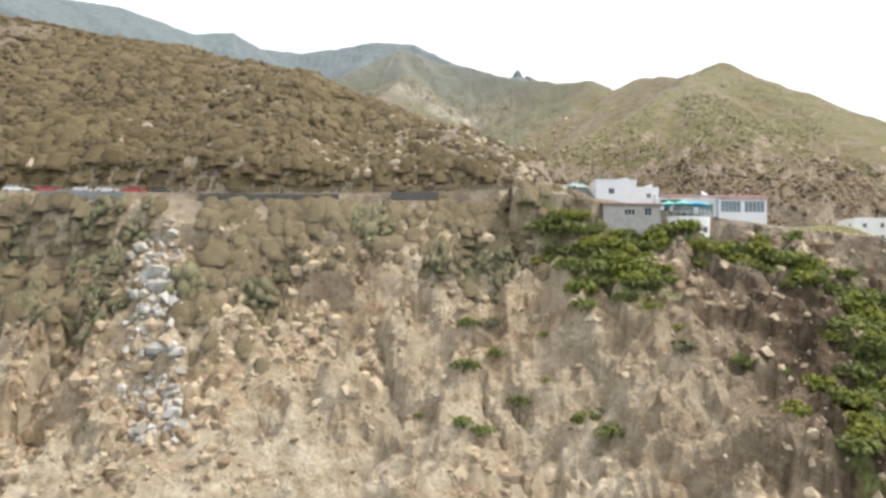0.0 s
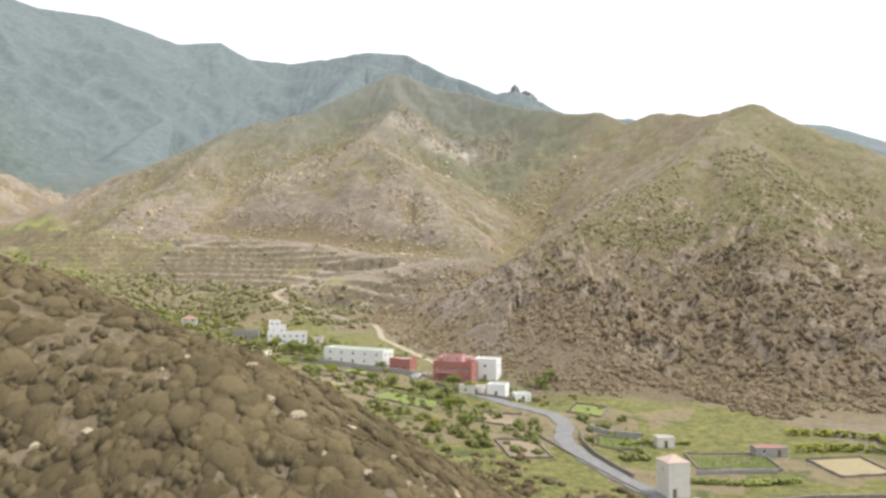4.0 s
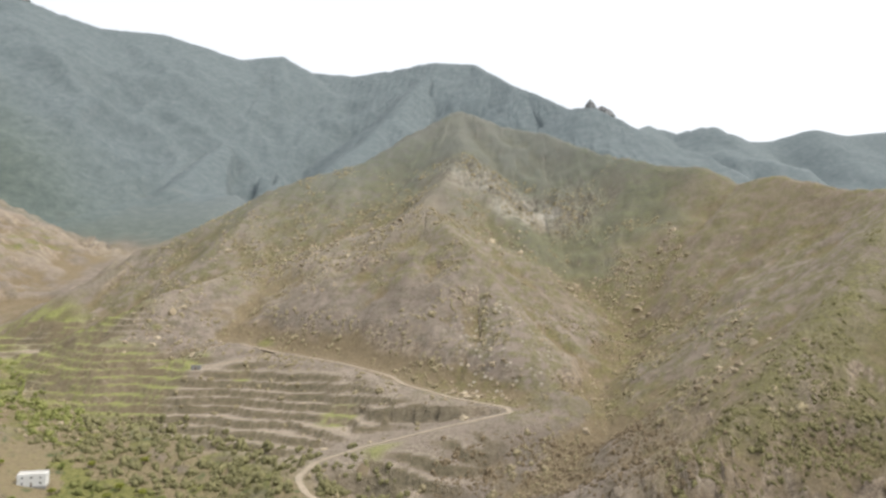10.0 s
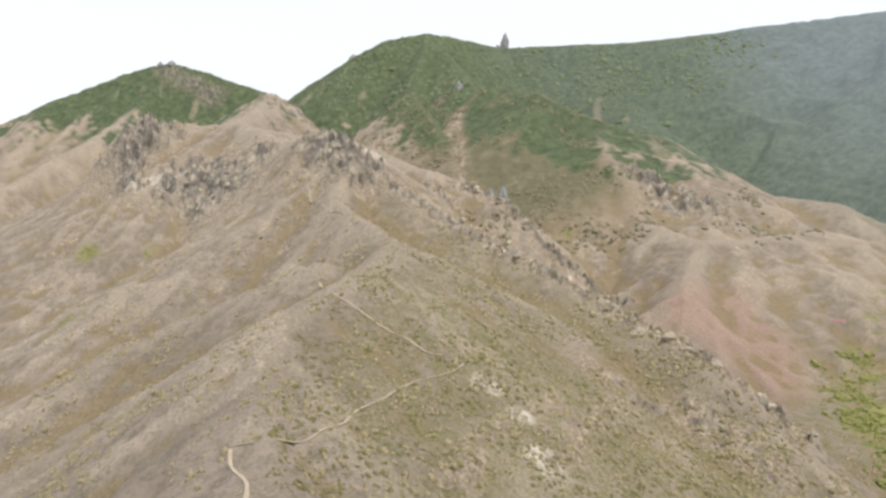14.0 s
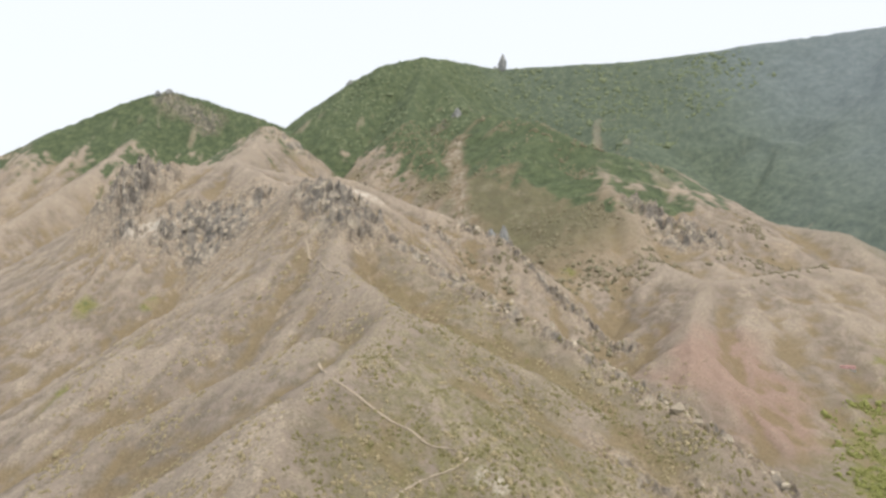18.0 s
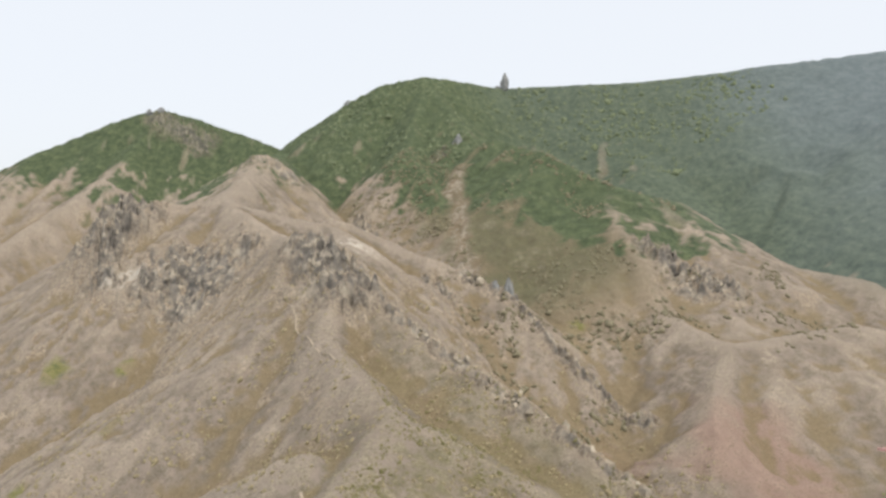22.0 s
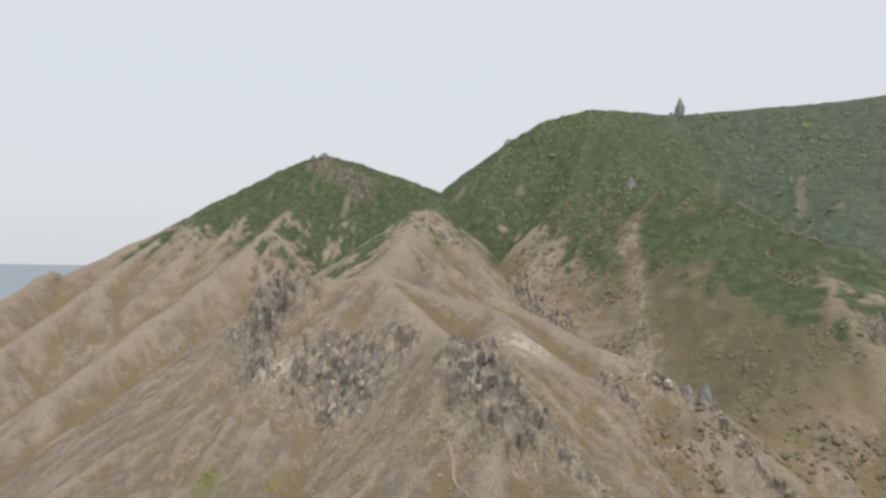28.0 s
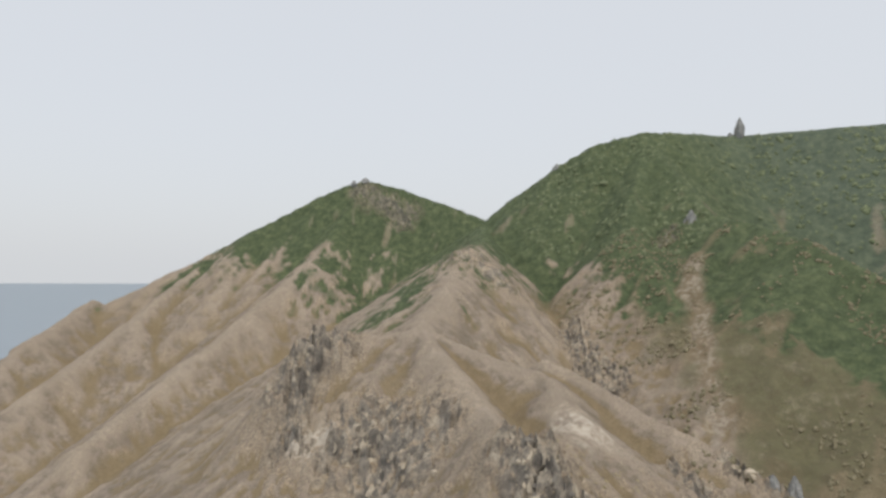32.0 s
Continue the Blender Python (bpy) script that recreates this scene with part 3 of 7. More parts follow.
TREAD = np.maximum(TREAD, 0.9 * LUSH * TER * smooth_step(0.9, 0.6, STEEP))
# dark thorn scrub on the lower flank of the hill beside the village, olive scrub above it
hill_side = smooth_step(16, 40, GX + 0.2 * np.clip(GY - 450, 0, None)) * smooth_step(342, 366, GY) * smooth_step(900, 760, GY)
crest_away, _, crest_side = along(GX, GY, [(60, 505, 0), (82, 543, 0), (148, 610, 0), (240, 705, 0), (297, 783, 0)])
hill_side = hill_side * np.where(crest_side > 0, smooth_step(16, 2, crest_away + 6 * small_n), 1.0)
MOSS = smooth_step(26, 6, crest_away + 9 * small_n) * smooth_step(500, 540, GY) * smooth_step(760, 640, GY)
THORN = hill_side * smooth_step(150, 95, GZ + 30 * patch_n + 14 * small_n)
THORN = np.maximum(THORN, 0.75 * smooth_step(-1000, -1160, GX) * smooth_step(700, 760, GY) * smooth_step(1020, 930, GY) * (GX > -1750))
HEATH = hill_side * smooth_step(-0.5, 0.4, patch_n + 0.4 * small_n + 0.3) * (1 - THORN)
spur_away, _, spur_side = along(GX, GY, [(-131, 225, 0), (-250, 250, 0), (-400, 268, 0), (-500, 300, 0), (-560, 365, 0), (-612, 398, 0), (-777, 378, 0), (-884, 420, 0)])
HEATH = np.maximum(HEATH, 0.4 * np.where(spur_side < 0, smooth_step(10, 60, spur_away + 25 * patch_n), 0) * smooth_step(-900, -640, GX) * smooth_step(650, 560, GY) * (GX < -120) * (1 - FIELD) * smooth_step(-0.6, 0.1, patch_n + 0.5 * small_n))
OLIVE = np.maximum(OLIVE, MOSS)
BOWL = smooth_step(95, 40, np.hypot((GX - 75) * 0.8, (GY - 1010) * 0.9) + 45 * patch_n)
PEBBLE = smooth_step(60, 20, np.hypot(GX + 20, (GY - 745) * 0.7) + 25 * small_n) + 0.35 * hill_side * smooth_step(0.2, 0.6, small_n)
ground = new("ground", grid_mesh("ground", XS, YS, GZ))
tagged(ground, "dry brown volcanic slopes with scrub, cliffs and valley", "ground", kind="structure")
for key, four in (("cover", (FIELD, ROCK, SAND, FOREST)), ("tone_haze", (DIP, OLIVE, np.clip(RED, 0, 1), FAR_HAZE)), ("bare", (np.clip(SCAR, 0, 1), RIB, crag_mask * smooth_step(0.7, 1.5, STEEP + 0.3 * patch_n), sea_face)), ("terrace", (RISER, np.clip(TREAD, 0, 1), BELT, LUSH)), ("scrub", (THORN, HEATH, BOWL, np.clip(PEBBLE, 0, 1)))):
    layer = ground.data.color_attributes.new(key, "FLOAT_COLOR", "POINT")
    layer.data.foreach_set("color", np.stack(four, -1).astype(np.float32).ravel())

jag = np.maximum(sea_face, crag_mask)
ground.data.polygons.foreach_set("use_smooth", (np.maximum(jag[:-1, :-1], jag[1:, 1:]) < 0.45).ravel())


def ground_material():
    m, n, l, b = material("hillside")

    def layers(key):
        a = n.new("ShaderNodeAttribute")
        a.attribute_name = key
        sep = n.new("ShaderNodeSeparateColor")
        l.new(a.outputs["Color"], sep.inputs["Color"])
        return sep.outputs[0], sep.outputs[1], sep.outputs[2], a.outputs["Alpha"]

    field, rock, sand, forest = layers("cover")
    dip, olive, red, far = layers("tone_haze")
    scar, rib, crag, face = layers("bare")
    riser, tread, belt, green = layers("terrace")
    thorn, heath, bowl, pebble = layers("scrub")
    pos = n.new("ShaderNodeNewGeometry").outputs["Position"]
    wide = noise_node(n, l, 0.012, 5, 0.6, pos)
    mid = noise_node(n, l, 0.1, 6, 0.65, pos)
    fine = noise_node(n, l, 0.55, 6, 0.72, pos)
    soil = ramp(n, l, wide, (0.32, (0.195, 0.158, 0.125)), (0.5, (0.25, 0.205, 0.168)), (0.68, (0.32, 0.265, 0.218)))
    scrub = ramp(n, l, fine, (0.36, (0.10, 0.085, 0.062)), (0.52, (0.168, 0.142, 0.108)), (0.66, (0.25, 0.21, 0.165)))
    col = mix(n, l, ramp(n, l, mid, (0.4, (0, 0, 0)), (0.6, (0.85, 0.85, 0.85))), soil, scrub)
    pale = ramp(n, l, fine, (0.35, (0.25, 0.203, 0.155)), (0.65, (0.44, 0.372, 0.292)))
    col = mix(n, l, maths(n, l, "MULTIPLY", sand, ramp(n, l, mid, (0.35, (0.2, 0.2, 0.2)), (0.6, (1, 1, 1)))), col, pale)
    col = mix(n, l, maths(n, l, "MULTIPLY", red, 0.75), col, ramp(n, l, mid, (0.3, (0.25, 0.165, 0.13)), (0.7, (0.34, 0.235, 0.19))))
    moss = ramp(n, l, fine, (0.38, (0.115, 0.112, 0.038)), (0.62, (0.235, 0.22, 0.08)))
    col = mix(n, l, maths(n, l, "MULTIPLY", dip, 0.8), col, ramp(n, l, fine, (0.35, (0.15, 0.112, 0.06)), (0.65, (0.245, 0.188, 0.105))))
    col = mix(n, l, maths(n, l, "MULTIPLY", olive, ramp(n, l, mid, (0.42, (0, 0, 0)), (0.58, (0.8, 0.8, 0.8)))), col, moss)
    # low shrubs and stones dotted over the slopes
    def dots(scale, low, high):
        v = n.new("ShaderNodeTexVoronoi")
        v.inputs["Scale"].default_value = scale
        l.new(pos, v.inputs["Vector"])
        return ramp(n, l, v.outputs["Distance"], (low, (1, 1, 1)), (high, (0, 0, 0)))
    shrubby = maths(n, l, "MULTIPLY", dots(0.33, 0.22, 0.5), ramp(n, l, mid, (0.38, (0.15, 0.15, 0.15)), (0.62, (0.6, 0.6, 0.6))))
    col = mix(n, l, maths(n, l, "MULTIPLY", heath, 0.7), col, ramp(n, l, fine, (0.36, (0.11, 0.104, 0.045)), (0.64, (0.205, 0.187, 0.088))))
    col = mix(n, l, maths(n, l, "MULTIPLY", thorn, 0.85), col, ramp(n, l, fine, (0.36, (0.1, 0.075, 0.047)), (0.52, (0.15, 0.113, 0.071)), (0.66, (0.235, 0.17, 0.104))))
    col = mix(n, l, maths(n, l, "MULTIPLY", bowl, 0.6), col, ramp(n, l, mid, (0.38, (0.095, 0.11, 0.068)), (0.62, (0.19, 0.192, 0.12))))
    col = mix(n, l, shrubby, col, (0.125, 0.108, 0.068))
    col = mix(n, l, maths(n, l, "MULTIPLY", pebble, dots(0.16, 0.1, 0.26)), col, (0.46, 0.41, 0.34))
    crack = noise_node(n, l, 0.3, 9, 0.75, pos)
    stone = ramp(n, l, crack, (0.34, (0.10, 0.085, 0.07)), (0.47, (0.26, 0.205, 0.15)), (0.6, (0.44, 0.365, 0.27)), (0.7, (0.56, 0.50, 0.42)))
    ochre = ramp(n, l, noise_node(n, l, 0.24, 10, 0.8, pos), (0.34, (0.19, 0.122, 0.07)), (0.44, (0.38, 0.265, 0.155)), (0.54, (0.52, 0.41, 0.27)), (0.66, (0.66, 0.57, 0.43)))
    where = n.new("ShaderNodeSeparateXYZ")
    l.new(pos, where.inputs[0])
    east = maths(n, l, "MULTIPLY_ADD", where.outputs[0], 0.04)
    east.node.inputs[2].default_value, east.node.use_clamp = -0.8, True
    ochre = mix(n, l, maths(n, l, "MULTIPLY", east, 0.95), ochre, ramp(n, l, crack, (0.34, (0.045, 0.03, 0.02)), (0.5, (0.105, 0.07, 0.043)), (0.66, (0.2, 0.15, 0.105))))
    chalk = maths(n, l, "MULTIPLY", maths(n, l, "SUBTRACT", 1.0, east), ramp(n, l, noise_node(n, l, 0.07, 4, 0.6, pos), (0.38, (0, 0, 0)), (0.54, (0.85, 0.85, 0.85))))
    ochre = mix(n, l, chalk, ochre, ramp(n, l, crack, (0.36, (0.33, 0.245, 0.15)), (0.6, (0.66, 0.56, 0.405))))
    depth = maths(n, l, "MULTIPLY_ADD", where.outputs[2], -0.05)
    depth.node.inputs[2].default_value, depth.node.use_clamp = 1.45, True
    tuff = maths(n, l, "MULTIPLY", maths(n, l, "MULTIPLY", depth, maths(n, l, "SUBTRACT", 1.0, east)), ramp(n, l, noise_node(n, l, 0.09, 5, 0.65, pos), (0.4, (0, 0, 0)), (0.56, (0.8, 0.8, 0.8))))
    ochre = mix(n, l, tuff, ochre, ramp(n, l, crack, (0.36, (0.38, 0.30, 0.2)), (0.6, (0.72, 0.64, 0.49))))
    slab = noise_node(n, l, 0.05, 9, 0.72, pos)
    black = ramp(n, l, slab, (0.38, (0.075, 0.074, 0.072)), (0.47, (0.155, 0.147, 0.134)), (0.54, (0.28, 0.25, 0.21)), (0.62, (0.46, 0.41, 0.33)))
    stone = mix(n, l, maths(n, l, "MULTIPLY", crag, 0.85), stone, black)
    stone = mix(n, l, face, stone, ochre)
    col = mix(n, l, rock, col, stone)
    col = mix(n, l, maths(n, l, "MULTIPLY", scar, ramp(n, l, mid, (0.42, (0, 0, 0)), (0.56, (1, 1, 1)))), col, (0.52, 0.47, 0.40))
    cell = n.new("ShaderNodeTexVoronoi")
    cell.inputs["Scale"].default_value = 0.045
    l.new(mix(n, l, 0.06, pos, noise_node(n, l, 0.05, 3, 0.5, pos), "ADD"), cell.inputs["Vector"])
    plot = n.new("ShaderNodeSeparateColor")
    l.new(cell.outputs["Color"], plot.inputs["Color"])
    tuft = noise_node(n, l, 0.35, 6, 0.75, pos)
    lush = ramp(n, l, tuft, (0.36, (0.085, 0.1, 0.026)), (0.5, (0.16, 0.165, 0.045)), (0.66, (0.27, 0.25, 0.088)))
    bare = ramp(n, l, tuft, (0.36, (0.16, 0.13, 0.072)), (0.52, (0.255, 0.205, 0.124)), (0.68, (0.185, 0.178, 0.075)))
    grass = mix(n, l, ramp(n, l, plot.outputs[0], (0.4, (0, 0, 0)), (0.46, (0.85, 0.85, 0.85))), bare, lush)
    dark = ramp(n, l, noise_node(n, l, 0.09, 5, 0.7, pos), (0.56, (0, 0, 0)), (0.66, (0.8, 0.8, 0.8)))
    grass = mix(n, l, dark, grass, (0.06, 0.09, 0.03))
    col = mix(n, l, field, col, grass)
    col = mix(n, l, tread, col, mix(n, l, green, pale, ramp(n, l, tuft, (0.35, (0.16, 0.18, 0.05)), (0.65, (0.31, 0.31, 0.11)))))
    col = mix(n, l, riser, col, ramp(n, l, tuft, (0.35, (0.085, 0.076, 0.048)), (0.65, (0.19, 0.165, 0.11))))
    col = mix(n, l, belt, col, ramp(n, l, tuft, (0.36, (0.10, 0.13, 0.035)), (0.64, (0.25, 0.29, 0.08))))
    clump = noise_node(n, l, 0.05, 9, 0.78, pos)
    wood = ramp(n, l, clump, (0.36, (0.04, 0.055, 0.028)), (0.5, (0.070, 0.092, 0.046)), (0.64, (0.118, 0.138, 0.07)), (0.78, (0.2, 0.19, 0.13)))
    # pale blue-grey haze tone, mixed into the wood colour far off
    haze_blue = ramp(n, l, clump, (0.36, (0.108, 0.136, 0.140)), (0.55, (0.146, 0.174, 0.180)), (0.74, (0.19, 0.213, 0.218)))
    wood = mix(n, l, far, wood, haze_blue)
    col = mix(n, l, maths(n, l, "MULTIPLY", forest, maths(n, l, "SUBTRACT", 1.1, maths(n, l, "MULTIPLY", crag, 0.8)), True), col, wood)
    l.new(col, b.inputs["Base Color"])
    grit = mix(n, l, maths(n, l, "MULTIPLY", face, 0.4), crack, noise_node(n, l, 1.1, 8, 0.75, pos))
    lump = mix(n, l, 0.5, mix(n, l, rock, mid, grit), fine)
    bump(n, l, b, lump, 3.2, 0.9)
    return m


ground.data.materials.append(ground_material())

# sea and far horizon
m, n, l, b = material("sea_water", 0.25)
b.inputs["Base Color"].default_value = (0.16, 0.21, 0.26, 1)
bump(n, l, b, noise_node(n, l, 0.05, 4), 0.4, 0.3)
SEA = m
sea = new("water", grid_mesh("water", np.linspace(-5200, 3000, 40), np.linspace(-5200, 120, 30), 0.0))
sea.data.materials.append(SEA)
tagged(sea, "calm grey-blue sea under haze", "sea", kind="structure")
# upright ring fitted to the camera's view, its top at the last eye height
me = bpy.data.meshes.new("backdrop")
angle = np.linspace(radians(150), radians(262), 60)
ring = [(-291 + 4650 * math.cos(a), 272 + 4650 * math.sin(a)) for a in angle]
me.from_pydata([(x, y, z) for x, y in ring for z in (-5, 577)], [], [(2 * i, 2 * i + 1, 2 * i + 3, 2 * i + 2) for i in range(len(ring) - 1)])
backdrop = tagged(new("backdrop", me), "upright sheet painted as distant hazy sea", "sea", kind="structure")
# paler than the near water: distance haze is put into this colour
m, n, l, b = material("haze_painted_sea", 0.8)
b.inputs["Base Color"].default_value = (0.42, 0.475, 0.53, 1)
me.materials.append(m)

# ---------------------------------------------------------------- materials of built things
def plain(name, colour, rough=0.85, spread=0.12, scale=1.2, relief_=0.02, metal=0.0):
    """Paint, plaster, tile and the like: a base colour with grain, stains and slight relief."""
    m, n, l, b = material(name, rough, metal)
    co = n.new("ShaderNodeTexCoord").outputs["Object"]
    info = n.new("ShaderNodeObjectInfo").outputs["Random"]
    g = mix(n, l, 0.5, noise_node(n, l, scale, 8, 0.7, co), noise_node(n, l, scale * 9, 4, 0.6, co))
    low, top = tuple(c * (1 - 2 * spread) for c in colour), tuple(min(0.9, c * (1 + spread)) for c in colour)
    col = ramp(n, l, g, (0.35, low), (0.55, colour), (0.7, top))
    col = mix(n, l, 0.12, col, ramp(n, l, info, (0.0, low), (1.0, top)))
    l.new(col, b.inputs["Base Color"])
    bump(n, l, b, g, relief_, 0.5)
    return m


WHITE = plain("white_plaster", (0.78, 0.78, 0.77), 0.8, 0.06, 0.5)
CREAM = plain("cream_plaster", (0.66, 0.62, 0.56), 0.85, 0.1, 0.5)
GREY = plain("grey_render", (0.33, 0.32, 0.30), 0.95, 0.2, 0.7)
CONCRETE = plain("concrete", (0.30, 0.295, 0.285), 0.95, 0.25, 0.5)
RED = plain("brick_red_paint", (0.38, 0.165, 0.14), 0.85, 0.12, 0.6)
PINK = plain("pink_paint", (0.55, 0.33, 0.31), 0.85, 0.12, 0.6)
TILE = plain("terracotta_tile", (0.40, 0.24, 0.18), 0.85, 0.25, 2.5, 0.05)
FLATROOF = plain("flat_roof", (0.55, 0.53, 0.49), 0.95, 0.18, 0.6)
GREENROOF = plain("pale_green_roof", (0.45, 0.56, 0.42), 0.85, 0.12, 0.7)
PANE = plain("window_glass", (0.035, 0.045, 0.055), 0.08, 0.2, 0.8, 0.0)
FRAME = plain("window_frame_paint", (0.62, 0.63, 0.63), 0.5, 0.05)
WOOD = plain("weathered_wood", (0.20, 0.14, 0.09), 0.9, 0.3, 3.0)
STEEL = plain("galvanised_steel", (0.42, 0.43, 0.44), 0.45, 0.1, 3.0, 0.002, 0.7)
STONE = plain("dry_stone", (0.27, 0.235, 0.195), 0.95, 0.45, 1.6, 0.12)
ASPHALT = plain("asphalt", (0.20, 0.20, 0.20), 0.95, 0.2, 0.35, 0.01)
DIRT = plain("dirt_road", (0.37, 0.31, 0.235), 0.97, 0.18, 0.25, 0.04)
TYRE = plain("tyre_rubber", (0.02, 0.02, 0.02), 0.9, 0.2, 5)
TEAL = plain("turquoise_canvas", (0.2, 0.52, 0.51), 0.9, 0.1, 1.5)
BLUE = plain("blue_canvas", (0.12, 0.38, 0.60), 0.9, 0.1, 1.5)
CANVAS = plain("white_canvas", (0.72, 0.70, 0.66), 0.9, 0.08, 1.5)


def part(name, bm, mat, parent=None, label=""):
    me = bpy.data.meshes.new(name)
    bm.to_mesh(me)
    bm.free()
    me.materials.append(mat)
    ob = new(name, me)
    if parent is not None:
        ob.parent = parent
    return tagged(ob, label)


def thing(name, m, label, category, group=""):
    e = new(name)
    e.empty_display_size = 0.2
    e.matrix_world = m
    return tagged(e, label, category, group)


def box(bm, x0, x1, y0, y1, z0, z1, bev=0.0, m=None):
    t = Matrix.Translation(((x0 + x1) / 2, (y0 + y1) / 2, (z0 + z1) / 2)) @ Matrix.Diagonal((x1 - x0, y1 - y0, z1 - z0, 1))
    r = bmesh.ops.create_cube(bm, size=1, matrix=(m @ t) if m else t)
    if bev:
        edges = list({e for v in r["verts"] for e in v.link_edges})
        bmesh.ops.bevel(bm, geom=edges, offset=bev, segments=1, affect="EDGES")
    return bm


def tube(bm, x, y, z0, z1, r0, r1, sides=8):
    bmesh.ops.create_cone(bm, cap_ends=True, segments=sides, radius1=r0, radius2=r1, depth=z1 - z0, matrix=Matrix.Translation((x, y, (z0 + z1) / 2)))
    return bm


def pierced(bm, us, zs, solid, place):
    """One closed wall on a grid of cells, open where solid(i, j) is false. place(u, z, back) gives the point."""
    nu, nz = len(us) - 1, len(zs) - 1
    on = {(i, j) for i in range(nu) for j in range(nz) if solid(i, j)}
    made = {}

    def v(i, j, back):
        if (i, j, back) not in made:
            made[i, j, back] = bm.verts.new(place(us[i], zs[j], back))
        return made[i, j, back]

    for i, j in on:
        a, b, c, d = (i, j), (i + 1, j), (i + 1, j + 1), (i, j + 1)
        bm.faces.new([v(*p, 0) for p in (a, b, c, d)])
        bm.faces.new([v(*p, 1) for p in (d, c, b, a)])
        for p, q, near in ((a, b, (i, j - 1)), (b, c, (i + 1, j)), (c, d, (i, j + 1)), (d, a, (i - 1, j))):
            if near not in on:
                bm.faces.new([v(*q, 0), v(*p, 0), v(*p, 1), v(*q, 1)])
    bmesh.ops.recalc_face_normals(bm, faces=bm.faces)
    return bm


def turned(side, w, d):
    """Places a wall's own axes (along, outwards, up) on one side of a w by d plan centred on the origin."""
    return {"s": pose(0, -d / 2, 0), "n": pose(0, d / 2, 0, 0, 0, 180), "w": pose(-w / 2, 0, 0, 0, 0, -90), "e": pose(w / 2, 0, 0, 0, 0, 90)}[side]


def wall_side(house, side, w, d, h, holes, mat, thick=0.25, label="", shift=pose(0, 0, 0)):
    """One outer wall with real openings, and a window or door set in each. holes: (centre, sill, width, height, kind)."""
    m = shift @ turned(side, w, d)
    span = w if side in "sn" else d - 2 * thick
    xs = sorted({-span / 2, span / 2, *[c + s * ww / 2 for c, _, ww, _, _ in holes for s in (-1, 1)]})
    zs = sorted({0.0, h, *[v for _, z, _, hh, _ in holes for v in (z, z + hh)]})
    bm = pierced(bmesh.new(), xs, zs, lambda i, j: not any(abs((xs[i] + xs[i + 1]) / 2 - c) < ww / 2 and z < (zs[j] + zs[j + 1]) / 2 < z + hh for c, z, ww, hh, _ in holes), lambda u, z, back: m @ Vector((u, thick * back, z)))
    part("wall", bm, mat, house, label)
    for c, z, ww, hh, kind in holes:
        f = 0.07
        bm = bmesh.new()
        for x0, x1, z0, z1 in ((-ww / 2, -ww / 2 + f, 0, hh), (ww / 2 - f, ww / 2, 0, hh), (-ww / 2 + f, ww / 2 - f, hh - f, hh), (-ww / 2 + f, ww / 2 - f, 0, f), (-f / 2, f / 2, f, hh - f)):
            box(bm, c + x0, c + x1, 0.08, 0.16, z + z0, z + z1, m=m)
        if kind == "door":
            frame_ = part("door", bm, WOOD, house, "dark wooden door")
            part("panel", box(bmesh.new(), c - ww / 2 + f, c + ww / 2 - f, 0.1, 0.15, z, z + hh - f, m=m), WOOD, frame_)
        else:
            frame_ = part("window", bm, FRAME, house)
            part("pane", box(bmesh.new(), c - ww / 2 + f, c + ww / 2 - f, 0.11, 0.13, z + f, z + hh - f, m=m), PANE, frame_)
            part("sill", box(bmesh.new(), c - ww / 2 - 0.08, c + ww / 2 + 0.08, -0.1, 0.07, z - 0.09, z - 0.004, m=m), CREAM, frame_)


def windows(span, storeys, count, size=(1.0, 1.1), door=False, storey=2.9):
    out = []
    for s in range(storeys):
        for k in range(count):
            c = -span / 2 + span * (k + 0.5) / count
            if door and s == 0 and k == count // 2:
                out.append((c, 0.02, 1.0, 2.05, "door"))
            else:
                out.append((c, s * storey + 1.05, *size, "window"))
    return out


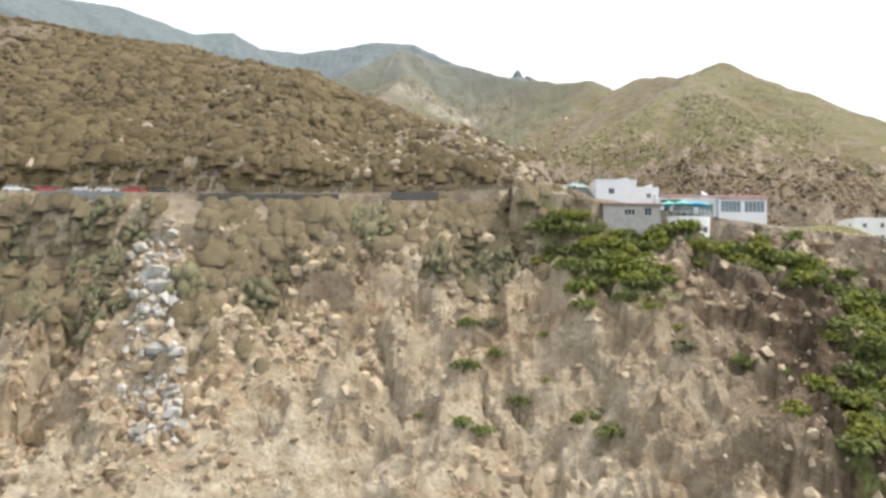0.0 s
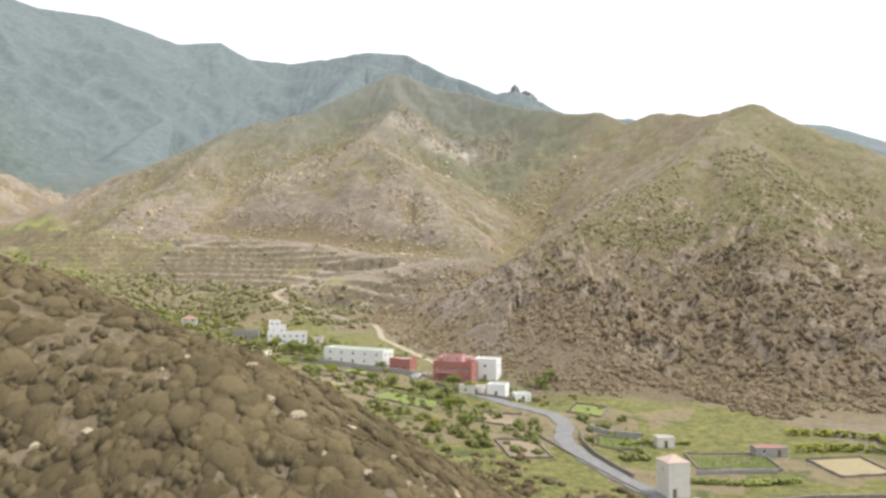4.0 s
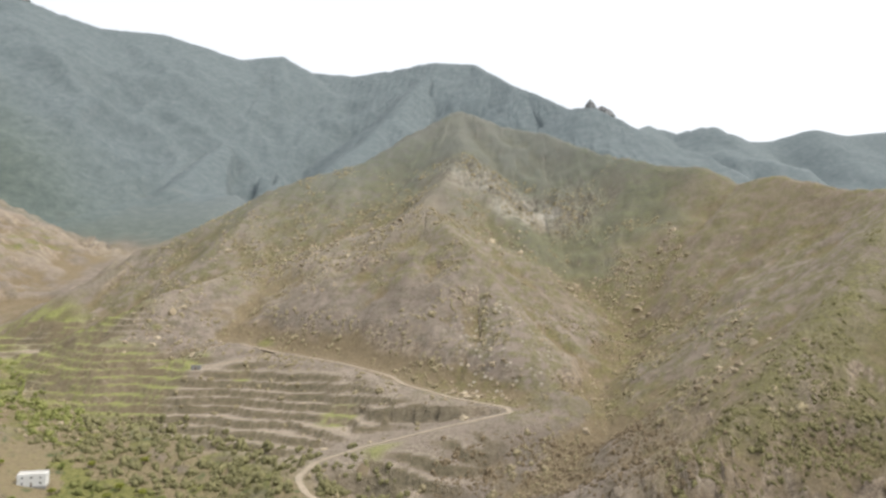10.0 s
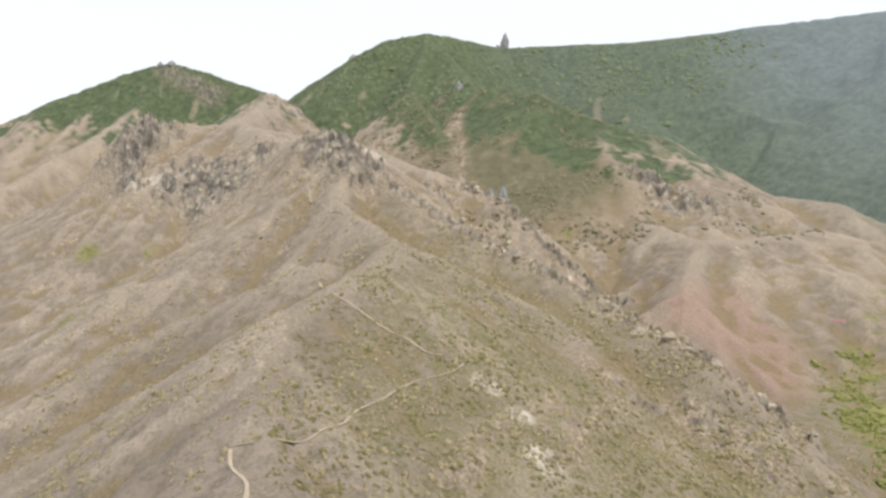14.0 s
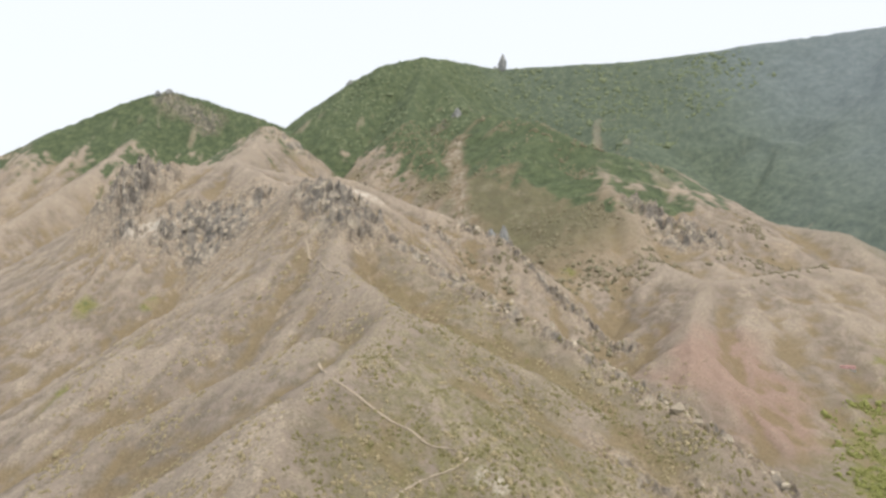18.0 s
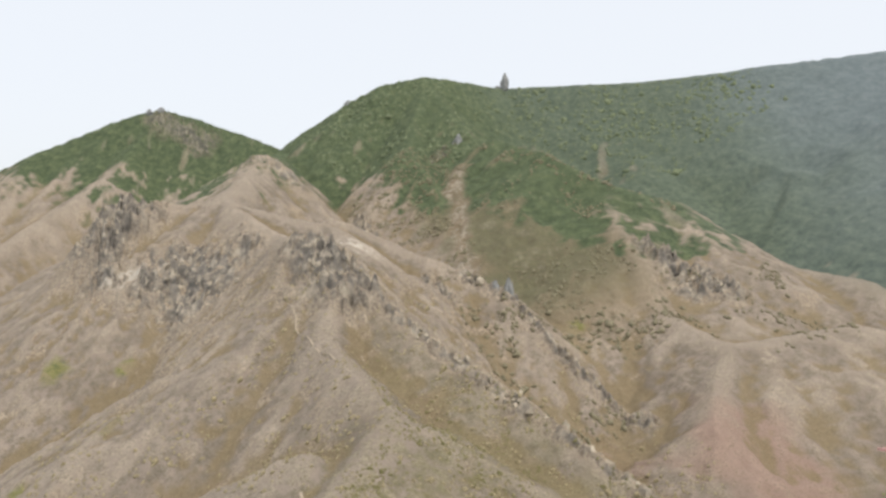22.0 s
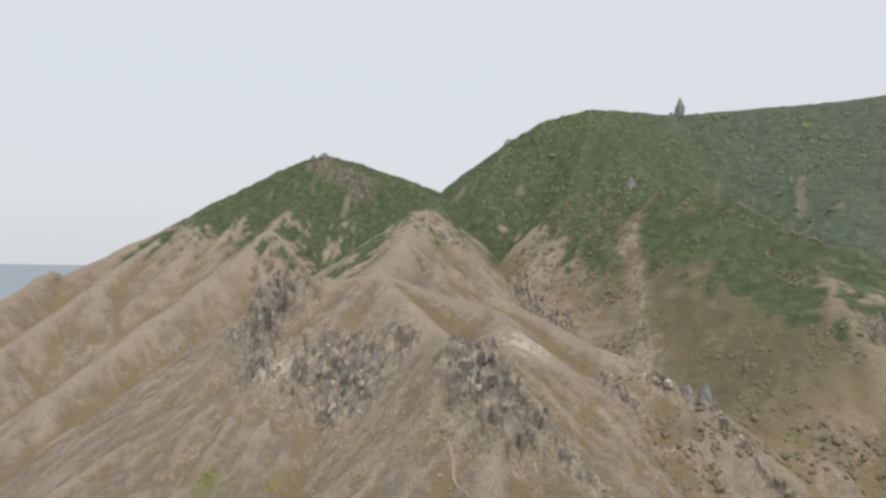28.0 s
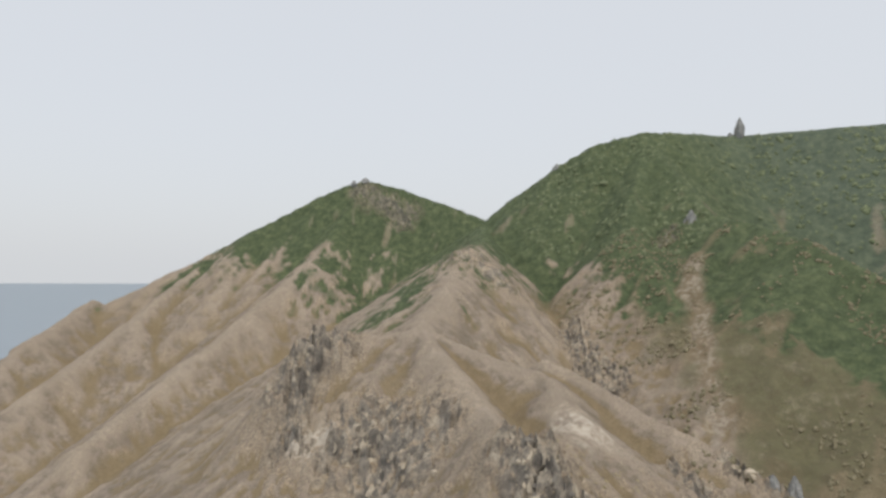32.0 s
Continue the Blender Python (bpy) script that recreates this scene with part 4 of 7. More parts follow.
def house(x, y, z, yaw, w, d, h, storeys, mat, label, name="house", roof=FLATROOF, pitched=False, front=3, side=2, door=True, foot=3.0, parapet=0.5):
    """A block house: four walls with openings, plinth, roof slab with parapet or a tiled pitched roof."""
    e = thing(name, pose(x, y, z, 0, 0, yaw), label, "house")
    st = h / storeys
    for sd, span, cnt, dr in (("s", w, front, door), ("n", w, max(1, front - 1), False), ("w", d, side, False), ("e", d, side, False)):
        wall_side(e, sd, w, d, h, windows(span - 0.6, storeys, cnt, door=dr, storey=st) if cnt else [], mat)
    part("plinth", box(bmesh.new(), -w / 2 - 0.06, w / 2 + 0.06, -d / 2 - 0.06, d / 2 + 0.06, -foot, -0.01), GREY, e, "grey rendered base")
    part("floor", box(bmesh.new(), -w / 2 + 0.26, w / 2 - 0.26, -d / 2 + 0.26, d / 2 - 0.26, 0.0, 0.12), CONCRETE, e)
    if pitched:
        bm = bmesh.new()
        ov, rise = 0.4, 0.22 * d
        v = [bm.verts.new(p) for p in ((-w / 2 - ov, -d / 2 - ov, h), (w / 2 + ov, -d / 2 - ov, h), (w / 2 + ov, d / 2 + ov, h), (-w / 2 - ov, d / 2 + ov, h), (-w / 2 + d / 2, 0, h + rise), (w / 2 - d / 2, 0, h + rise))]
        if w / 2 - d / 2 < 0.05:
            v[4].co.x = -0.03
            v[5].co.x = 0.03
        for f in ((0, 1, 5, 4), (2, 3, 4, 5), (1, 2, 5), (3, 0, 4), (3, 2, 1, 0)):
            bm.faces.new([v[i] for i in f])
        top = part("roof", bm, roof, e, "low tiled roof")
        bm = bmesh.new()
        box(bm, -max(w / 2 - d / 2, 0.1), max(w / 2 - d / 2, 0.1), -0.12, 0.12, h + rise - 0.03, h + rise + 0.1)
        part("ridge_tile", bm, roof, top)
    else:
        part("roof", box(bmesh.new(), -w / 2 + 0.26, w / 2 - 0.26, -d / 2 + 0.26, d / 2 - 0.26, h - 0.25, h - 0.02), roof, e)
        bm = bmesh.new()
        p = parapet
        for a in ((-w / 2, w / 2, -d / 2, -d / 2 + 0.2), (-w / 2, w / 2, d / 2 - 0.2, d / 2), (-w / 2, -w / 2 + 0.2, -d / 2 + 0.2, d / 2 - 0.2), (w / 2 - 0.2, w / 2, -d / 2 + 0.2, d / 2 - 0.2)):
            box(bm, *a, h + 0.002, h + p)
        part("parapet", bm, mat, e)
    return e


def upper_block(e, x, y, z, w, d, h, mat, roof, front=2, side=1, parapet=0.5):
    """A set-back storey on a house's roof: four walls with windows, roof slab and parapet."""
    at = pose(x, y, z)
    for sd, span, cnt in (("s", w, front), ("n", w, 1), ("w", d, side), ("e", d, side)):
        wall_side(e, sd, w, d, h, windows(span - 0.6, 1, cnt, storey=h) if cnt else [], mat, shift=at)
    part("upper_roof", box(bmesh.new(), -w / 2 + 0.26, w / 2 - 0.26, -d / 2 + 0.26, d / 2 - 0.26, h - 0.25, h - 0.02, m=at), roof, e)
    bm = bmesh.new()
    for a in ((-w / 2, w / 2, -d / 2, -d / 2 + 0.2), (-w / 2, w / 2, d / 2 - 0.2, d / 2), (-w / 2, -w / 2 + 0.2, -d / 2 + 0.2, d / 2 - 0.2), (w / 2 - 0.2, w / 2, -d / 2 + 0.2, d / 2 - 0.2)):
        box(bm, *a, h + 0.002, h + parapet, m=at)
    part("upper_parapet", bm, mat, e)


def balcony(e, x, y, z, w, deep, mat):
    """A slab with posts and a rail on the front of a house."""
    part("balcony_slab", box(bmesh.new(), x - w / 2, x + w / 2, y - deep, y - 0.01, z - 0.18, z, 0.02), mat, e)
    bm = bmesh.new()
    n_ = max(3, int(w / 1.2))
    for k in range(n_ + 1):
        u = x - w / 2 + 0.05 + (w - 0.1) * k / n_
        box(bm, u - 0.03, u + 0.03, y - deep + 0.03, y - deep + 0.09, z, z + 0.92)
    box(bm, x - w / 2, x + w / 2, y - deep + 0.02, y - deep + 0.1, z + 0.92, z + 1.0)
    part("balcony_rail", bm, FRAME, e)


def roof_tank(x, y, z, mat, label):
    """A barrel water tank lying on two blocks on a flat roof."""
    e = thing("water_tank", pose(x, y, z), label, "tank")
    bm = bmesh.new()
    bmesh.ops.create_cone(bm, cap_ends=True, segments=14, radius1=0.5, radius2=0.5, depth=1.5, matrix=pose(0, 0, 0.68, 0, 90, 0))
    part("tank_body", bm, mat, e)
    for u in (-0.5, 0.5):
        part("support", box(bmesh.new(), u - 0.1, u + 0.1, -0.4, 0.4, 0, 0.2), CONCRETE, e)


def strip(line, half, lift, step=2.0, fit=True):
    """A ribbon along a polyline (x, y, z): left and right edges at regular steps."""
    pts = np.array(line, float)
    s = np.concatenate([[0], np.cumsum(np.hypot(*np.diff(pts[:, :2], axis=0).T))])
    t = np.arange(0, s[-1], step)
    c = np.stack([np.interp(t, s, pts[:, k]) for k in range(3)], -1)
    k = np.ones(5) / 5
    pad = np.concatenate([np.repeat(c[:1], 2, 0), c, np.repeat(c[-1:], 2, 0)])
    c = np.stack([np.convolve(pad[:, i], k, "valid") for i in range(3)], -1)
    d = np.gradient(c[:, :2], axis=0)
    d /= np.maximum(np.hypot(*d.T), 1e-6)[:, None]
    nrm = np.stack([-d[:, 1], d[:, 0]], -1)
    return c, nrm


def ribbon(name, line, half, mat, label, category, lift=0.16, step=2.0):
    c, nrm = strip(line, half, lift, step)
    bm = bmesh.new()
    rows = []
    for k, (p, q) in enumerate(zip(c, nrm)):
        w = half * (1 + 0.1 * math.sin(k * 0.9) + 0.06 * math.sin(k * 2.3))
        row = []
        for f, dz in ((-1.0, -0.5), (-0.96, 0.0), (-0.35, 0.02), (0.35, 0.02), (0.96, 0.0), (1.0, -0.5)):
            row.append(bm.verts.new((p[0] + q[0] * w * f, p[1] + q[1] * w * f, p[2] + lift + dz)))
        rows.append(row)
    for a, b in zip(rows[:-1], rows[1:]):
        for i in range(5):
            bm.faces.new((a[i], a[i + 1], b[i + 1], b[i]))
    bmesh.ops.recalc_face_normals(bm, faces=bm.faces)
    ob = part(name, bm, mat)
    return tagged(ob, label, category, kind="structure")


def heights(x, y):
    """Ground height read from the built sheet."""
    x, y = np.atleast_1d(np.asarray(x, float)), np.atleast_1d(np.asarray(y, float))
    i = np.clip(np.searchsorted(XS, x) - 1, 0, len(XS) - 2)
    j = np.clip(np.searchsorted(YS, y) - 1, 0, len(YS) - 2)
    u, v = (x - XS[i]) / (XS[i + 1] - XS[i]), (y - YS[j]) / (YS[j + 1] - YS[j])
    return GZ[j, i] * (1 - u) * (1 - v) + GZ[j, i + 1] * u * (1 - v) + GZ[j + 1, i] * (1 - u) * v + GZ[j + 1, i + 1] * u * v


def gz(x, y):
    return float(heights(x, y)[0])


def wall_line(name, line, thick, tall, mat, label, category="wall", sink=1.2, step=2.5, lumps=0.08):
    """A free-standing or retaining wall that follows the ground along a plan line."""
    c, nrm = strip([(x, y, 0) for x, y in line], thick, 0, step)
    bm = bmesh.new()
    rng = random.Random(len(line) * 7 + int(line[0][0]))
    rows = []
    for p, q in zip(c, nrm):
        z = gz(p[0], p[1])
        t = z + tall + rng.uniform(-lumps, lumps)
        a, b = p[:2] + q * thick / 2, p[:2] - q * thick / 2
        rows.append([bm.verts.new(v) for v in ((*a, z - sink), (*a, t - 0.05), (*(a * 0.9 + b * 0.1), t), (*(a * 0.1 + b * 0.9), t), (*b, t - 0.05), (*b, z - sink))])
    for a, b in zip(rows[:-1], rows[1:]):
        for i in range(5):
            bm.faces.new((a[i], a[i + 1], b[i + 1], b[i]))
    for r in (rows[0], rows[-1]):
        bm.faces.new(r)
    bmesh.ops.recalc_face_normals(bm, faces=bm.faces)
    ob = part(name, bm, mat)
    return tagged(ob, label, category)

# ---------------------------------------------------------------- roads
ribbon("road", ROAD, 2.4, DIRT, "pale unpaved coast road on the cliff edge", "road", 0.16, 1.5)
ribbon("road", VILLAGE_ROAD, 2.9, ASPHALT, "grey asphalt village road", "road", 0.16, 1.5)
ribbon("road", TRACK, 1.9, DIRT, "pale dirt track zigzagging up the terraces", "track", 0.2, 2.0)
ribbon("road", SIDE_TRACK, 1.5, DIRT, "pale dirt side track to a hut", "track", 0.2, 2.0)
bm = bmesh.new()
box(bm, 57, 76, 164, 197, 46.3, 46.78, 0.05)
tagged(part("pavement", bm, ASPHALT), "grey asphalt car park beside the village road", "car park", kind="structure")
m = bpy.data.meshes.new("road_line")
bm = bmesh.new()
for k in range(9):
    a = radians(-35 + 14 * k)
    box(bm, -0.06, 0.06, -0.5, 0.5, 0, 0.02, m=pose(39.6 - 2.5 * math.sin(a), 317 + 1.3 * (k - 4), 54.75 + 0.09 * (k - 4), 0, 0, 8 * (k - 4)))
tagged(part("road_line", bm, plain("yellow_road_paint", (0.55, 0.42, 0.05), 0.7)), "yellow painted kerb line on the bend", "road marking", kind="structure")

# footpaths on the long spur
for line in ([(-880, 358), (-866, 362), (-833, 361), (-800, 366), (-767, 371), (-740, 379), (-723, 384)],
             [(-563, 321), (-521, 325), (-500, 342), (-477, 359), (-456, 376), (-443, 395)],
             [(-443, 395), (-425, 352), (-403, 321), (-384, 300), (-366, 283), (-362, 262), (-366, 243)], [(-366, 243), (-345, 246), (-325, 250), (-300, 246)]):
    xy = np.array(line, float)
    t = np.linspace(0, len(line) - 1, 6 * len(line))
    px, py = np.interp(t, range(len(line)), xy[:, 0]) + 1.5 * np.sin(t * 5), np.interp(t, range(len(line)), xy[:, 1]) + 1.5 * np.cos(t * 4)
    ribbon("footpath", list(zip(px, py, heights(px, py))), 0.95, DIRT, "pale trodden footpath on the dry slope", "path", 0.5, 3.0)

# road railing: posts and two rails
PALEWOOD = plain("pale_wood", (0.34, 0.27, 0.19), 0.9, 0.25, 3.0)
rail = thing("railing", pose(0, 0, 0), "low wooden railing along the coast road", "railing")
c, nrm = strip([(x, y - 2.95, z) for x, y, z in ROAD[1:6]], 1, 0, 4.6)
for p in c:
    bm = bmesh.new()
    box(bm, p[0] - 0.06, p[0] + 0.06, p[1] - 0.06, p[1] + 0.06, p[2] - 0.8, p[2] + 1.0, 0.02)
    part("post", bm, PALEWOOD, rail)
for up in (0.45, 0.92):
    for a, b in zip(c[:-1], c[1:]):
        bm = bmesh.new()
        d = Vector(b - a)
        box(bm, 0, d.length, -0.035, 0.035, -0.05, 0.05, m=Matrix.Translation(Vector(a) + Vector((0, -0.1, up))) @ d.to_track_quat("X", "Z").to_matrix().to_4x4())
        part("rail", bm, PALEWOOD, rail)

# retaining walls under the road
DARKSTONE = plain("dark_basalt_wall", (0.15, 0.135, 0.12), 0.95, 0.4, 1.6, 0.1)


def retaining(x0, x1, y, z0, z1, mat, label):
    e = thing("retaining_wall", pose((x0 + x1) / 2, y, z0), label, "wall")
    n_ = max(1, int((x1 - x0) / 2.6))
    w = (x1 - x0) / n_
    for k in range(n_):
        bm = bmesh.new()
        box(bm, x0 + k * w + 0.01 - (x0 + x1) / 2, x0 + (k + 1) * w - 0.01 - (x0 + x1) / 2, -0.25, 0.6, -2.5, z1 - z0 + 0.05 * ((k * 7) % 3), 0.03)
        part("panel", bm, mat, e)


retaining(-69, -54.5, 123.6, 45.6, 50.15, CONCRETE, "pale grey concrete retaining wall below the road")
retaining(-42, -18, 124.0, 47.6, 49.95, DARKSTONE, "dark stone retaining wall below the road")
retaining(-9, -1, 124.2, 48.4, 50.6, DARKSTONE, "short dark stone retaining wall below the road")
retaining(19.6, 25.3, 125.6, 47.8, 51.5, CONCRETE, "grey concrete retaining wall at the road bend")
arch = thing("culvert", pose(-62, 122.7, 44.0), "concrete culvert mouth in the retaining wall", "culvert")
bm = bmesh.new()
for k in range(9):
    a, b = math.pi * k / 9, math.pi * (k + 1) / 9
    mid = (a + b) / 2
    box(bm, -0.45, 0.45, -0.5, 0.5, -0.18, 0.18, m=Matrix.Translation((1.3 * math.cos(mid), 0, 1.6 + 1.3 * math.sin(mid))) @ pose(0, 0, 0, 0, 90 - math.degrees(mid), 0))
box(bm, -1.5, -1.1, -0.5, 0.5, -2, 1.6)
box(bm, 1.1, 1.5, -0.5, 0.5, -2, 1.6)
part("arch_ring", bm, CONCRETE, arch)
sign = thing("sign_board", pose(-2.2, 124.9, 50.9), "brown wooden information board on two posts", "sign")
for x in (-0.55, 0.55):
    part("post", box(bmesh.new(), x - 0.05, x + 0.05, -0.05, 0.05, -0.4, 1.3, 0.01), WOOD, sign)
part("board", box(bmesh.new(), -0.6, 0.6, -0.1, -0.05, 0.6, 1.5, 0.02), plain("brown_board", (0.16, 0.07, 0.05)), sign)
part("text_bar", box(bmesh.new(), -0.45, 0.45, -0.108, -0.102, 1.2, 1.32), CREAM, sign)


# ---------------------------------------------------------------- the white restaurant house above the cliff
rest = thing("white_house", pose(26, 117, 42), "white stepped restaurant house with sea terrace above the cliff", "house")


def block(x0, x1, y0, y1, z0, z1, mat, holes, roof=FLATROOF, parapet=0.35, foot=4.0):
    """A block of the restaurant, in world metres, hung under it. holes: {side: [...]}"""
    e = new("wing")
    e.parent = rest
    e.matrix_parent_inverse = rest.matrix_world.inverted()
    e.matrix_world = pose((x0 + x1) / 2, (y0 + y1) / 2, z0)
    w, d, h = x1 - x0, y1 - y0, z1 - z0
    for sd in "snwe":
        flat_wall(e, sd, w, d, h, holes.get(sd, []), mat)
    part("wing_base", box(bmesh.new(), -w / 2 + 0.05, w / 2 - 0.05, -d / 2 + 0.05, d / 2 - 0.05, -foot, -0.01), GREY, e)
    part("wing_roof", box(bmesh.new(), -w / 2 + 0.26, w / 2 - 0.26, -d / 2 + 0.26, d / 2 - 0.26, h - 0.25, h - 0.02), roof, e)
    if parapet:
        bm = bmesh.new()
        for a in ((-w / 2 - 0.05, w / 2 + 0.05, -d / 2 - 0.05, -d / 2 + 0.15), (-w / 2 - 0.05, w / 2 + 0.05, d / 2 - 0.15, d / 2 + 0.05), (-w / 2 - 0.05, -w / 2 + 0.15, -d / 2 + 0.15, d / 2 - 0.15), (w / 2 - 0.15, w / 2 + 0.05, -d / 2 + 0.15, d / 2 - 0.15)):
            box(bm, *a, h + 0.002, h + parapet)
        part("wing_parapet", bm, mat, e)
    return e


# the sky's reflection is painted into the base colour of the wide panes
SKYGLASS = plain("sky_painted_glass", (0.20, 0.25, 0.275), 0.05, 0.2, 0.6, 0.0)


def flat_wall(e, side, w, d, h, holes, mat, thick=0.25):
    """As wall_side, with the window's panes and frame joined under the wing."""
    m = turned(side, w, d)
    span = w if side in "sn" else d - 2 * thick
    xs = sorted({-span / 2, span / 2, *[c + s * ww / 2 for c, _, ww, _ in holes for s in (-1, 1)]})
    zs = sorted({0.0, h, *[v for _, z, _, hh in holes for v in (z, z + hh)]})
    bm = pierced(bmesh.new(), xs, zs, lambda i, j: not any(abs((xs[i] + xs[i + 1]) / 2 - c) < ww / 2 and z < (zs[j] + zs[j + 1]) / 2 < z + hh for c, z, ww, hh in holes), lambda u, z, back: m @ Vector((u, thick * back, z)))
    part("wing_wall", bm, mat, e)
    for c, z, ww, hh in holes:
        f = 0.07
        bm = bmesh.new()
        bars = [(-ww / 2, -ww / 2 + f, 0, hh), (ww / 2 - f, ww / 2, 0, hh), (-ww / 2 + f, ww / 2 - f, hh - f, hh), (-ww / 2 + f, ww / 2 - f, 0, f)]
        bars += [(-ww / 2 + ww * k / max(2, round(ww / 0.7)) - f / 2, -ww / 2 + ww * k / max(2, round(ww / 0.7)) + f / 2, f, hh - f) for k in range(1, max(2, round(ww / 0.7)))]
        for x0, x1, z0, z1 in bars:
            box(bm, c + x0, c + x1, 0.08, 0.15, z + z0, z + z1, m=m)
        part("window_frame", bm, FRAME, e)
        part("window_pane", box(bmesh.new(), c - ww / 2 + f, c + ww / 2 - f, 0.1, 0.125, z + f, z + hh - f, m=m), SKYGLASS if ww > 2 else PANE, e)


block(25.6, 32.4, 121.5, 126.3, 46.4, 52.4, WHITE, {"s": [(-0.8, 3.9, 1.0, 1.0)], "w": [(1.0, 3.9, 0.9, 0.9)]}, parapet=0.35)
block(32.5, 36.4, 122.5, 127.0, 46.4, 51.2, WHITE, {"s": [(0.3, 3.4, 0.8, 0.8)]}, parapet=0.45)
WINGGREY = plain("pale_grey_render", (0.45, 0.43, 0.395), 0.95, 0.2, 0.5)
block(26.0, 35.3, 117.6, 121.4, 43.2, 48.0, WINGGREY, {"s": [(-0.4, 3.2, 1.8, 1.0), (2.6, 3.1, 1.2, 1.4)]}, parapet=0)
block(36.5, 46.4, 123.2, 131.0, 46.4, 49.7, WHITE, {"s": [(-3.4, 0.3, 1.0, 2.2), (-0.6, 0.6, 3.6, 2.1), (3.2, 0.6, 2.6, 2.1)]}, roof=GREENROOF, parapet=0.25)
block(46.5, 54.6, 122.2, 131.0, 43.6, 49.9, WHITE, {"s": [(-1.5, 1.0, 1.2, 1.1), (2.4, 1.0, 1.1, 1.1), (-2.0, 3.9, 3.4, 1.9), (2.0, 3.9, 3.4, 1.9)], "e": [(0, 3.9, 4.0, 1.9)]}, roof=GREENROOF, parapet=0.3)
block(48.0, 55.6, 118.6, 122.1, 40.2, 43.9, GREY, {"e": [(0, 0.6, 1.0, 2.0)]}, parapet=0.2)
# red-tiled lean-to roof over the grey wing
bm = bmesh.new()
v = [bm.verts.new(p) for p in ((-5.0, -2.3, 0.0), (5.0, -2.3, -0.1), (5.0, 2.0, 0.3), (-5.0, 2.0, 0.4))]
bm.faces.new(v)
r = bmesh.ops.extrude_face_region(bm, geom=list(bm.faces))
bmesh.ops.translate(bm, verts=[g for g in r["geom"] if isinstance(g, bmesh.types.BMVert)], vec=(0, 0, 0.18))
bmesh.ops.recalc_face_normals(bm, faces=bm.faces)
lean = part("lean_to_roof", bm, TILE, rest, "weathered red tile roof")
lean.matrix_parent_inverse = rest.matrix_world.inverted()
lean.matrix_world = pose(30.7, 119.6, 48.05)
tile = bpy.data.meshes.new("tile")
bm = bmesh.new()
bmesh.ops.create_cone(bm, cap_ends=True, segments=6, radius1=0.13, radius2=0.11, depth=4.45, matrix=pose(0, 0, 0, 90, 0, 0))
bm.to_mesh(tile)
bm.free()
tile.materials.append(TILE)
for k in range(26):
    o = new("tile", tile)
    o.parent = lean
    o.matrix_local = pose(-4.9 + k * 0.39, -0.12, 0.36 - 0.01 * (-4.9 + k * 0.39), 5.3, 0, 0)
# curved terrace drum
def drum(z0, z1, grow, name, mat, thick=0.3, holes=(), y0=122.9):
    bm = bmesh.new()
    n_, cx, rx_, ry_ = 28, 40.1, 4.9 + grow, 6.2 + grow
    out = [(cx + rx_ * math.cos(math.pi * (1 + k / n_)), y0 + ry_ * math.sin(math.pi * (1 + k / n_)) * (0.92 + 0.08 * abs(math.cos(math.pi * k / n_)))) for k in range(n_ + 1)]
    inn = [(cx + (x - cx) * (1 - thick / rx_), y0 + (y - y0) * (1 - thick / ry_)) for x, y in out]
    zs = [z0, z0 + 2.6, z0 + 3.7, z1] if holes else [z0, z1]
    pierced(bm, range(n_ + 1), zs, lambda i, j: not (i in holes and j == 1), lambda u, z, back: (*(inn if back else out)[u], z))
    ob = part(name, bm, mat, rest)
    ob.matrix_parent_inverse = rest.matrix_world.inverted()
    return out


ring_pts = drum(41.0, 46.3, 0.0, "terrace_wall", WHITE, holes=(9, 10, 18, 19))
drum(47.12, 47.22, 0.0, "terrace_rail", FRAME, 0.1)
drum(46.75, 46.8, 0.0, "terrace_rail", FRAME, 0.06)
for k in (9, 18):
    (xa, ya), (xb, yb) = ring_pts[k], ring_pts[k + 2]
    bm = bmesh.new()
    d = Vector((xb - xa, yb - ya, 0))
    mm = Matrix.Translation((xa, ya, 43.6)) @ d.to_track_quat("X", "Z").to_matrix().to_4x4()
    box(bm, 0, d.length, 0.14, 0.17, 0, 1.1, m=mm)
    ob = part("window_pane", bm, PANE, rest)
    ob.matrix_parent_inverse = rest.matrix_world.inverted()
    bm = bmesh.new()
    for x0, x1, z0, z1 in ((0, 0.07, 0, 1.1), (d.length - 0.07, d.length, 0, 1.1), (0.07, d.length - 0.07, 0, 0.07), (0.07, d.length - 0.07, 1.03, 1.1), (d.length / 2 - 0.03, d.length / 2 + 0.03, 0.07, 1.03)):
        box(bm, x0, x1, 0.1, 0.2, z0, z1, m=mm)
    ob = part("window_frame", bm, FRAME, rest)
    ob.matrix_parent_inverse = rest.matrix_world.inverted()
for x, y in ring_pts[1:-1:2]:
    ob = part("rail_post", tube(bmesh.new(), x, y + 0.12, 46.3, 47.15, 0.035, 0.035, 6), FRAME, rest)
    ob.matrix_parent_inverse = rest.matrix_world.inverted()
bm = bmesh.new()
vs = [bm.verts.new((x, y + 0.3, 46.25)) for x, y in ring_pts]
bm.faces.new(vs)
r = bmesh.ops.extrude_face_region(bm, geom=list(bm.faces))
bmesh.ops.translate(bm, verts=[g for g in r["geom"] if isinstance(g, bmesh.types.BMVert)], vec=(0, 0, -0.25))
bmesh.ops.recalc_face_normals(bm, faces=bm.faces)
ob = part("terrace_floor", bm, FLATROOF, rest)
ob.matrix_parent_inverse = rest.matrix_world.inverted()
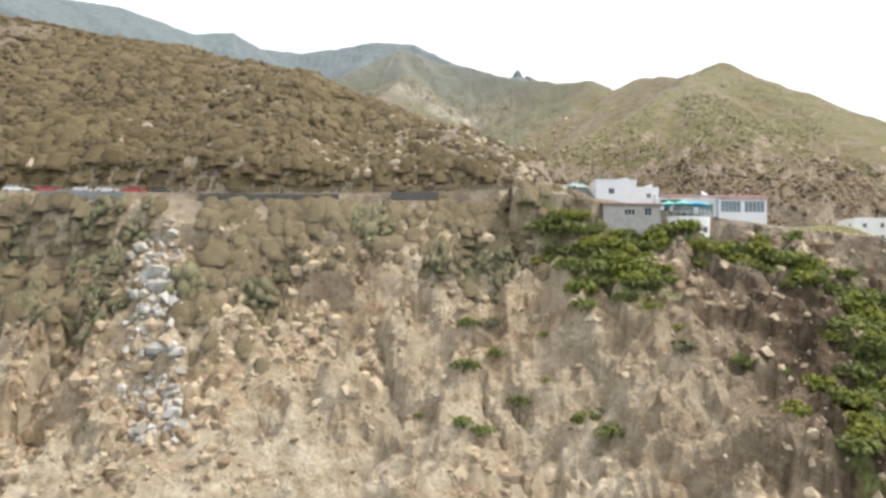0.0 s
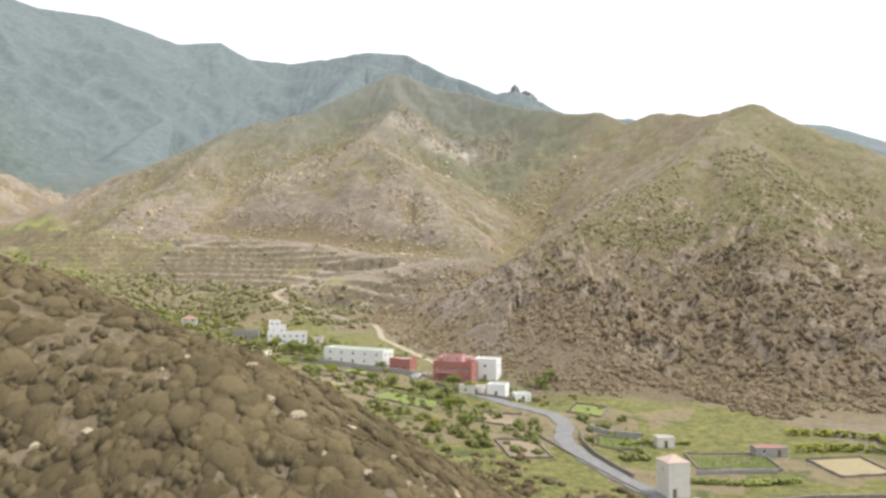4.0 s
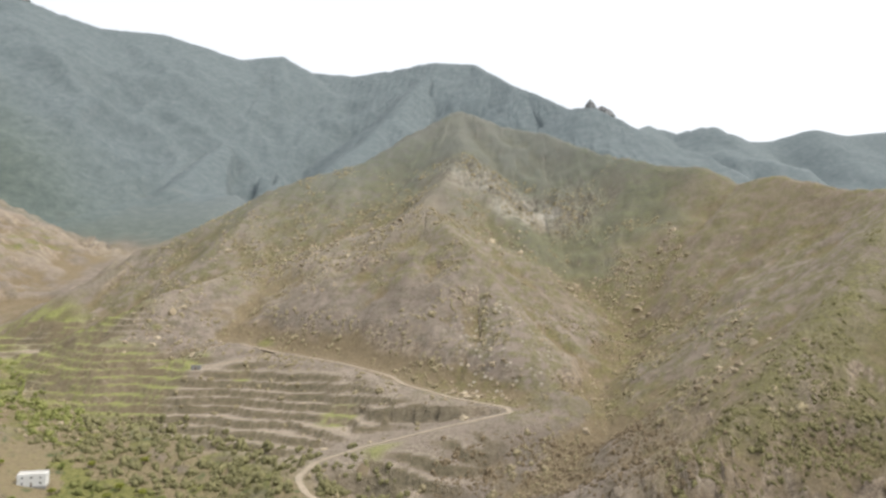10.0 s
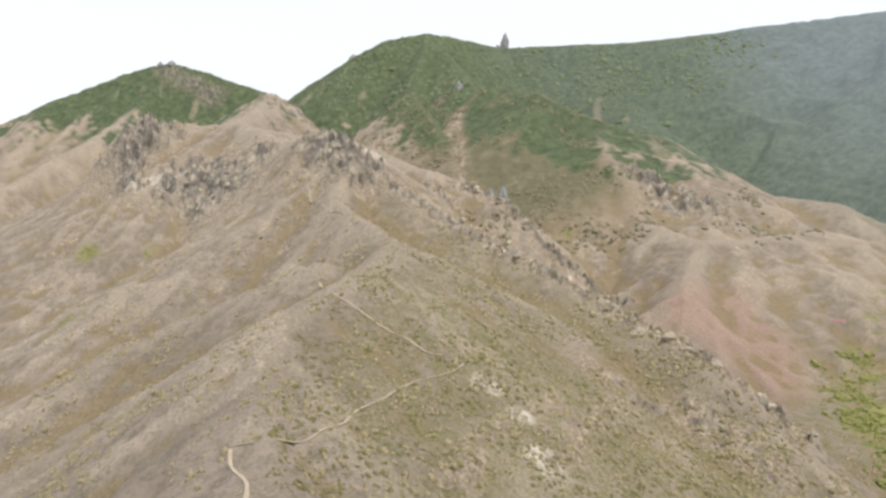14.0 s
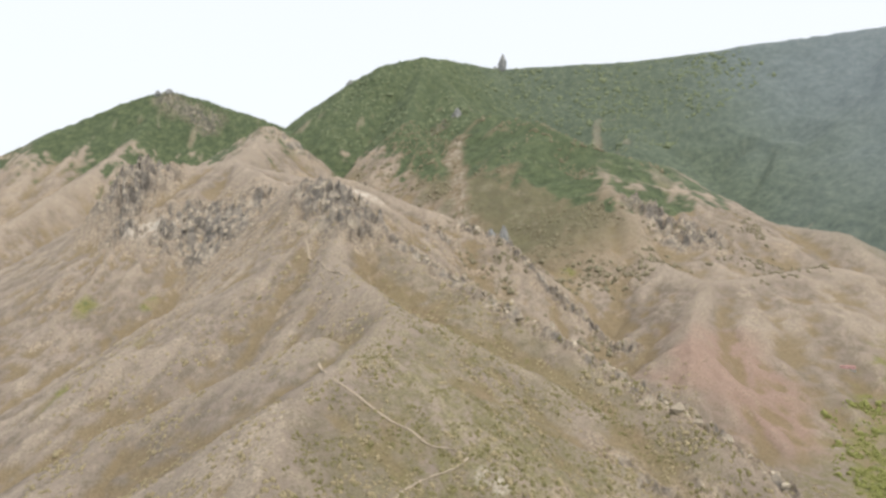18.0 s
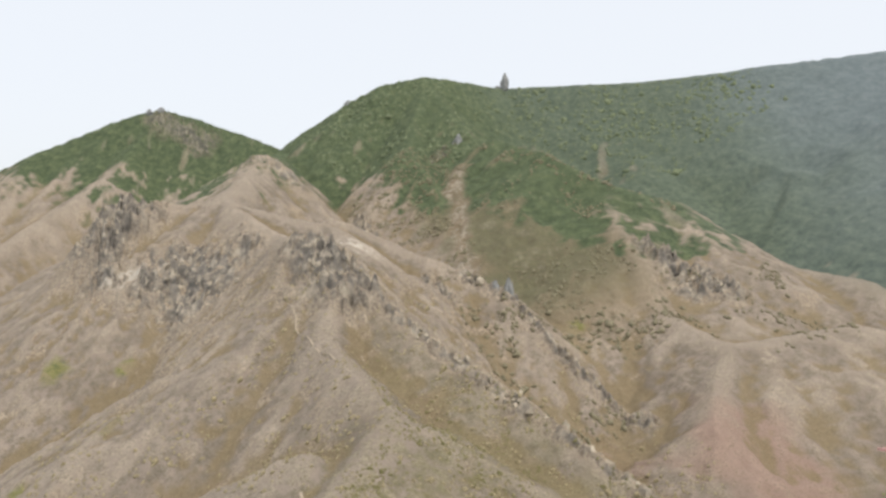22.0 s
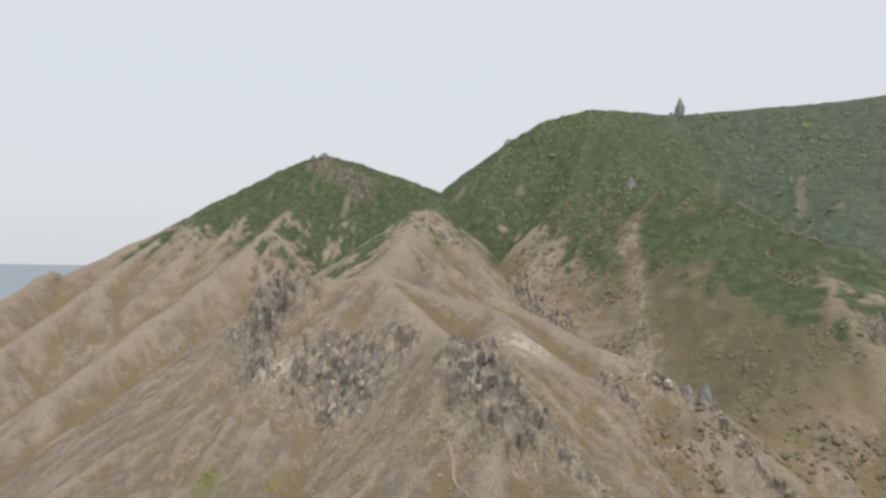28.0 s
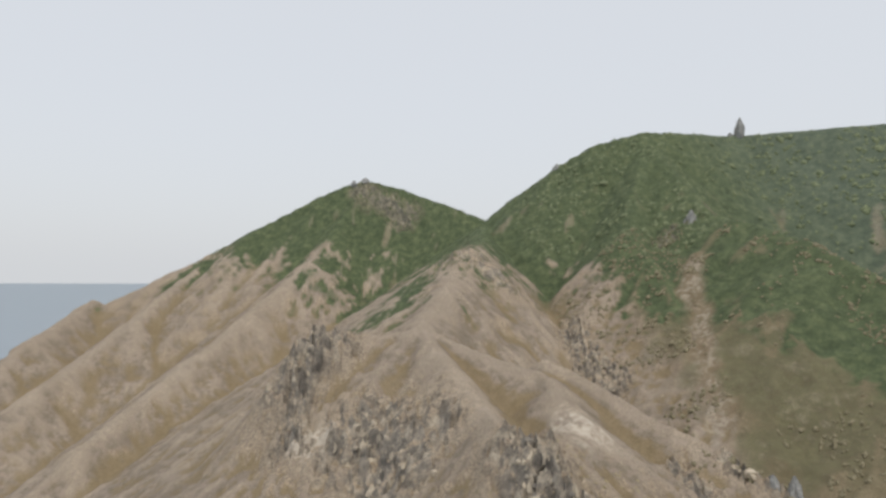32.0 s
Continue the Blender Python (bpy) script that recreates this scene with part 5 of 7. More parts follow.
# pink roof edge, water tank and outer stair rail
for nm, mat, a in (("roof_edge", PINK, (36.6, 54.8, 122.0, 122.5, 49.96, 50.3)), ("roof_edge", PINK, (46.5, 54.8, 121.9, 122.0, 49.75, 50.25)), ("stair_parapet", WHITE, (35.6, 35.9, 121.6, 127.0, 49.0, 50.4))):
    ob = part(nm, box(bmesh.new(), *a, 0.03), mat, rest)
    ob.matrix_parent_inverse = rest.matrix_world.inverted()
# sloping white stair walls and dark green roof trim
GREENTRIM = plain("dark_green_trim", (0.09, 0.16, 0.06), 0.8, 0.2, 1.0)
for x0, x1, y0, y1, z0, up0, up1 in ((33.2, 36.2, 125.6, 125.9, 51.2, 0.3, 1.5), (36.6, 36.9, 124.6, 129.6, 49.95, 0.4, 2.2), (45.9, 46.2, 124.4, 129.0, 49.95, 0.3, 1.9), (27.2, 32.0, 125.4, 125.7, 52.75, 0.2, 0.9)):
    bm = bmesh.new()
    long_x = x1 - x0 > y1 - y0
    low = [bm.verts.new(q) for q in ((x0, y0, z0), (x1, y0, z0), (x1, y1, z0), (x0, y1, z0))]
    tops = (up0, up1, up1, up0) if long_x else (up0, up0, up1, up1)
    top = [bm.verts.new((v.co.x, v.co.y, z0 + u)) for v, u in zip(low, tops)]
    bm.faces.new(low[::-1])
    bm.faces.new(top)
    for i in range(4):
        bm.faces.new((low[i], low[(i + 1) % 4], top[(i + 1) % 4], top[i]))
    ob = part("stair_wall", bm, WHITE, rest)
    ob.matrix_parent_inverse = rest.matrix_world.inverted()
for a in ((37.0, 45.8, 130.75, 131.1, 49.96, 50.35), (46.6, 54.6, 130.75, 131.1, 50.22, 50.6), (37.0, 40.4, 122.9, 123.15, 49.0, 49.6)):
    ob = part("roof_trim", box(bmesh.new(), *a, 0.02), GREENTRIM, rest, "dark green roof edge")
    ob.matrix_parent_inverse = rest.matrix_world.inverted()
# pierced concrete balustrade at the lower yard
for k in range(10):
    x = 48.3 + 0.72 * k
    bm = bmesh.new()
    for a in (45, -45):
        box(bm, -0.42, 0.42, -0.06, 0.06, -0.07, 0.07, m=pose(x, 118.7, 44.55, 0, a, 0))
    ob = part("balustrade_cross", bm, WHITE, rest)
    ob.matrix_parent_inverse = rest.matrix_world.inverted()
ob = part("balustrade_cap", box(bmesh.new(), 47.9, 55.7, 118.55, 118.85, 44.88, 45.0), CREAM, rest)
ob.matrix_parent_inverse = rest.matrix_world.inverted()
tank = thing("water_tank", pose(40.4, 127.0, 49.72), "red plastic water tank on the flat roof", "tank")
part("tank_body", box(bmesh.new(), -0.9, 0.9, -0.6, 0.6, 0, 1.1, 0.15), plain("red_plastic", (0.45, 0.03, 0.04), 0.5), tank)
part("tank_lid", tube(bmesh.new(), 0, 0, 1.1, 1.25, 0.3, 0.26, 12), plain("dark_plastic", (0.05, 0.02, 0.02), 0.5), tank)


def parasol(x, y, z, r, mat, label):
    e = thing("parasol", pose(x, y, z), label, "parasol", "parasols on the sea terrace")
    bm = bmesh.new()
    n_ = 8
    tip = bm.verts.new((0, 0, 2.75))
    rim = [bm.verts.new((r * math.cos(2 * math.pi * k / n_), r * math.sin(2 * math.pi * k / n_), 2.2)) for k in range(n_)]
    low = [bm.verts.new((v.co.x, v.co.y, 2.02)) for v in rim]
    for k in range(n_):
        bm.faces.new((tip, rim[k], rim[(k + 1) % n_]))
        bm.faces.new((rim[k], low[k], low[(k + 1) % n_], rim[(k + 1) % n_]))
    part("canopy", bm, mat, e)
    part("pole", tube(bmesh.new(), 0, 0, 0, 2.8, 0.03, 0.03, 6), STEEL, e)
    part("foot", tube(bmesh.new(), 0, 0, 0, 0.12, 0.3, 0.25, 10), CONCRETE, e)


for x, y, r, mat, lb in ((37.2, 119.6, 1.5, TEAL, "open turquoise parasol on the terrace"), (39.2, 119.0, 1.7, TEAL, "open turquoise parasol on the terrace"), (41.6, 119.2, 1.6, BLUE, "open blue parasol on the terrace"), (43.0, 120.6, 1.6, TEAL, "open turquoise parasol on the terrace"), (40.2, 121.2, 1.7, CANVAS, "open white parasol on the terrace")):
    parasol(x, y, 46.26, r, mat, lb)


def table_set(x, y, z, a):
    t = thing("table", pose(x, y, z, 0, 0, a), "white terrace dining table", "table", "tables on the sea terrace")
    part("tabletop", box(bmesh.new(), -0.45, 0.45, -0.45, 0.45, 0.7, 0.75, 0.01), CANVAS, t)
    for sx in (-1, 1):
        for sy in (-1, 1):
            part("leg", box(bmesh.new(), sx * 0.4 - 0.025, sx * 0.4 + 0.025, sy * 0.4 - 0.025, sy * 0.4 + 0.025, 0, 0.7), FRAME, t)


for x, y, a in ((37.6, 120.4, 10), (39.8, 118.6, 30), (41.9, 120.0, 0), (43.1, 119.6, 20)):
    table_set(x, y, 46.26, a)

# ---------------------------------------------------------------- village
def on(x, y):
    return gz(x, y) + 0.15


tower = thing("tower", pose(52, 258, on(52, 258), 0, 0, 12), "tall narrow white tower house with tiled cap beside the road", "tower")
wall_side(tower, "s", 5.6, 5.6, 8.2, [(-1.2, 0.05, 1.0, 2.1, "door")], CREAM)
wall_side(tower, "n", 5.6, 5.6, 8.2, [(0, 5.6, 0.8, 0.9, "window")], CREAM)
wall_side(tower, "w", 5.6, 5.6, 8.2, [(0, 5.8, 0.7, 0.8, "window")], CREAM)
wall_side(tower, "e", 5.6, 5.6, 8.2, [], CREAM)
part("plinth", box(bmesh.new(), -2.9, 2.9, -2.9, 2.9, -3, -0.01), GREY, tower)
bm = bmesh.new()
bmesh.ops.create_cone(bm, cap_ends=True, segments=4, radius1=4.25, radius2=0.05, depth=1.5, matrix=pose(0, 0, 8.95, 0, 0, 45))
part("roof", bm, plain("faded_tile", (0.46, 0.36, 0.30), 0.9, 0.2, 2.0), tower, "faded pinkish tile cap")

villa = house(-110, 383, on(-110, 378), 8, 15, 9, 3.6, 1, WHITE, "white stepped villa with tiled terrace roof among fields", front=4, side=2, roof=TILE, parapet=0.7)
upper_block(villa, -2.4, 1.2, 3.6, 9.6, 6.4, 3.0, WHITE, FLATROOF, 3, 2)
balcony(villa, 4.6, -4.5, 3.3, 5.0, 1.6, WHITE)
house(-101, 378, on(-101, 375), 8, 5, 6, 3.0, 1, WHITE, "small white annexe beside the villa", "annexe", front=1, side=1)
house(-107, 324, on(-107, 320), -20, 12, 8, 4.2, 1, CREAM, "cream cottage with bright terracotta roof", front=3, side=1, roof=plain("new_terracotta", (0.55, 0.24, 0.15), 0.85, 0.15, 2.0), pitched=True)
house(-60, 342, on(-60, 338), 5, 11, 8, 3.4, 1, GREY, "low grey farm shed with flat concrete roof", "shed", front=2, side=1)
house(-50, 339, on(-50, 336), 5, 6.5, 5, 3.6, 1, WHITE, "small white shed with green door", "shed", front=1, side=1)
house(-40, 412, on(-38, 405), -31, 33, 8, 6.4, 2, WHITE, "long white two-storey house with pale green roof", front=5, side=2, roof=GREENROOF)
house(-19, 398, on(-19, 394), -20, 9.5, 8, 5.0, 1, RED, "small brick-red house beside the long house", front=2, side=1, roof=CREAM)
red_house = house(3, 379, on(3, 373), -18, 16, 9, 7.0, 2, RED, "faded brick-red two-storey house with roof terrace", front=5, side=2, roof=PINK, parapet=0.9)
upper_block(red_house, -1.0, 1.4, 7.0, 8.0, 5.2, 2.7, PINK, TILE, 2, 1)
balcony(red_house, -2.5, -4.5, 3.5, 9.0, 1.3, PINK)
roof_tank(7.4, 376.4, on(3, 373) + 7.0, plain("faded_red_plastic", (0.42, 0.08, 0.07), 0.5), "red barrel water tank on the terrace roof")
house(16.5, 385, on(16.5, 380), -18, 9.5, 9, 8.2, 2, WHITE, "tall white house joined to the red house", front=1, side=2)
house(4, 405, on(4, 400), -10, 14, 9, 5.2, 1, PINK, "pinkish flat-roofed house behind the red house", front=3, side=2, roof=FLATROOF)
house(18.5, 357, on(18.5, 353), -20, 7, 6, 4.2, 1, WHITE, "small white house at the roadside bend", front=1, side=1)
house(9, 358, on(9, 355), -20, 9, 5, 2.8, 1, CREAM, "low cream outbuilding with flat roof", "outbuilding", front=2, side=1)
house(27, 355, on(27, 352), 10, 6, 5, 2.6, 1, WHITE, "low white store by the stream bed", "store", front=1, side=1)
stepped = house(-90, 474, on(-90, 469), 12, 9, 8, 7.4, 2, WHITE, "white three-storey stepped village house", front=2, side=2, parapet=0.8)
upper_block(stepped, -1.4, 0.8, 7.4, 6.0, 6.0, 3.0, WHITE, FLATROOF, 2, 1)
balcony(stepped, 0.6, -4.0, 3.7, 6.5, 1.4, WHITE)
house(-82, 461, on(-82, 456), 12, 20, 8, 5.6, 2, WHITE, "long white lower wing with red terrace roof", front=6, side=2, parapet=0.8, roof=TILE)
house(-106, 472, on(-106, 468), 8, 13, 8, 4.2, 1, GREY, "unfinished grey block house", front=3, side=1)
house(-68, 474, on(-68, 471), 0, 5, 4, 3.0, 1, CREAM, "small cream shed beside the fields", "shed", front=1, side=1)
house(-152, 518, on(-152, 514), 15, 9, 7, 5.2, 2, CREAM, "small house with orange tiled roof", front=2, side=1, roof=TILE, pitched=True)
house(-147, 456, on(-147, 453), 0, 6, 5, 3.2, 1, GREY, "tiny grey and white field hut", "hut", front=1, side=1)
house(-263, 588, on(-263, 583), 20, 14, 8, 6.0, 2, WHITE, "white hillside house on the terraces", front=3, side=1)
hill_house = house(-187, 423, on(-187, 418), -10, 12, 8, 3.4, 1, WHITE, "white stepped house on the hillside", front=3, side=2, parapet=0.7)
upper_block(hill_house, 2.0, 1.0, 3.4, 7.0, 5.6, 2.9, WHITE, FLATROOF, 2, 1)
house(-154, 365, on(-154, 361), 0, 9, 7, 3.4, 1, GREY, "grey and white farm building", front=2, side=1)
for x, y, w, r_, mt, lb in ((-289, 545, 8, FLATROOF, GREY, "low grey farm hut in the green valley"), (-290, 566, 7, FLATROOF, CREAM, "small cream house in the green valley"), (-300, 586, 5.5, TILE, PINK, "tiny pink house in the green valley"), (-296, 598, 6.5, TILE, PINK, "small pink house among trees")):
    house(x, y, on(x, y - 3), 25, w, 5.5, 3.6, 1, mt, lb, front=2, side=1, roof=r_)
house(-238, 738, on(-238, 735), 10, 7, 4.5, 2.6, 1, GREY, "stone hut with white flat roof on the terraces", "hut", front=1, side=1, roof=CANVAS)
house(-655, 962, on(-655, 958), 40, 16, 6, 3.0, 1, PINK, "long low farm building with pink roof", "farm_building", front=4, side=1, roof=PINK)
house(90, 291, on(90, 288), 3, 9, 4, 2.6, 1, GREY, "low field shed with red metal roof", "shed", front=2, side=1, roof=RED, parapet=0.1)
house(63, 300, on(63, 298), 0, 5, 4, 2.6, 1, CREAM, "small cream field shed", "shed", front=1, side=1)
house(108, 186, on(108, 181), -5, 9, 10, 9.0, 3, WHITE, "tall white seaside house", front=2, side=2)
house(101, 182, on(101, 177), -5, 7, 8, 5.0, 2, WHITE, "white lower seaside house with terrace", front=2, side=2)
house(118, 190, on(118, 185), -5, 10, 9, 6.0, 2, CREAM, "cream seaside house behind the cliff", front=3, side=2)

# walls round fields and along the road
for line, th, tall, mat, lb in (
    ([(-86, 330), (-70, 318), (-62, 300)], 0.4, 2.2, CONCRETE, "pale concrete field wall"),
    ([(-90, 352), (-70, 350), (-50, 353), (-36, 349)], 0.5, 1.4, STONE, "dark stone field wall"),
    ([(-92, 385), (-82, 398), (-78, 412)], 0.5, 3.0, CREAM, "pale blank wall between fields"),
    ([(53, 246), (66, 250), (82, 254), (107, 252), (122, 262)], 0.5, 1.3, STONE, "long dry-stone terrace wall"),
    ([(62, 199), (75, 203), (95, 215), (125, 222)], 0.6, 1.8, STONE, "dry-stone retaining wall beside the car park"),
    ([(46, 268), (40, 284), (38, 300), (42, 316)], 0.5, 1.3, STONE, "dark roadside stone wall"),
    ([(42, 316), (52, 311), (62, 309)], 0.5, 1.6, GREY, "grey wall of a field plot"),
    ([(47, 254), (40, 270), (31, 292), (26, 308)], 0.4, 0.6, STONE, "low kerb wall on the verge"),
    ([(-66, 402), (-40, 396), (-20, 388), (-10, 382)], 0.5, 2.2, GREY, "grey retaining wall below the long house"),
    ([(62, 274), (74, 276), (88, 275)], 0.4, 1.2, GREY, "low grey plot wall"),
    ([(24, 348), (8, 356), (-6, 370)], 0.5, 1.2, STONE, "stone wall on the roadside"),
    ([(-150, 420), (-128, 428), (-100, 432)], 0.5, 1.2, STONE, "stone terrace wall among gardens"),
    ([(-180, 450), (-160, 462), (-140, 470)], 0.5, 1.4, STONE, "stone terrace wall among gardens"),
    ([(-200, 520), (-170, 535), (-130, 530)], 0.5, 1.4, STONE, "stone terrace wall among gardens"),
    ([(55.5, 163), (77, 163.2), (77.3, 197)], 0.3, 0.9, CREAM, "low pale wall round the car park"),
):
    wall_line("stone_wall" if mat is STONE else "garden_wall", line, th, tall, mat, lb)

# ---------------------------------------------------------------- cars
def car(x, y, z, yaw, colour, label, tall=0.0, group="parked cars"):
    e = thing("car", pose(x, y, z, 0, 0, yaw), label, "car", group)
    paint = plain("car_paint", colour, 0.3, 0.04, 0.5, 0.0)
    prof = [(-2.05, 0.35), (-2.08, 0.72), (-1.95, 0.9), (-1.5, 0.95 + tall * 0.5), (1.1, 0.93 + tall * 0.2), (1.85, 0.78), (2.08, 0.62), (2.08, 0.35)]
    cab = [(-1.75 + 0.2 * tall, 0.95 + tall * 0.4), (-1.25 - 0.3 * tall, 1.38 + tall), (0.15 + 0.6 * tall, 1.42 + tall), (1.05, 0.93 + tall * 0.2)]

    def loft(pts, half_low, half_top, z_top):
        bm = bmesh.new()
        sides = []
        for s in (-1, 1):
            row = []
            for px, pz in pts:
                f = (pz - pts[0][1]) / max(0.01, z_top - pts[0][1])
                row.append(bm.verts.new((px, s * (half_low + (half_top - half_low) * f), pz)))
            sides.append(row)
        a, b = sides
        bm.faces.new(a)
        bm.faces.new(b[::-1])
        for i in range(len(a)):
            j = (i + 1) % len(a)
            bm.faces.new((a[i], b[i], b[j], a[j]))
        bmesh.ops.recalc_face_normals(bm, faces=bm.faces)
        bmesh.ops.bevel(bm, geom=list(bm.edges), offset=0.06, segments=2, affect="EDGES")
        return bm
    body = part("body", loft(prof, 0.86, 0.82, 0.95), paint, e)
    part("roof", loft(cab, 0.78, 0.6, 1.42 + tall), paint, e)
    bm = bmesh.new()
    zc = 1.17 + 0.6 * tall
    box(bm, -1.3, 0.75, -0.735, 0.735, zc - 0.17, zc + 0.13, 0.03)
    part("side_window", bm, PANE, e)
    bm = bmesh.new()
    box(bm, -0.02, 0.02, -0.6, 0.6, -0.26, 0.26, m=pose(0.64 + 0.3 * tall, 0, zc + 0.02, 0, -52, 0))
    part("windscreen", bm, PANE, e)
    bm = bmesh.new()
    box(bm, -0.02, 0.02, -0.58, 0.58, -0.2, 0.2, m=pose(-1.54, 0, zc + 0.01, 0, 42, 0))
    part("rear_window", bm, PANE, e)
    for s in (-1, 1):
        for wx_ in (-1.28, 1.3):
            bm = bmesh.new()
            bmesh.ops.create_cone(bm, cap_ends=True, segments=14, radius1=0.32, radius2=0.32, depth=0.2, matrix=pose(wx_, s * 0.8, 0.32, 90, 0, 0))
            w = part("wheel", bm, TYRE, e)
            bm = bmesh.new()
            bmesh.ops.create_cone(bm, cap_ends=True, segments=10, radius1=0.19, radius2=0.17, depth=0.04, matrix=pose(wx_, s * 0.91, 0.32, 90, 0, 0))
            part("rim", bm, STEEL, w)
        part("headlight", box(bmesh.new(), 1.98, 2.1, s * 0.62 - 0.15, s * 0.62 + 0.15, 0.6, 0.72, 0.02), FRAME, e)
        part("tail_light", box(bmesh.new(), -2.12, -2.02, s * 0.66 - 0.1, s * 0.66 + 0.1, 0.66, 0.84, 0.02), RED, e)
    return e


SILVER, WHT, REDC, BLACK, BLU, YEL, MINT = (0.5, 0.52, 0.54), (0.72, 0.72, 0.72), (0.42, 0.02, 0.03), (0.02, 0.02, 0.025), (0.03, 0.07, 0.25), (0.62, 0.55, 0.06), (0.55, 0.68, 0.64)
for x, y, yaw, c_, nm in ((-76.5, 129.3, 4, WHT, "white"), (-70.6, 129.2, 2, REDC, "dark red"), (-65.2, 129.2, 0, WHT, "white"), (-60.0, 129.0, 0, WHT, "white"), (-55.4, 129.0, 0, REDC, "red"), (-50.6, 128.8, 0, BLACK, "black")):
    car(x, y, float(np.interp(x, [p[0] for p in ROAD[:5]], [p[2] for p in ROAD[:5]])) + 0.18, yaw + 180 * (int(-x) % 2), c_, nm + " hatchback parked along the coast road", group="cars on the coast road")
car(24.3, 131.4, 52.2, 25, MINT, "pale mint hatchback parked at the road bend", group="cars on the coast road")
car(28.3, 131.8, 51.6, 80, REDC, "red hatchback parked behind the restaurant", group="cars on the coast road")
PZ = 46.8
for x, y, yaw, c_, nm, tl in ((49.2, 182.5, 75, YEL, "yellow", 0), (52.4, 181.0, 75, SILVER, "silver", 0), (51.6, 175.8, 75, WHT, "white", 0), (50.7, 170.2, 75, SILVER, "silver", 0), (49.6, 164.6, 75, BLU, "dark blue", 0), (57.5, 176.0, 85, WHT, "white", 0), (60.6, 177.8, 80, REDC, "red", 0.5), (59.2, 170.6, 80, BLU, "blue", 0.15), (61.8, 167.6, 80, BLACK, "black", 0), (64.2, 170.8, 80, SILVER, "silver", 0), (66.6, 167.0, 80, WHT, "white", 0.1), (69.0, 171.0, 80, BLACK, "black", 0), (55.2, 205.6, 80, WHT, "white", 0)):
    zz = PZ if x > 56.9 else float(np.interp(y, [162, 178, 193, 208], [46.7, 47.0, 47.4, 48.0])) + 0.2
    car(x, y, zz, yaw, c_, nm + (" van" if tl > 0.3 else " car") + " parked in the village car park", tl)
car(55.6, 251.0, gz(55.6, 251) + 0.15, -35, WHT, "white car parked beside the tower")
for x, y in ((-14, 383), (-11.4, 384.2), (-8.8, 385.4), (-12.5, 378.5)):
    car(x, y, gz(x, y) + 0.1, 60, WHT if int(x) % 2 else SILVER, "pale car parked beside the red house", group="cars in the hamlet")
car(100, 170, gz(100, 170) + 0.1, 10, WHT, "white car parked below the seaside houses", group="cars in the hamlet")
car(94, 168, gz(94, 168) + 0.1, 10, WHT, "white car parked below the seaside houses", group="cars in the hamlet")


# ---------------------------------------------------------------- poles and bins
def pole(x, y, tall, label):
    z = gz(x, y)
    e = thing("utility_pole", pose(x, y, z), label, "pole", "poles along the village road")
    part("shaft", tube(bmesh.new(), 0, 0, -0.5, tall, 0.14, 0.09, 8), WOOD, e)
    part("crossarm", box(bmesh.new(), -0.6, 0.6, -0.05, 0.05, tall - 0.5, tall - 0.38), WOOD, e)
    for s in (-0.5, 0, 0.5):
        part("insulator", tube(bmesh.new(), s, 0, tall - 0.38, tall - 0.22, 0.04, 0.03, 6), CREAM, e)


for x, y, t_ in ((58.5, 190.0, 8), (57.2, 180.0, 8), (59.5, 213, 7.5), (40, 292, 7), (-20, 376, 7), (-175, 440, 7), (92, 172, 8), (-66, 232, 4.5)):
    pole(x, y, t_, "weathered wooden utility pole")
for x, y, c_ in ((56.2, 203.0, (0.03, 0.12, 0.06)), (57.4, 202.2, (0.04, 0.10, 0.13)), (58.6, 201.6, (0.03, 0.12, 0.06))):
    z = gz(x, y) + 0.1
    b_ = thing("waste_container", pose(x, y, z), "green wheeled waste container by the road", "waste container", "waste containers")
    part("bin", box(bmesh.new(), -0.55, 0.55, -0.4, 0.4, 0.12, 1.15, 0.06), plain("bin_plastic", c_, 0.6), b_)
    part("lid", box(bmesh.new(), -0.6, 0.6, -0.44, 0.44, 1.16, 1.3, 0.05), plain("bin_lid", tuple(v * 1.3 for v in c_), 0.6), b_)
    for sx in (-0.45, 0.45):
        for sy in (-0.32, 0.32):
            part("wheel", box(bmesh.new(), sx - 0.03, sx + 0.03, sy - 0.06, sy + 0.06, 0, 0.12, 0.02), TYRE, b_)

# ---------------------------------------------------------------- plants and stones
def leafy(name, dark, lit, scale=2.0):
    m, n, l, b = material(name, 0.9)
    geo_ = n.new("ShaderNodeNewGeometry")
    co = n.new("ShaderNodeTexCoord").outputs["Object"]
    g = mix(n, l, 0.45, noise_node(n, l, scale, 7, 0.75, geo_.outputs["Position"]), geo_.outputs["Random Per Island"])
    g = mix(n, l, 0.3, g, noise_node(n, l, 0.06, 3, 0.6, geo_.outputs["Position"]))
    l.new(ramp(n, l, g, (0.28, dark), (0.5, tuple((a + b_) / 2 for a, b_ in zip(dark, lit))), (0.75, lit)), b.inputs["Base Color"])
    bump(n, l, b, noise_node(n, l, scale * 3, 6, 0.8, geo_.outputs["Position"]), 0.4, 0.9)
    return m


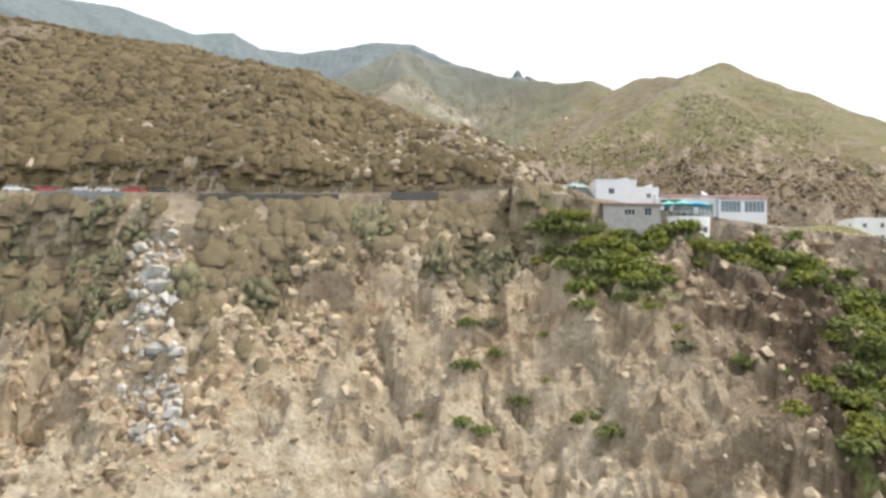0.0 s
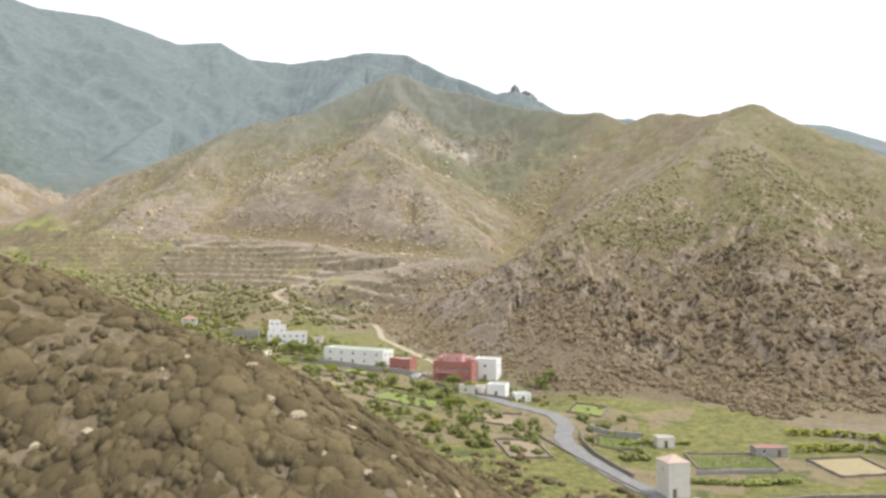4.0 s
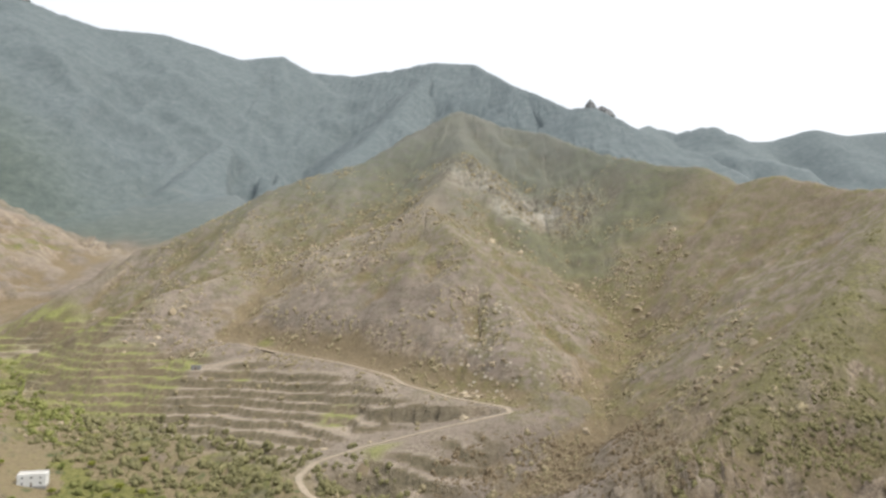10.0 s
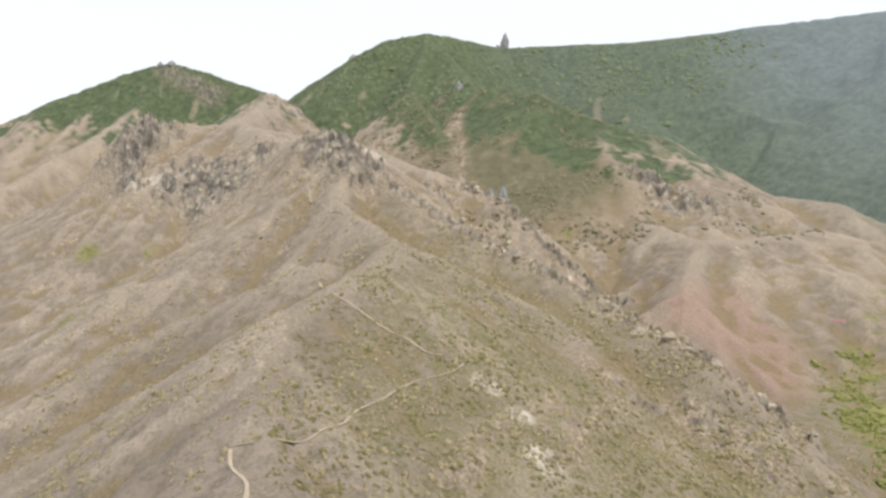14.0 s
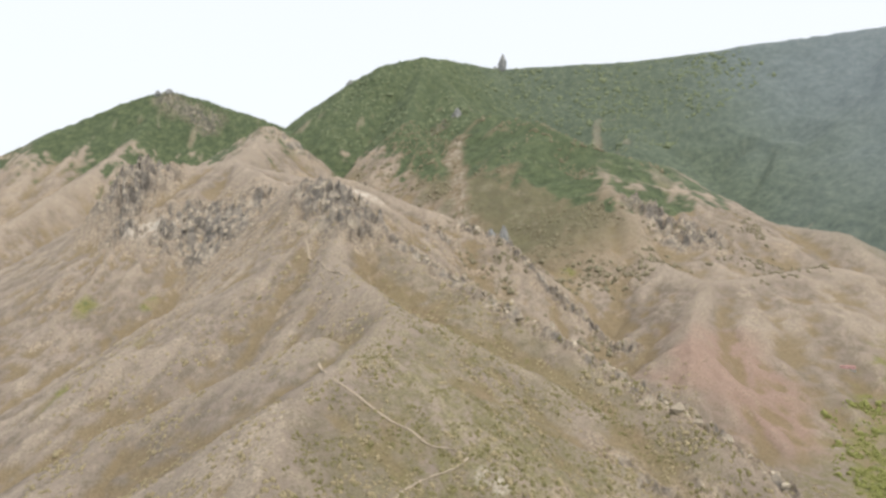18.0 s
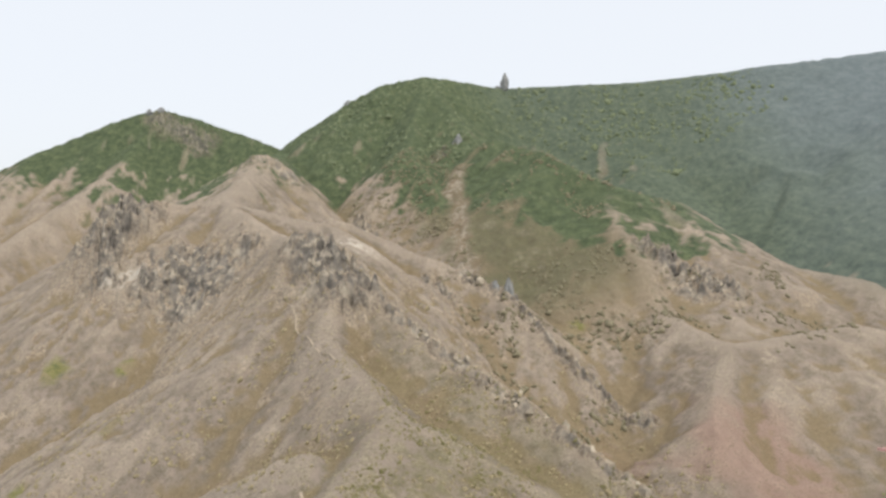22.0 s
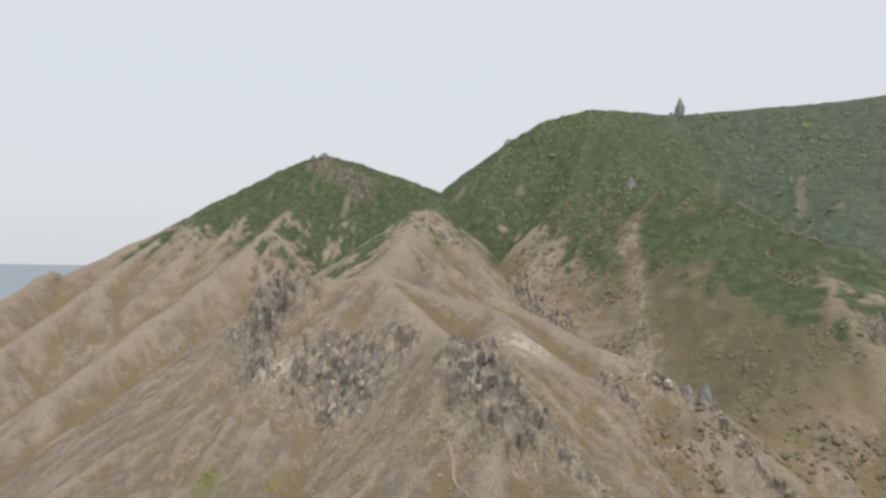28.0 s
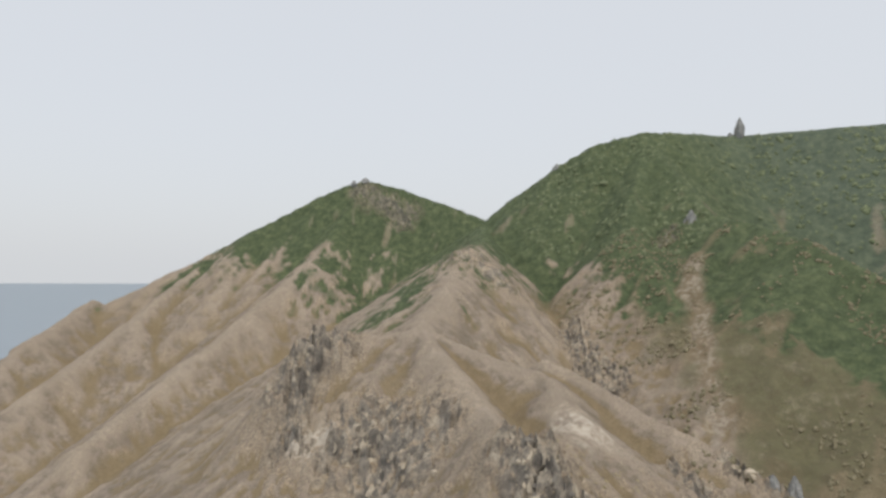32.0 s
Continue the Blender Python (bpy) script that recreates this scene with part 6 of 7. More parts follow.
DRY = leafy("dry_scrub", (0.085, 0.064, 0.031), (0.215, 0.168, 0.088), 2.2)
STRAW = leafy("straw_scrub", (0.165, 0.132, 0.077), (0.265, 0.215, 0.128), 2.2)
GARDEN = leafy("garden_leaves", (0.12, 0.13, 0.043), (0.25, 0.255, 0.09), 2.2)
SCRUB = leafy("olive_scrub", (0.1, 0.077, 0.04), (0.205, 0.16, 0.086), 1.6)
THORNY = leafy("dark_thorn_scrub", (0.145, 0.11, 0.068), (0.25, 0.193, 0.12), 1.6)
HEATHER = leafy("olive_heath_scrub", (0.135, 0.125, 0.055), (0.225, 0.203, 0.095), 1.6)
THICKET = leafy("grey_brown_scrub", (0.23, 0.195, 0.115), (0.34, 0.287, 0.175), 1.6)
LEAF = leafy("green_leaves", (0.13, 0.155, 0.043), (0.295, 0.325, 0.095), 2.2)
LIME = leafy("yellow_green_leaves", (0.14, 0.16, 0.03), (0.36, 0.37, 0.07), 2.2)
SAGE = leafy("grey_green_leaves", (0.18, 0.166, 0.093), (0.29, 0.272, 0.16), 2.2)
BARK = plain("bark", (0.12, 0.085, 0.06), 0.95, 0.3, 4.0, 0.05)
CRAG = plain("grey_crag", (0.26, 0.265, 0.26), 0.95, 0.45, 0.05, 1.2)


def stony(name, dark, lit, scale=0.6):
    """Broken rock: every stone has its own shade, with grain and stains."""
    m, n, l, b = material(name, 0.95)
    geo_ = n.new("ShaderNodeNewGeometry")
    g = mix(n, l, 0.5, noise_node(n, l, scale, 8, 0.75, geo_.outputs["Position"]), geo_.outputs["Random Per Island"])
    l.new(ramp(n, l, g, (0.25, dark), (0.5, tuple((a + b_) / 2 for a, b_ in zip(dark, lit))), (0.75, lit)), b.inputs["Base Color"])
    bump(n, l, b, noise_node(n, l, scale * 4, 7, 0.8, geo_.outputs["Position"]), 0.3, 0.9)
    return m


BOULDER = stony("weathered_boulder", (0.24, 0.19, 0.125), (0.5, 0.42, 0.3))
PALE = stony("pale_rubble", (0.32, 0.3, 0.26), (0.6, 0.575, 0.52))


def ball(level, seed, rough, flat=0.0, squash=0.75):
    """Points and triangles of one lumpy clump of radius 1."""
    bm = bmesh.new()
    bmesh.ops.create_icosphere(bm, subdivisions=max(1, level), radius=1)
    v = np.array([p.co[:] for p in bm.verts])
    f = np.array([[p.index for p in q.verts] for q in bm.faces])
    bm.free()
    rng = np.random.RandomState(seed)
    lump = np.array([noise.fractal(Vector(p * 2.4 + seed * 3.1), 0.8, 2.1, 4) for p in v])
    v = v * (1 + rough * lump + rng.uniform(-0.8, 0.8, len(v)) * rough)[:, None]
    v[:, 2] *= squash
    v[:, 2] = np.maximum(v[:, 2], -0.6)
    return v, f


def tuft(seed, count, squash=0.75):
    """Points and triangles of a shrub: small leaf clumps set over a dome of radius 1."""
    rng = np.random.RandomState(seed)
    bv = np.array([(1, 0, 0), (-1, 0, 0), (0, 1, 0), (0, -1, 0), (0, 0, 1), (0, 0, -1)], float) * 1.25
    bf = np.array([(0, 2, 4), (2, 1, 4), (1, 3, 4), (3, 0, 4), (2, 0, 5), (1, 2, 5), (3, 1, 5), (0, 3, 5)])
    V, F = [], []
    for k in range(count):
        u, a = 1 - 1.25 * (k + 0.5) / count, 2.4 * k + rng.uniform(-0.4, 0.4)
        r = math.sqrt(max(0.0, 1 - u * u)) * rng.uniform(0.6, 0.95)
        c = np.array([r * math.cos(a), r * math.sin(a), u * rng.uniform(0.6, 0.95) * squash])
        V.append(bv * rng.uniform(0.75, 1.3, 3) * (1.55 / math.sqrt(count)) * rng.uniform(0.7, 1.35) * np.array([1, 1, 0.85]) @ np.array(Euler((rng.uniform(-1, 1), rng.uniform(-1, 1), rng.uniform(0, 3))).to_matrix()) + rng.uniform(-0.1, 0.1, bv.shape) + c)
        F.append(bf + k * len(bv))
    return np.concatenate(V), np.concatenate(F)


def cushion(seed, squash):
    """Points and triangles of a low rounded shrub: a soft lumpy dome with short twigs round it."""
    bm = bmesh.new()
    bmesh.ops.create_icosphere(bm, subdivisions=2, radius=1.0)
    bmesh.ops.delete(bm, geom=[v for v in bm.verts if v.co.z < 0.0], context="VERTS")
    bm.verts.index_update()
    v = np.array([p.co[:] for p in bm.verts])
    f = np.array([[p.index for p in q.verts] for q in bm.faces])
    bm.free()
    rng = np.random.RandomState(seed)
    lump = np.array([noise.fractal(Vector(p * 1.6 + seed * 3.1), 1.0, 2.0, 3) for p in v])
    v = v * (1 + 0.34 * lump)[:, None]
    V, F, base = [v], [f], len(v)
    for k in range(44):
        u, a = 1 - 1.1 * (k + 0.5) / 44, 2.4 * k + rng.uniform(-0.5, 0.5)
        r = math.sqrt(max(0.0, 1 - u * u))
        d = np.array([r * math.cos(a), r * math.sin(a), u])
        d = d * (1.0 + 0.34 * noise.fractal(Vector(d * 1.6 + seed * 3.1), 1.0, 2.0, 3))
        side = np.cross(d, rng.uniform(-1, 1, 3))
        side = side / max(1e-6, np.linalg.norm(side)) * rng.uniform(0.03, 0.07)
        tip = d * rng.uniform(1.04, 1.14) + rng.uniform(-0.04, 0.04, 3)
        V.append(np.array([d * 0.95 - side, d * 0.95 + side, tip + side * 0.5, tip - side * 0.5]))
        F.append(np.array([(0, 1, 2), (0, 2, 3)]) + base)
        base += 4
    v = np.concatenate(V)
    v[:, 2] *= squash
    return v, np.concatenate(F)


def scatter(name, xy, radius, level, mat, label, category, rough=0.35, squash=0.75, sink=0.15, kinds=8, smooth=True):
    """Many clumps or stones, joined into one mesh lying on the ground."""
    rng = np.random.RandomState(len(xy) + level)
    shapes = [tuft(k + 1, -level, squash) if level < 0 else cushion(k + 1, squash) if level == 0 else ball(level, k, rough, squash=squash) for k in range(kinds)]
    z = heights(xy[:, 0], xy[:, 1])
    pick = rng.randint(0, kinds, len(xy))
    V, F, base = [], [], 0
    for k, (sv, sf) in enumerate(shapes):
        sel = np.where(pick == k)[0]
        if not len(sel):
            continue
        a = rng.uniform(0, 6.28, len(sel))
        c, s = np.cos(a)[:, None], np.sin(a)[:, None]
        st = rng.uniform(0.8, 1.25, (len(sel), 3)) * radius[sel, None]
        x = (sv[None, :, 0] * c - sv[None, :, 1] * s) * st[:, :1] + xy[sel, :1]
        y = (sv[None, :, 0] * s + sv[None, :, 1] * c) * st[:, 1:2] + xy[sel, 1:2]
        zz = sv[None, :, 2] * st[:, 2:] + (z[sel] + radius[sel] * sink)[:, None]
        if level <= 0:
            lean = heights(x.ravel(), y.ravel()).reshape(x.shape) - z[sel][:, None]
            zz = zz + np.clip(lean, -0.75 * radius[sel][:, None], 0.75 * radius[sel][:, None])
        V.append(np.stack([x, y, zz], -1).reshape(-1, 3))
        F.append((sf[None] + (base + np.arange(len(sel)) * len(sv))[:, None, None]).reshape(-1, 3))
        base += len(sel) * len(sv)
    V, F = np.concatenate(V).astype(np.float32), np.concatenate(F).astype(np.int32)
    me = bpy.data.meshes.new(name)
    me.vertices.add(len(V))
    me.vertices.foreach_set("co", V.ravel())
    me.loops.add(F.size)
    me.loops.foreach_set("vertex_index", F.ravel())
    me.polygons.add(len(F))
    me.polygons.foreach_set("loop_start", np.arange(0, F.size, 3, dtype=np.int32))
    me.polygons.foreach_set("use_smooth", np.full(len(F), smooth))
    me.update(calc_edges=True)
    me.materials.append(mat)
    return tagged(new(name, me), label, category, kind="stuff")


def spots(count, x0, x1, y0, y1, seed, keep):
    """Random plan points inside a rectangle for which keep(x, y) gives a chance."""
    rng = np.random.RandomState(seed)
    x, y = rng.uniform(x0, x1, count * 6), rng.uniform(y0, y1, count * 6)
    ok = rng.uniform(0, 1, len(x)) < keep(x, y)
    return np.stack([x[ok], y[ok]], -1)[:count]


def off_road(x, y):
    d = np.minimum(along(x, y, ROAD)[0], along(x, y, VILLAGE_ROAD)[0])
    yard = (x > 22) & (x < 80) & (y > 112) & (y < 200)
    return (d > 4.6) & ~yard & (along(x, y, TRACK)[0] > 4)


def hill_a(x, y):
    return (1 - 0.75 * smooth_step(26, 10, np.hypot(x - 9, (y - 150) * 1.2))) * off_road(x, y) * (y > 131) * smooth_step(30, 10, x - 0.25 * (y - 150)) * smooth_step(-0.9, 0.0, fbm(x, y, 18, 3, 401)) * smooth_step(120, 80, along(x, y, RIDGES[0][0])[0])


rs = np.random.RandomState(5)
p = spots(5200, -110, 36, 131, 235, 1, hill_a)
scatter("shrubs", p, np.minimum(rs.gamma(2.2, 0.33, len(p)) + 0.36, 2.2), 0, DRY, "dense dry rounded scrub covering the hillside", "shrubs", 0.36, 0.6, -0.06)
p = spots(6000, -330, 60, 131, 340, 2, hill_a)
scatter("shrubs", p, rs.gamma(3, 0.15, len(p)) + 0.2, -5, SCRUB, "low olive scrub between larger bushes", "shrubs", 0.4, 0.8, -0.05)
p = spots(520, -100, 8, 133, 215, 33, lambda x, y: hill_a(x, y) * smooth_step(-0.1, 0.3, fbm(x, y, 22, 2, 405)))
scatter("shrubs", p, rs.uniform(1.0, 1.75, len(p)), 0, DRY, "large rounded dry shrubs standing out on the hillside", "shrubs", 0.36, 0.66, -0.08)
p = spots(900, -110, 14, 130.5, 138, 31, lambda x, y: along(x, y, ROAD)[0] > 3.4)
scatter("shrubs", p, rs.gamma(3, 0.12, len(p)) + 0.2, 0, DRY, "low dry scrub on the cut bank above the road", "shrubs", 0.4, 0.8, -0.05)
p = spots(760, -95, 34, 131, 185, 3, lambda x, y: off_road(x, y) * smooth_step(40, 10, np.hypot(x - 4, (y - 152) * 0.8)) + 0.1 * off_road(x, y) * smooth_step(0.1, 0.4, fbm(x, y, 16, 2, 403)))
scatter("boulders", p, np.minimum(rs.gamma(2, 0.2, len(p)) + 0.14, 1.1), 1, BOULDER, "pale weathered boulders scattered on the hill", "boulders", 0.5, 0.8, 0.0, smooth=False)
def boulder(x, y, r, seed):
    """One weathered boulder half sunk in the slope."""
    bm = bmesh.new()
    bmesh.ops.create_icosphere(bm, subdivisions=3, radius=r)
    for v in bm.verts:
        f = noise.fractal(v.co / r * 1.1 + Vector((seed * 7.3, 0, 0)), 1.0, 2.0, 4)
        g = noise.cell(v.co / r * 1.7 + Vector((0, seed, 0)))
        v.co = Vector((v.co.x * (1.15 + 0.3 * f), v.co.y * (0.95 + 0.3 * f), v.co.z * (0.72 + 0.25 * f))) * (0.94 + 0.1 * g)
    ob = part("boulder", bm, BOULDER)
    ob.matrix_world = pose(x, y, gz(x, y) + 0.25 * r, 8, -6, seed * 57)
    return tagged(ob, "pale weathered boulder half sunk in the scrub slope", "boulder", "boulders on the near hill")


for k, (x, y, r) in enumerate(((-9, 135, 1.25), (-1, 162, 1.0), (3, 160, 0.9), (7, 146, 1.1), (10, 148, 0.9), (-5, 164, 0.95), (-23, 178, 1.1), (-27, 180, 0.8), (13, 143, 0.85), (-20, 136, 1.0), (1, 140, 0.75), (16, 152, 0.9), (-45, 139, 0.9), (-62, 150, 1.2), (-66, 151, 0.9), (-13, 170, 0.8), (5, 154, 0.8), (-8, 150, 0.7), (12, 156, 1.0), (-31, 186, 0.9))):
    boulder(x, y, r, k + 1)
p = spots(520, 26, 54, 132, 206, 34, lambda x, y: (along(x, y, ROAD)[0] > 3.6) * (along(x, y, VILLAGE_ROAD)[0] > 4.5) * (x < 56))
scatter("shrubs", p, rs.gamma(2.4, 0.22, len(p)) + 0.25, 0, DRY, "dry brown scrub on the bank between the two roads", "shrubs", 0.36, 0.6, -0.08)
# sea cliff: scrub on the upper part, stones on the face, a rubble chute
top_c = lambda x, y: (smooth_step(0.05, 0.55, (y - coast(x) - 28) / 30) * (y < 123.5)) * (np.abs(x + 44) > 4) * np.maximum(smooth_step(-14, -34, x), smooth_step(110, 118, y) * smooth_step(24, 12, x))
p = spots(2600, -120, 24, 84, 124, 4, lambda x, y: top_c(x, y) * smooth_step(-0.9, -0.1, fbm(x, y, 14, 3, 411)))
scatter("shrubs", p, rs.gamma(3, 0.2, len(p)) + 0.2, 0, STRAW, "dry scrub on the upper sea cliff", "shrubs", 0.38, 0.7, -0.1)
p = spots(260, -80, 15, 108, 123, 32, lambda x, y: top_c(x, y) * smooth_step(0.0, 0.3, fbm(x, y, 10, 2, 413)))
scatter("shrubs", p, rs.gamma(3, 0.2, len(p)) + 0.4, -14, SAGE, "grey-green scrub on the upper sea cliff", "shrubs", 0.35, 0.85, -0.1)
p = spots(2600, -75, 75, 74, 120, 6, lambda x, y: 0.25 + 0.75 * smooth_step(0.0, 0.4, fbm(x, y, 9, 3, 421)))
scatter("cliff_stones", p, rs.gamma(2.2, 0.11, len(p)) + 0.08, 1, stony("cliff_stone", (0.26, 0.19, 0.12), (0.6, 0.5, 0.36)), "angular tan stones on the crumbling cliff face", "stones", 0.6, 0.8, -0.1, smooth=False)
p = spots(1100, -75, 75, 74, 118, 8, lambda x, y: 1.0 * smooth_step(0.05, 0.4, fbm(x, y, 16, 3, 431)))
scatter("cliff_stones", p, np.minimum(rs.gamma(2.2, 0.26, len(p)) + 0.22, 1.25), 1, stony("cliff_block", (0.22, 0.155, 0.095), (0.58, 0.47, 0.325)), "larger ochre blocks standing out of the cliff", "stones", 0.45, 1.0, -0.4, smooth=False)
chute = [(-47, 119), (-44, 110), (-40, 100), (-35, 92)]
p = spots(330, -56, -28, 90, 120, 7, lambda x, y: smooth_step(4.5, 1.5, along(x, y, [(a, b, 0) for a, b in chute])[0]))
scatter("rubble", p, rs.gamma(2.5, 0.17, len(p)) + 0.14, 1, PALE, "pale dumped rubble sliding down the cliff", "rubble", 0.5, 0.8, 0.1, smooth=False)
# hill beside the village, pyramid, terraces, long spur: bushes and stones far off
def front(x, y):
    """1 on the village side of the hill's crest."""
    d, _, side = along(x, y, [(60, 505, 0), (82, 543, 0), (148, 610, 0), (240, 705, 0), (297, 783, 0)])
    return np.where(side > 0, smooth_step(14, 4, d), 1.0)


def hill_foot(x, y):
    """1 on the scrubby foot of the hill, up to the edge of the gardens."""
    return smooth_step(18, 32, x) * smooth_step(348, 362, y)


def wild(x, y):
    return (along(x, y, TRACK)[0] > 5) * (along(x, y, VILLAGE_ROAD)[0] > 8) * (1 - 0.85 * terrace_mask(x, y)) * np.maximum(hill_foot(x, y), smooth_step(70, 110, along(x, y, [(70, 215, 0), (10, 340, 0), (-60, 430, 0), (-150, 500, 0), (-230, 590, 0)])[0]))


p = spots(9000, 30, 330, 330, 800, 9, lambda x, y: wild(x, y) * smooth_step(-0.5, 0.3, fbm(x, y, 30, 3, 441)) * smooth_step(800, 350, y) * smooth_step(80, 130, heights(x, y)) * front(x, y))
scatter("shrubs", p, rs.gamma(4, 0.11, len(p)) + 0.2, -5, HEATHER, "olive-brown scrub on the hill beside the village", "shrubs", 0.4, 0.8, -0.15)
p = spots(6500, 16, 330, 330, 720, 19, lambda x, y: wild(x, y) * smooth_step(-0.2, 0.4, fbm(x, y, 40, 3, 447)) * smooth_step(700, 330, y) * smooth_step(150, 100, heights(x, y)) * front(x, y))
scatter("shrubs", p, rs.gamma(4, 0.17, len(p)) + 0.28, -5, THORNY, "dark brown thorn scrub on the hill beside the village", "shrubs", 0.4, 0.8, -0.15)
p = spots(5000, -420, 160, 560, 1150, 10, lambda x, y: wild(x, y) * smooth_step(-0.2, 0.5, fbm(x, y, 34, 3, 451)))
scatter("shrubs", p, rs.gamma(4, 0.15, len(p)) + 0.25, -4, THICKET, "sparse scrub dotting the pyramid-shaped hill", "shrubs", 0.4, 0.8, -0.15)
p = spots(900, -330, 160, 600, 1000, 11, lambda x, y: wild(x, y) * smooth_step(0.0, 0.5, fbm(x, y, 60, 3, 461)))
scatter("boulders", p, rs.gamma(2.5, 0.4, len(p)) + 0.35, 1, BOULDER, "pale stones on the lower hill slopes", "boulders", 0.5, 0.8, 0.0, smooth=False)
p = spots(9000, -1000, -150, 120, 760, 12, lambda x, y: wild(x, y) * smooth_step(-0.35, 0.4, fbm(x, y, 36, 3, 471)) * (0.25 + 0.75 * smooth_step(-900, -300, x)))
scatter("shrubs", p, rs.gamma(4, 0.15, len(p)) + 0.25, -4, THICKET, "low scrub dotting the long dry spur", "shrubs", 0.4, 0.8, -0.15)
p = spots(7000, -800, -170, 240, 640, 15, lambda x, y: wild(x, y) * (along(x, y, [(-131, 225, 0), (-400, 268, 0), (-500, 300, 0), (-560, 365, 0), (-612, 398, 0), (-884, 420, 0)])[2] < 0) * smooth_step(-0.4, 0.3, fbm(x, y, 24, 3, 475)) * smooth_step(-800, -500, x))
scatter("shrubs", p, rs.gamma(4, 0.11, len(p)) + 0.2, -4, HEATHER, "olive scrub thick on the shaded flank of the long spur", "shrubs", 0.4, 0.8, -0.15)
p = spots(3000, -48, 75, 362, 640, 16, lambda x, y: np.where(along(x, y, TRACK[:5])[2] < 0, 1.0, 0.0) * (along(x, y, TRACK)[0] > 4) * (y > 398 - 1.6 * np.clip(x - 6, 0, 60)) * (0.25 + 0.75 * smooth_step(-0.3, 0.3, fbm(x, y, 20, 3, 477))))
scatter("shrubs", p, rs.gamma(3, 0.13, len(p)) + 0.2, -5, THORNY, "dry brown scrub on the slope above the track", "shrubs", 0.4, 0.8, -0.1)
p = spots(2600, -1800, -800, 600, 1200, 13, lambda x, y: wild(x, y) * smooth_step(0.0, 0.5, fbm(x, y, 90, 3, 481)))
scatter("shrubs", p, rs.gamma(4, 0.28, len(p)) + 0.5, -4, leafy("dark_shrubs", (0.15, 0.138, 0.088), (0.24, 0.212, 0.14), 0.4), "dark bushes thinning out below the woods", "shrubs", 0.4, 0.7)
p = spots(2600, -2450, -1700, 600, 1900, 14, lambda x, y: (heights(x, y) > 640) * (0.3 + 0.7 * smooth_step(-0.3, 0.3, fbm(x, y, 120, 3, 491))))
scatter("forest", p, rs.gamma(4, 0.6, len(p)) + 1.2, -5, leafy("laurel_wood", (0.1, 0.126, 0.07), (0.165, 0.19, 0.108), 0.15), "dense green laurel wood on the high ridge", "woods", 0.5, 0.6, -0.5)
for k, line in enumerate(([(-884, 424, 0), (-700, 507, 0), (-474, 605, 0), (-400, 640, 0)], [(-1060, 640, 0), (-1012, 681, 0), (-900, 722, 0)])):
    p = spots(900, -1080, -380, 400, 740, 20 + k, lambda x, y: smooth_step(10, 2, along(x, y, line)[0]))
    scatter("rock_rib", p, rs.gamma(2.2, 0.62, len(p)) + 0.5, 1, stony("cream_rock", (0.25, 0.215, 0.165), (0.5, 0.44, 0.345)), "line of pale rocks cresting the dry rib", "rocks", 0.6, 0.9, 0.0, smooth=False)


crags_at = [([(-880, 424, 0), (-960, 398, 0)], 34), ([(-1230, 245, 0), (-1085, 285, 0)], 44), ([(-1350, 128, 0), (-1400, 170, 0)], 40), ([(-1000, 1060, 0), (-1130, 1000, 0)], 26), ([(-1470, 640, 0), (-1640, 610, 0)], 28)]
for k, (line, half) in enumerate(crags_at):
    p = spots(170, min(q[0] for q in line) - 60, max(q[0] for q in line) + 60, min(q[1] for q in line) - 60, max(q[1] for q in line) + 60, 50 + k, lambda x, y: smooth_step(half, 0.3 * half, along(x, y, line)[0] + 14 * fbm(x, y, 20, 2, 511)))
    scatter("crag_blocks", p, rs.gamma(2.0, 0.8, len(p)) + 0.5, 1, stony("cream_crag", (0.15, 0.14, 0.125), (0.46, 0.4, 0.31), 0.3), "broken cream and grey blocks on the crag", "rocks", 0.7, 1.2, -0.3, smooth=False)


# bushes and trees with stems, limbs and leaf clumps
def foliage(bm, cx, cy, cz, rx_, rz_, count, leaf, rng, dome=True):
    for _ in range(count):
        a, u = rng.uniform(0, 6.283), rng.uniform(-0.15 if dome else -0.8, 1.0)
        r = math.sqrt(max(0.0, 1 - u * u)) * rng.uniform(0.72, 1.08)
        m = Matrix.Translation((cx + rx_ * r * math.cos(a), cy + rx_ * r * math.sin(a), cz + rz_ * u * rng.uniform(0.8, 1.05)))
        m = m @ Euler((rng.uniform(-1, 1), rng.uniform(-1, 1), rng.uniform(0, 6.3))).to_matrix().to_4x4() @ Matrix.Diagonal((leaf * rng.uniform(0.6, 1.5), leaf * rng.uniform(0.5, 1.1), leaf * rng.uniform(0.25, 0.6), 1))
        vs = [bm.verts.new(m @ Vector(q)) for q in ((1.25, 0, 0), (-1.25, 0, 0), (0, 1.25, 0), (0, -1.25, 0), (0, 0, 1.25), (0, 0, -1.25))]
        for f in ((0, 2, 4), (2, 1, 4), (1, 3, 4), (3, 0, 4), (2, 0, 5), (1, 2, 5), (3, 1, 5), (0, 3, 5)):
            bm.faces.new([vs[i] for i in f])


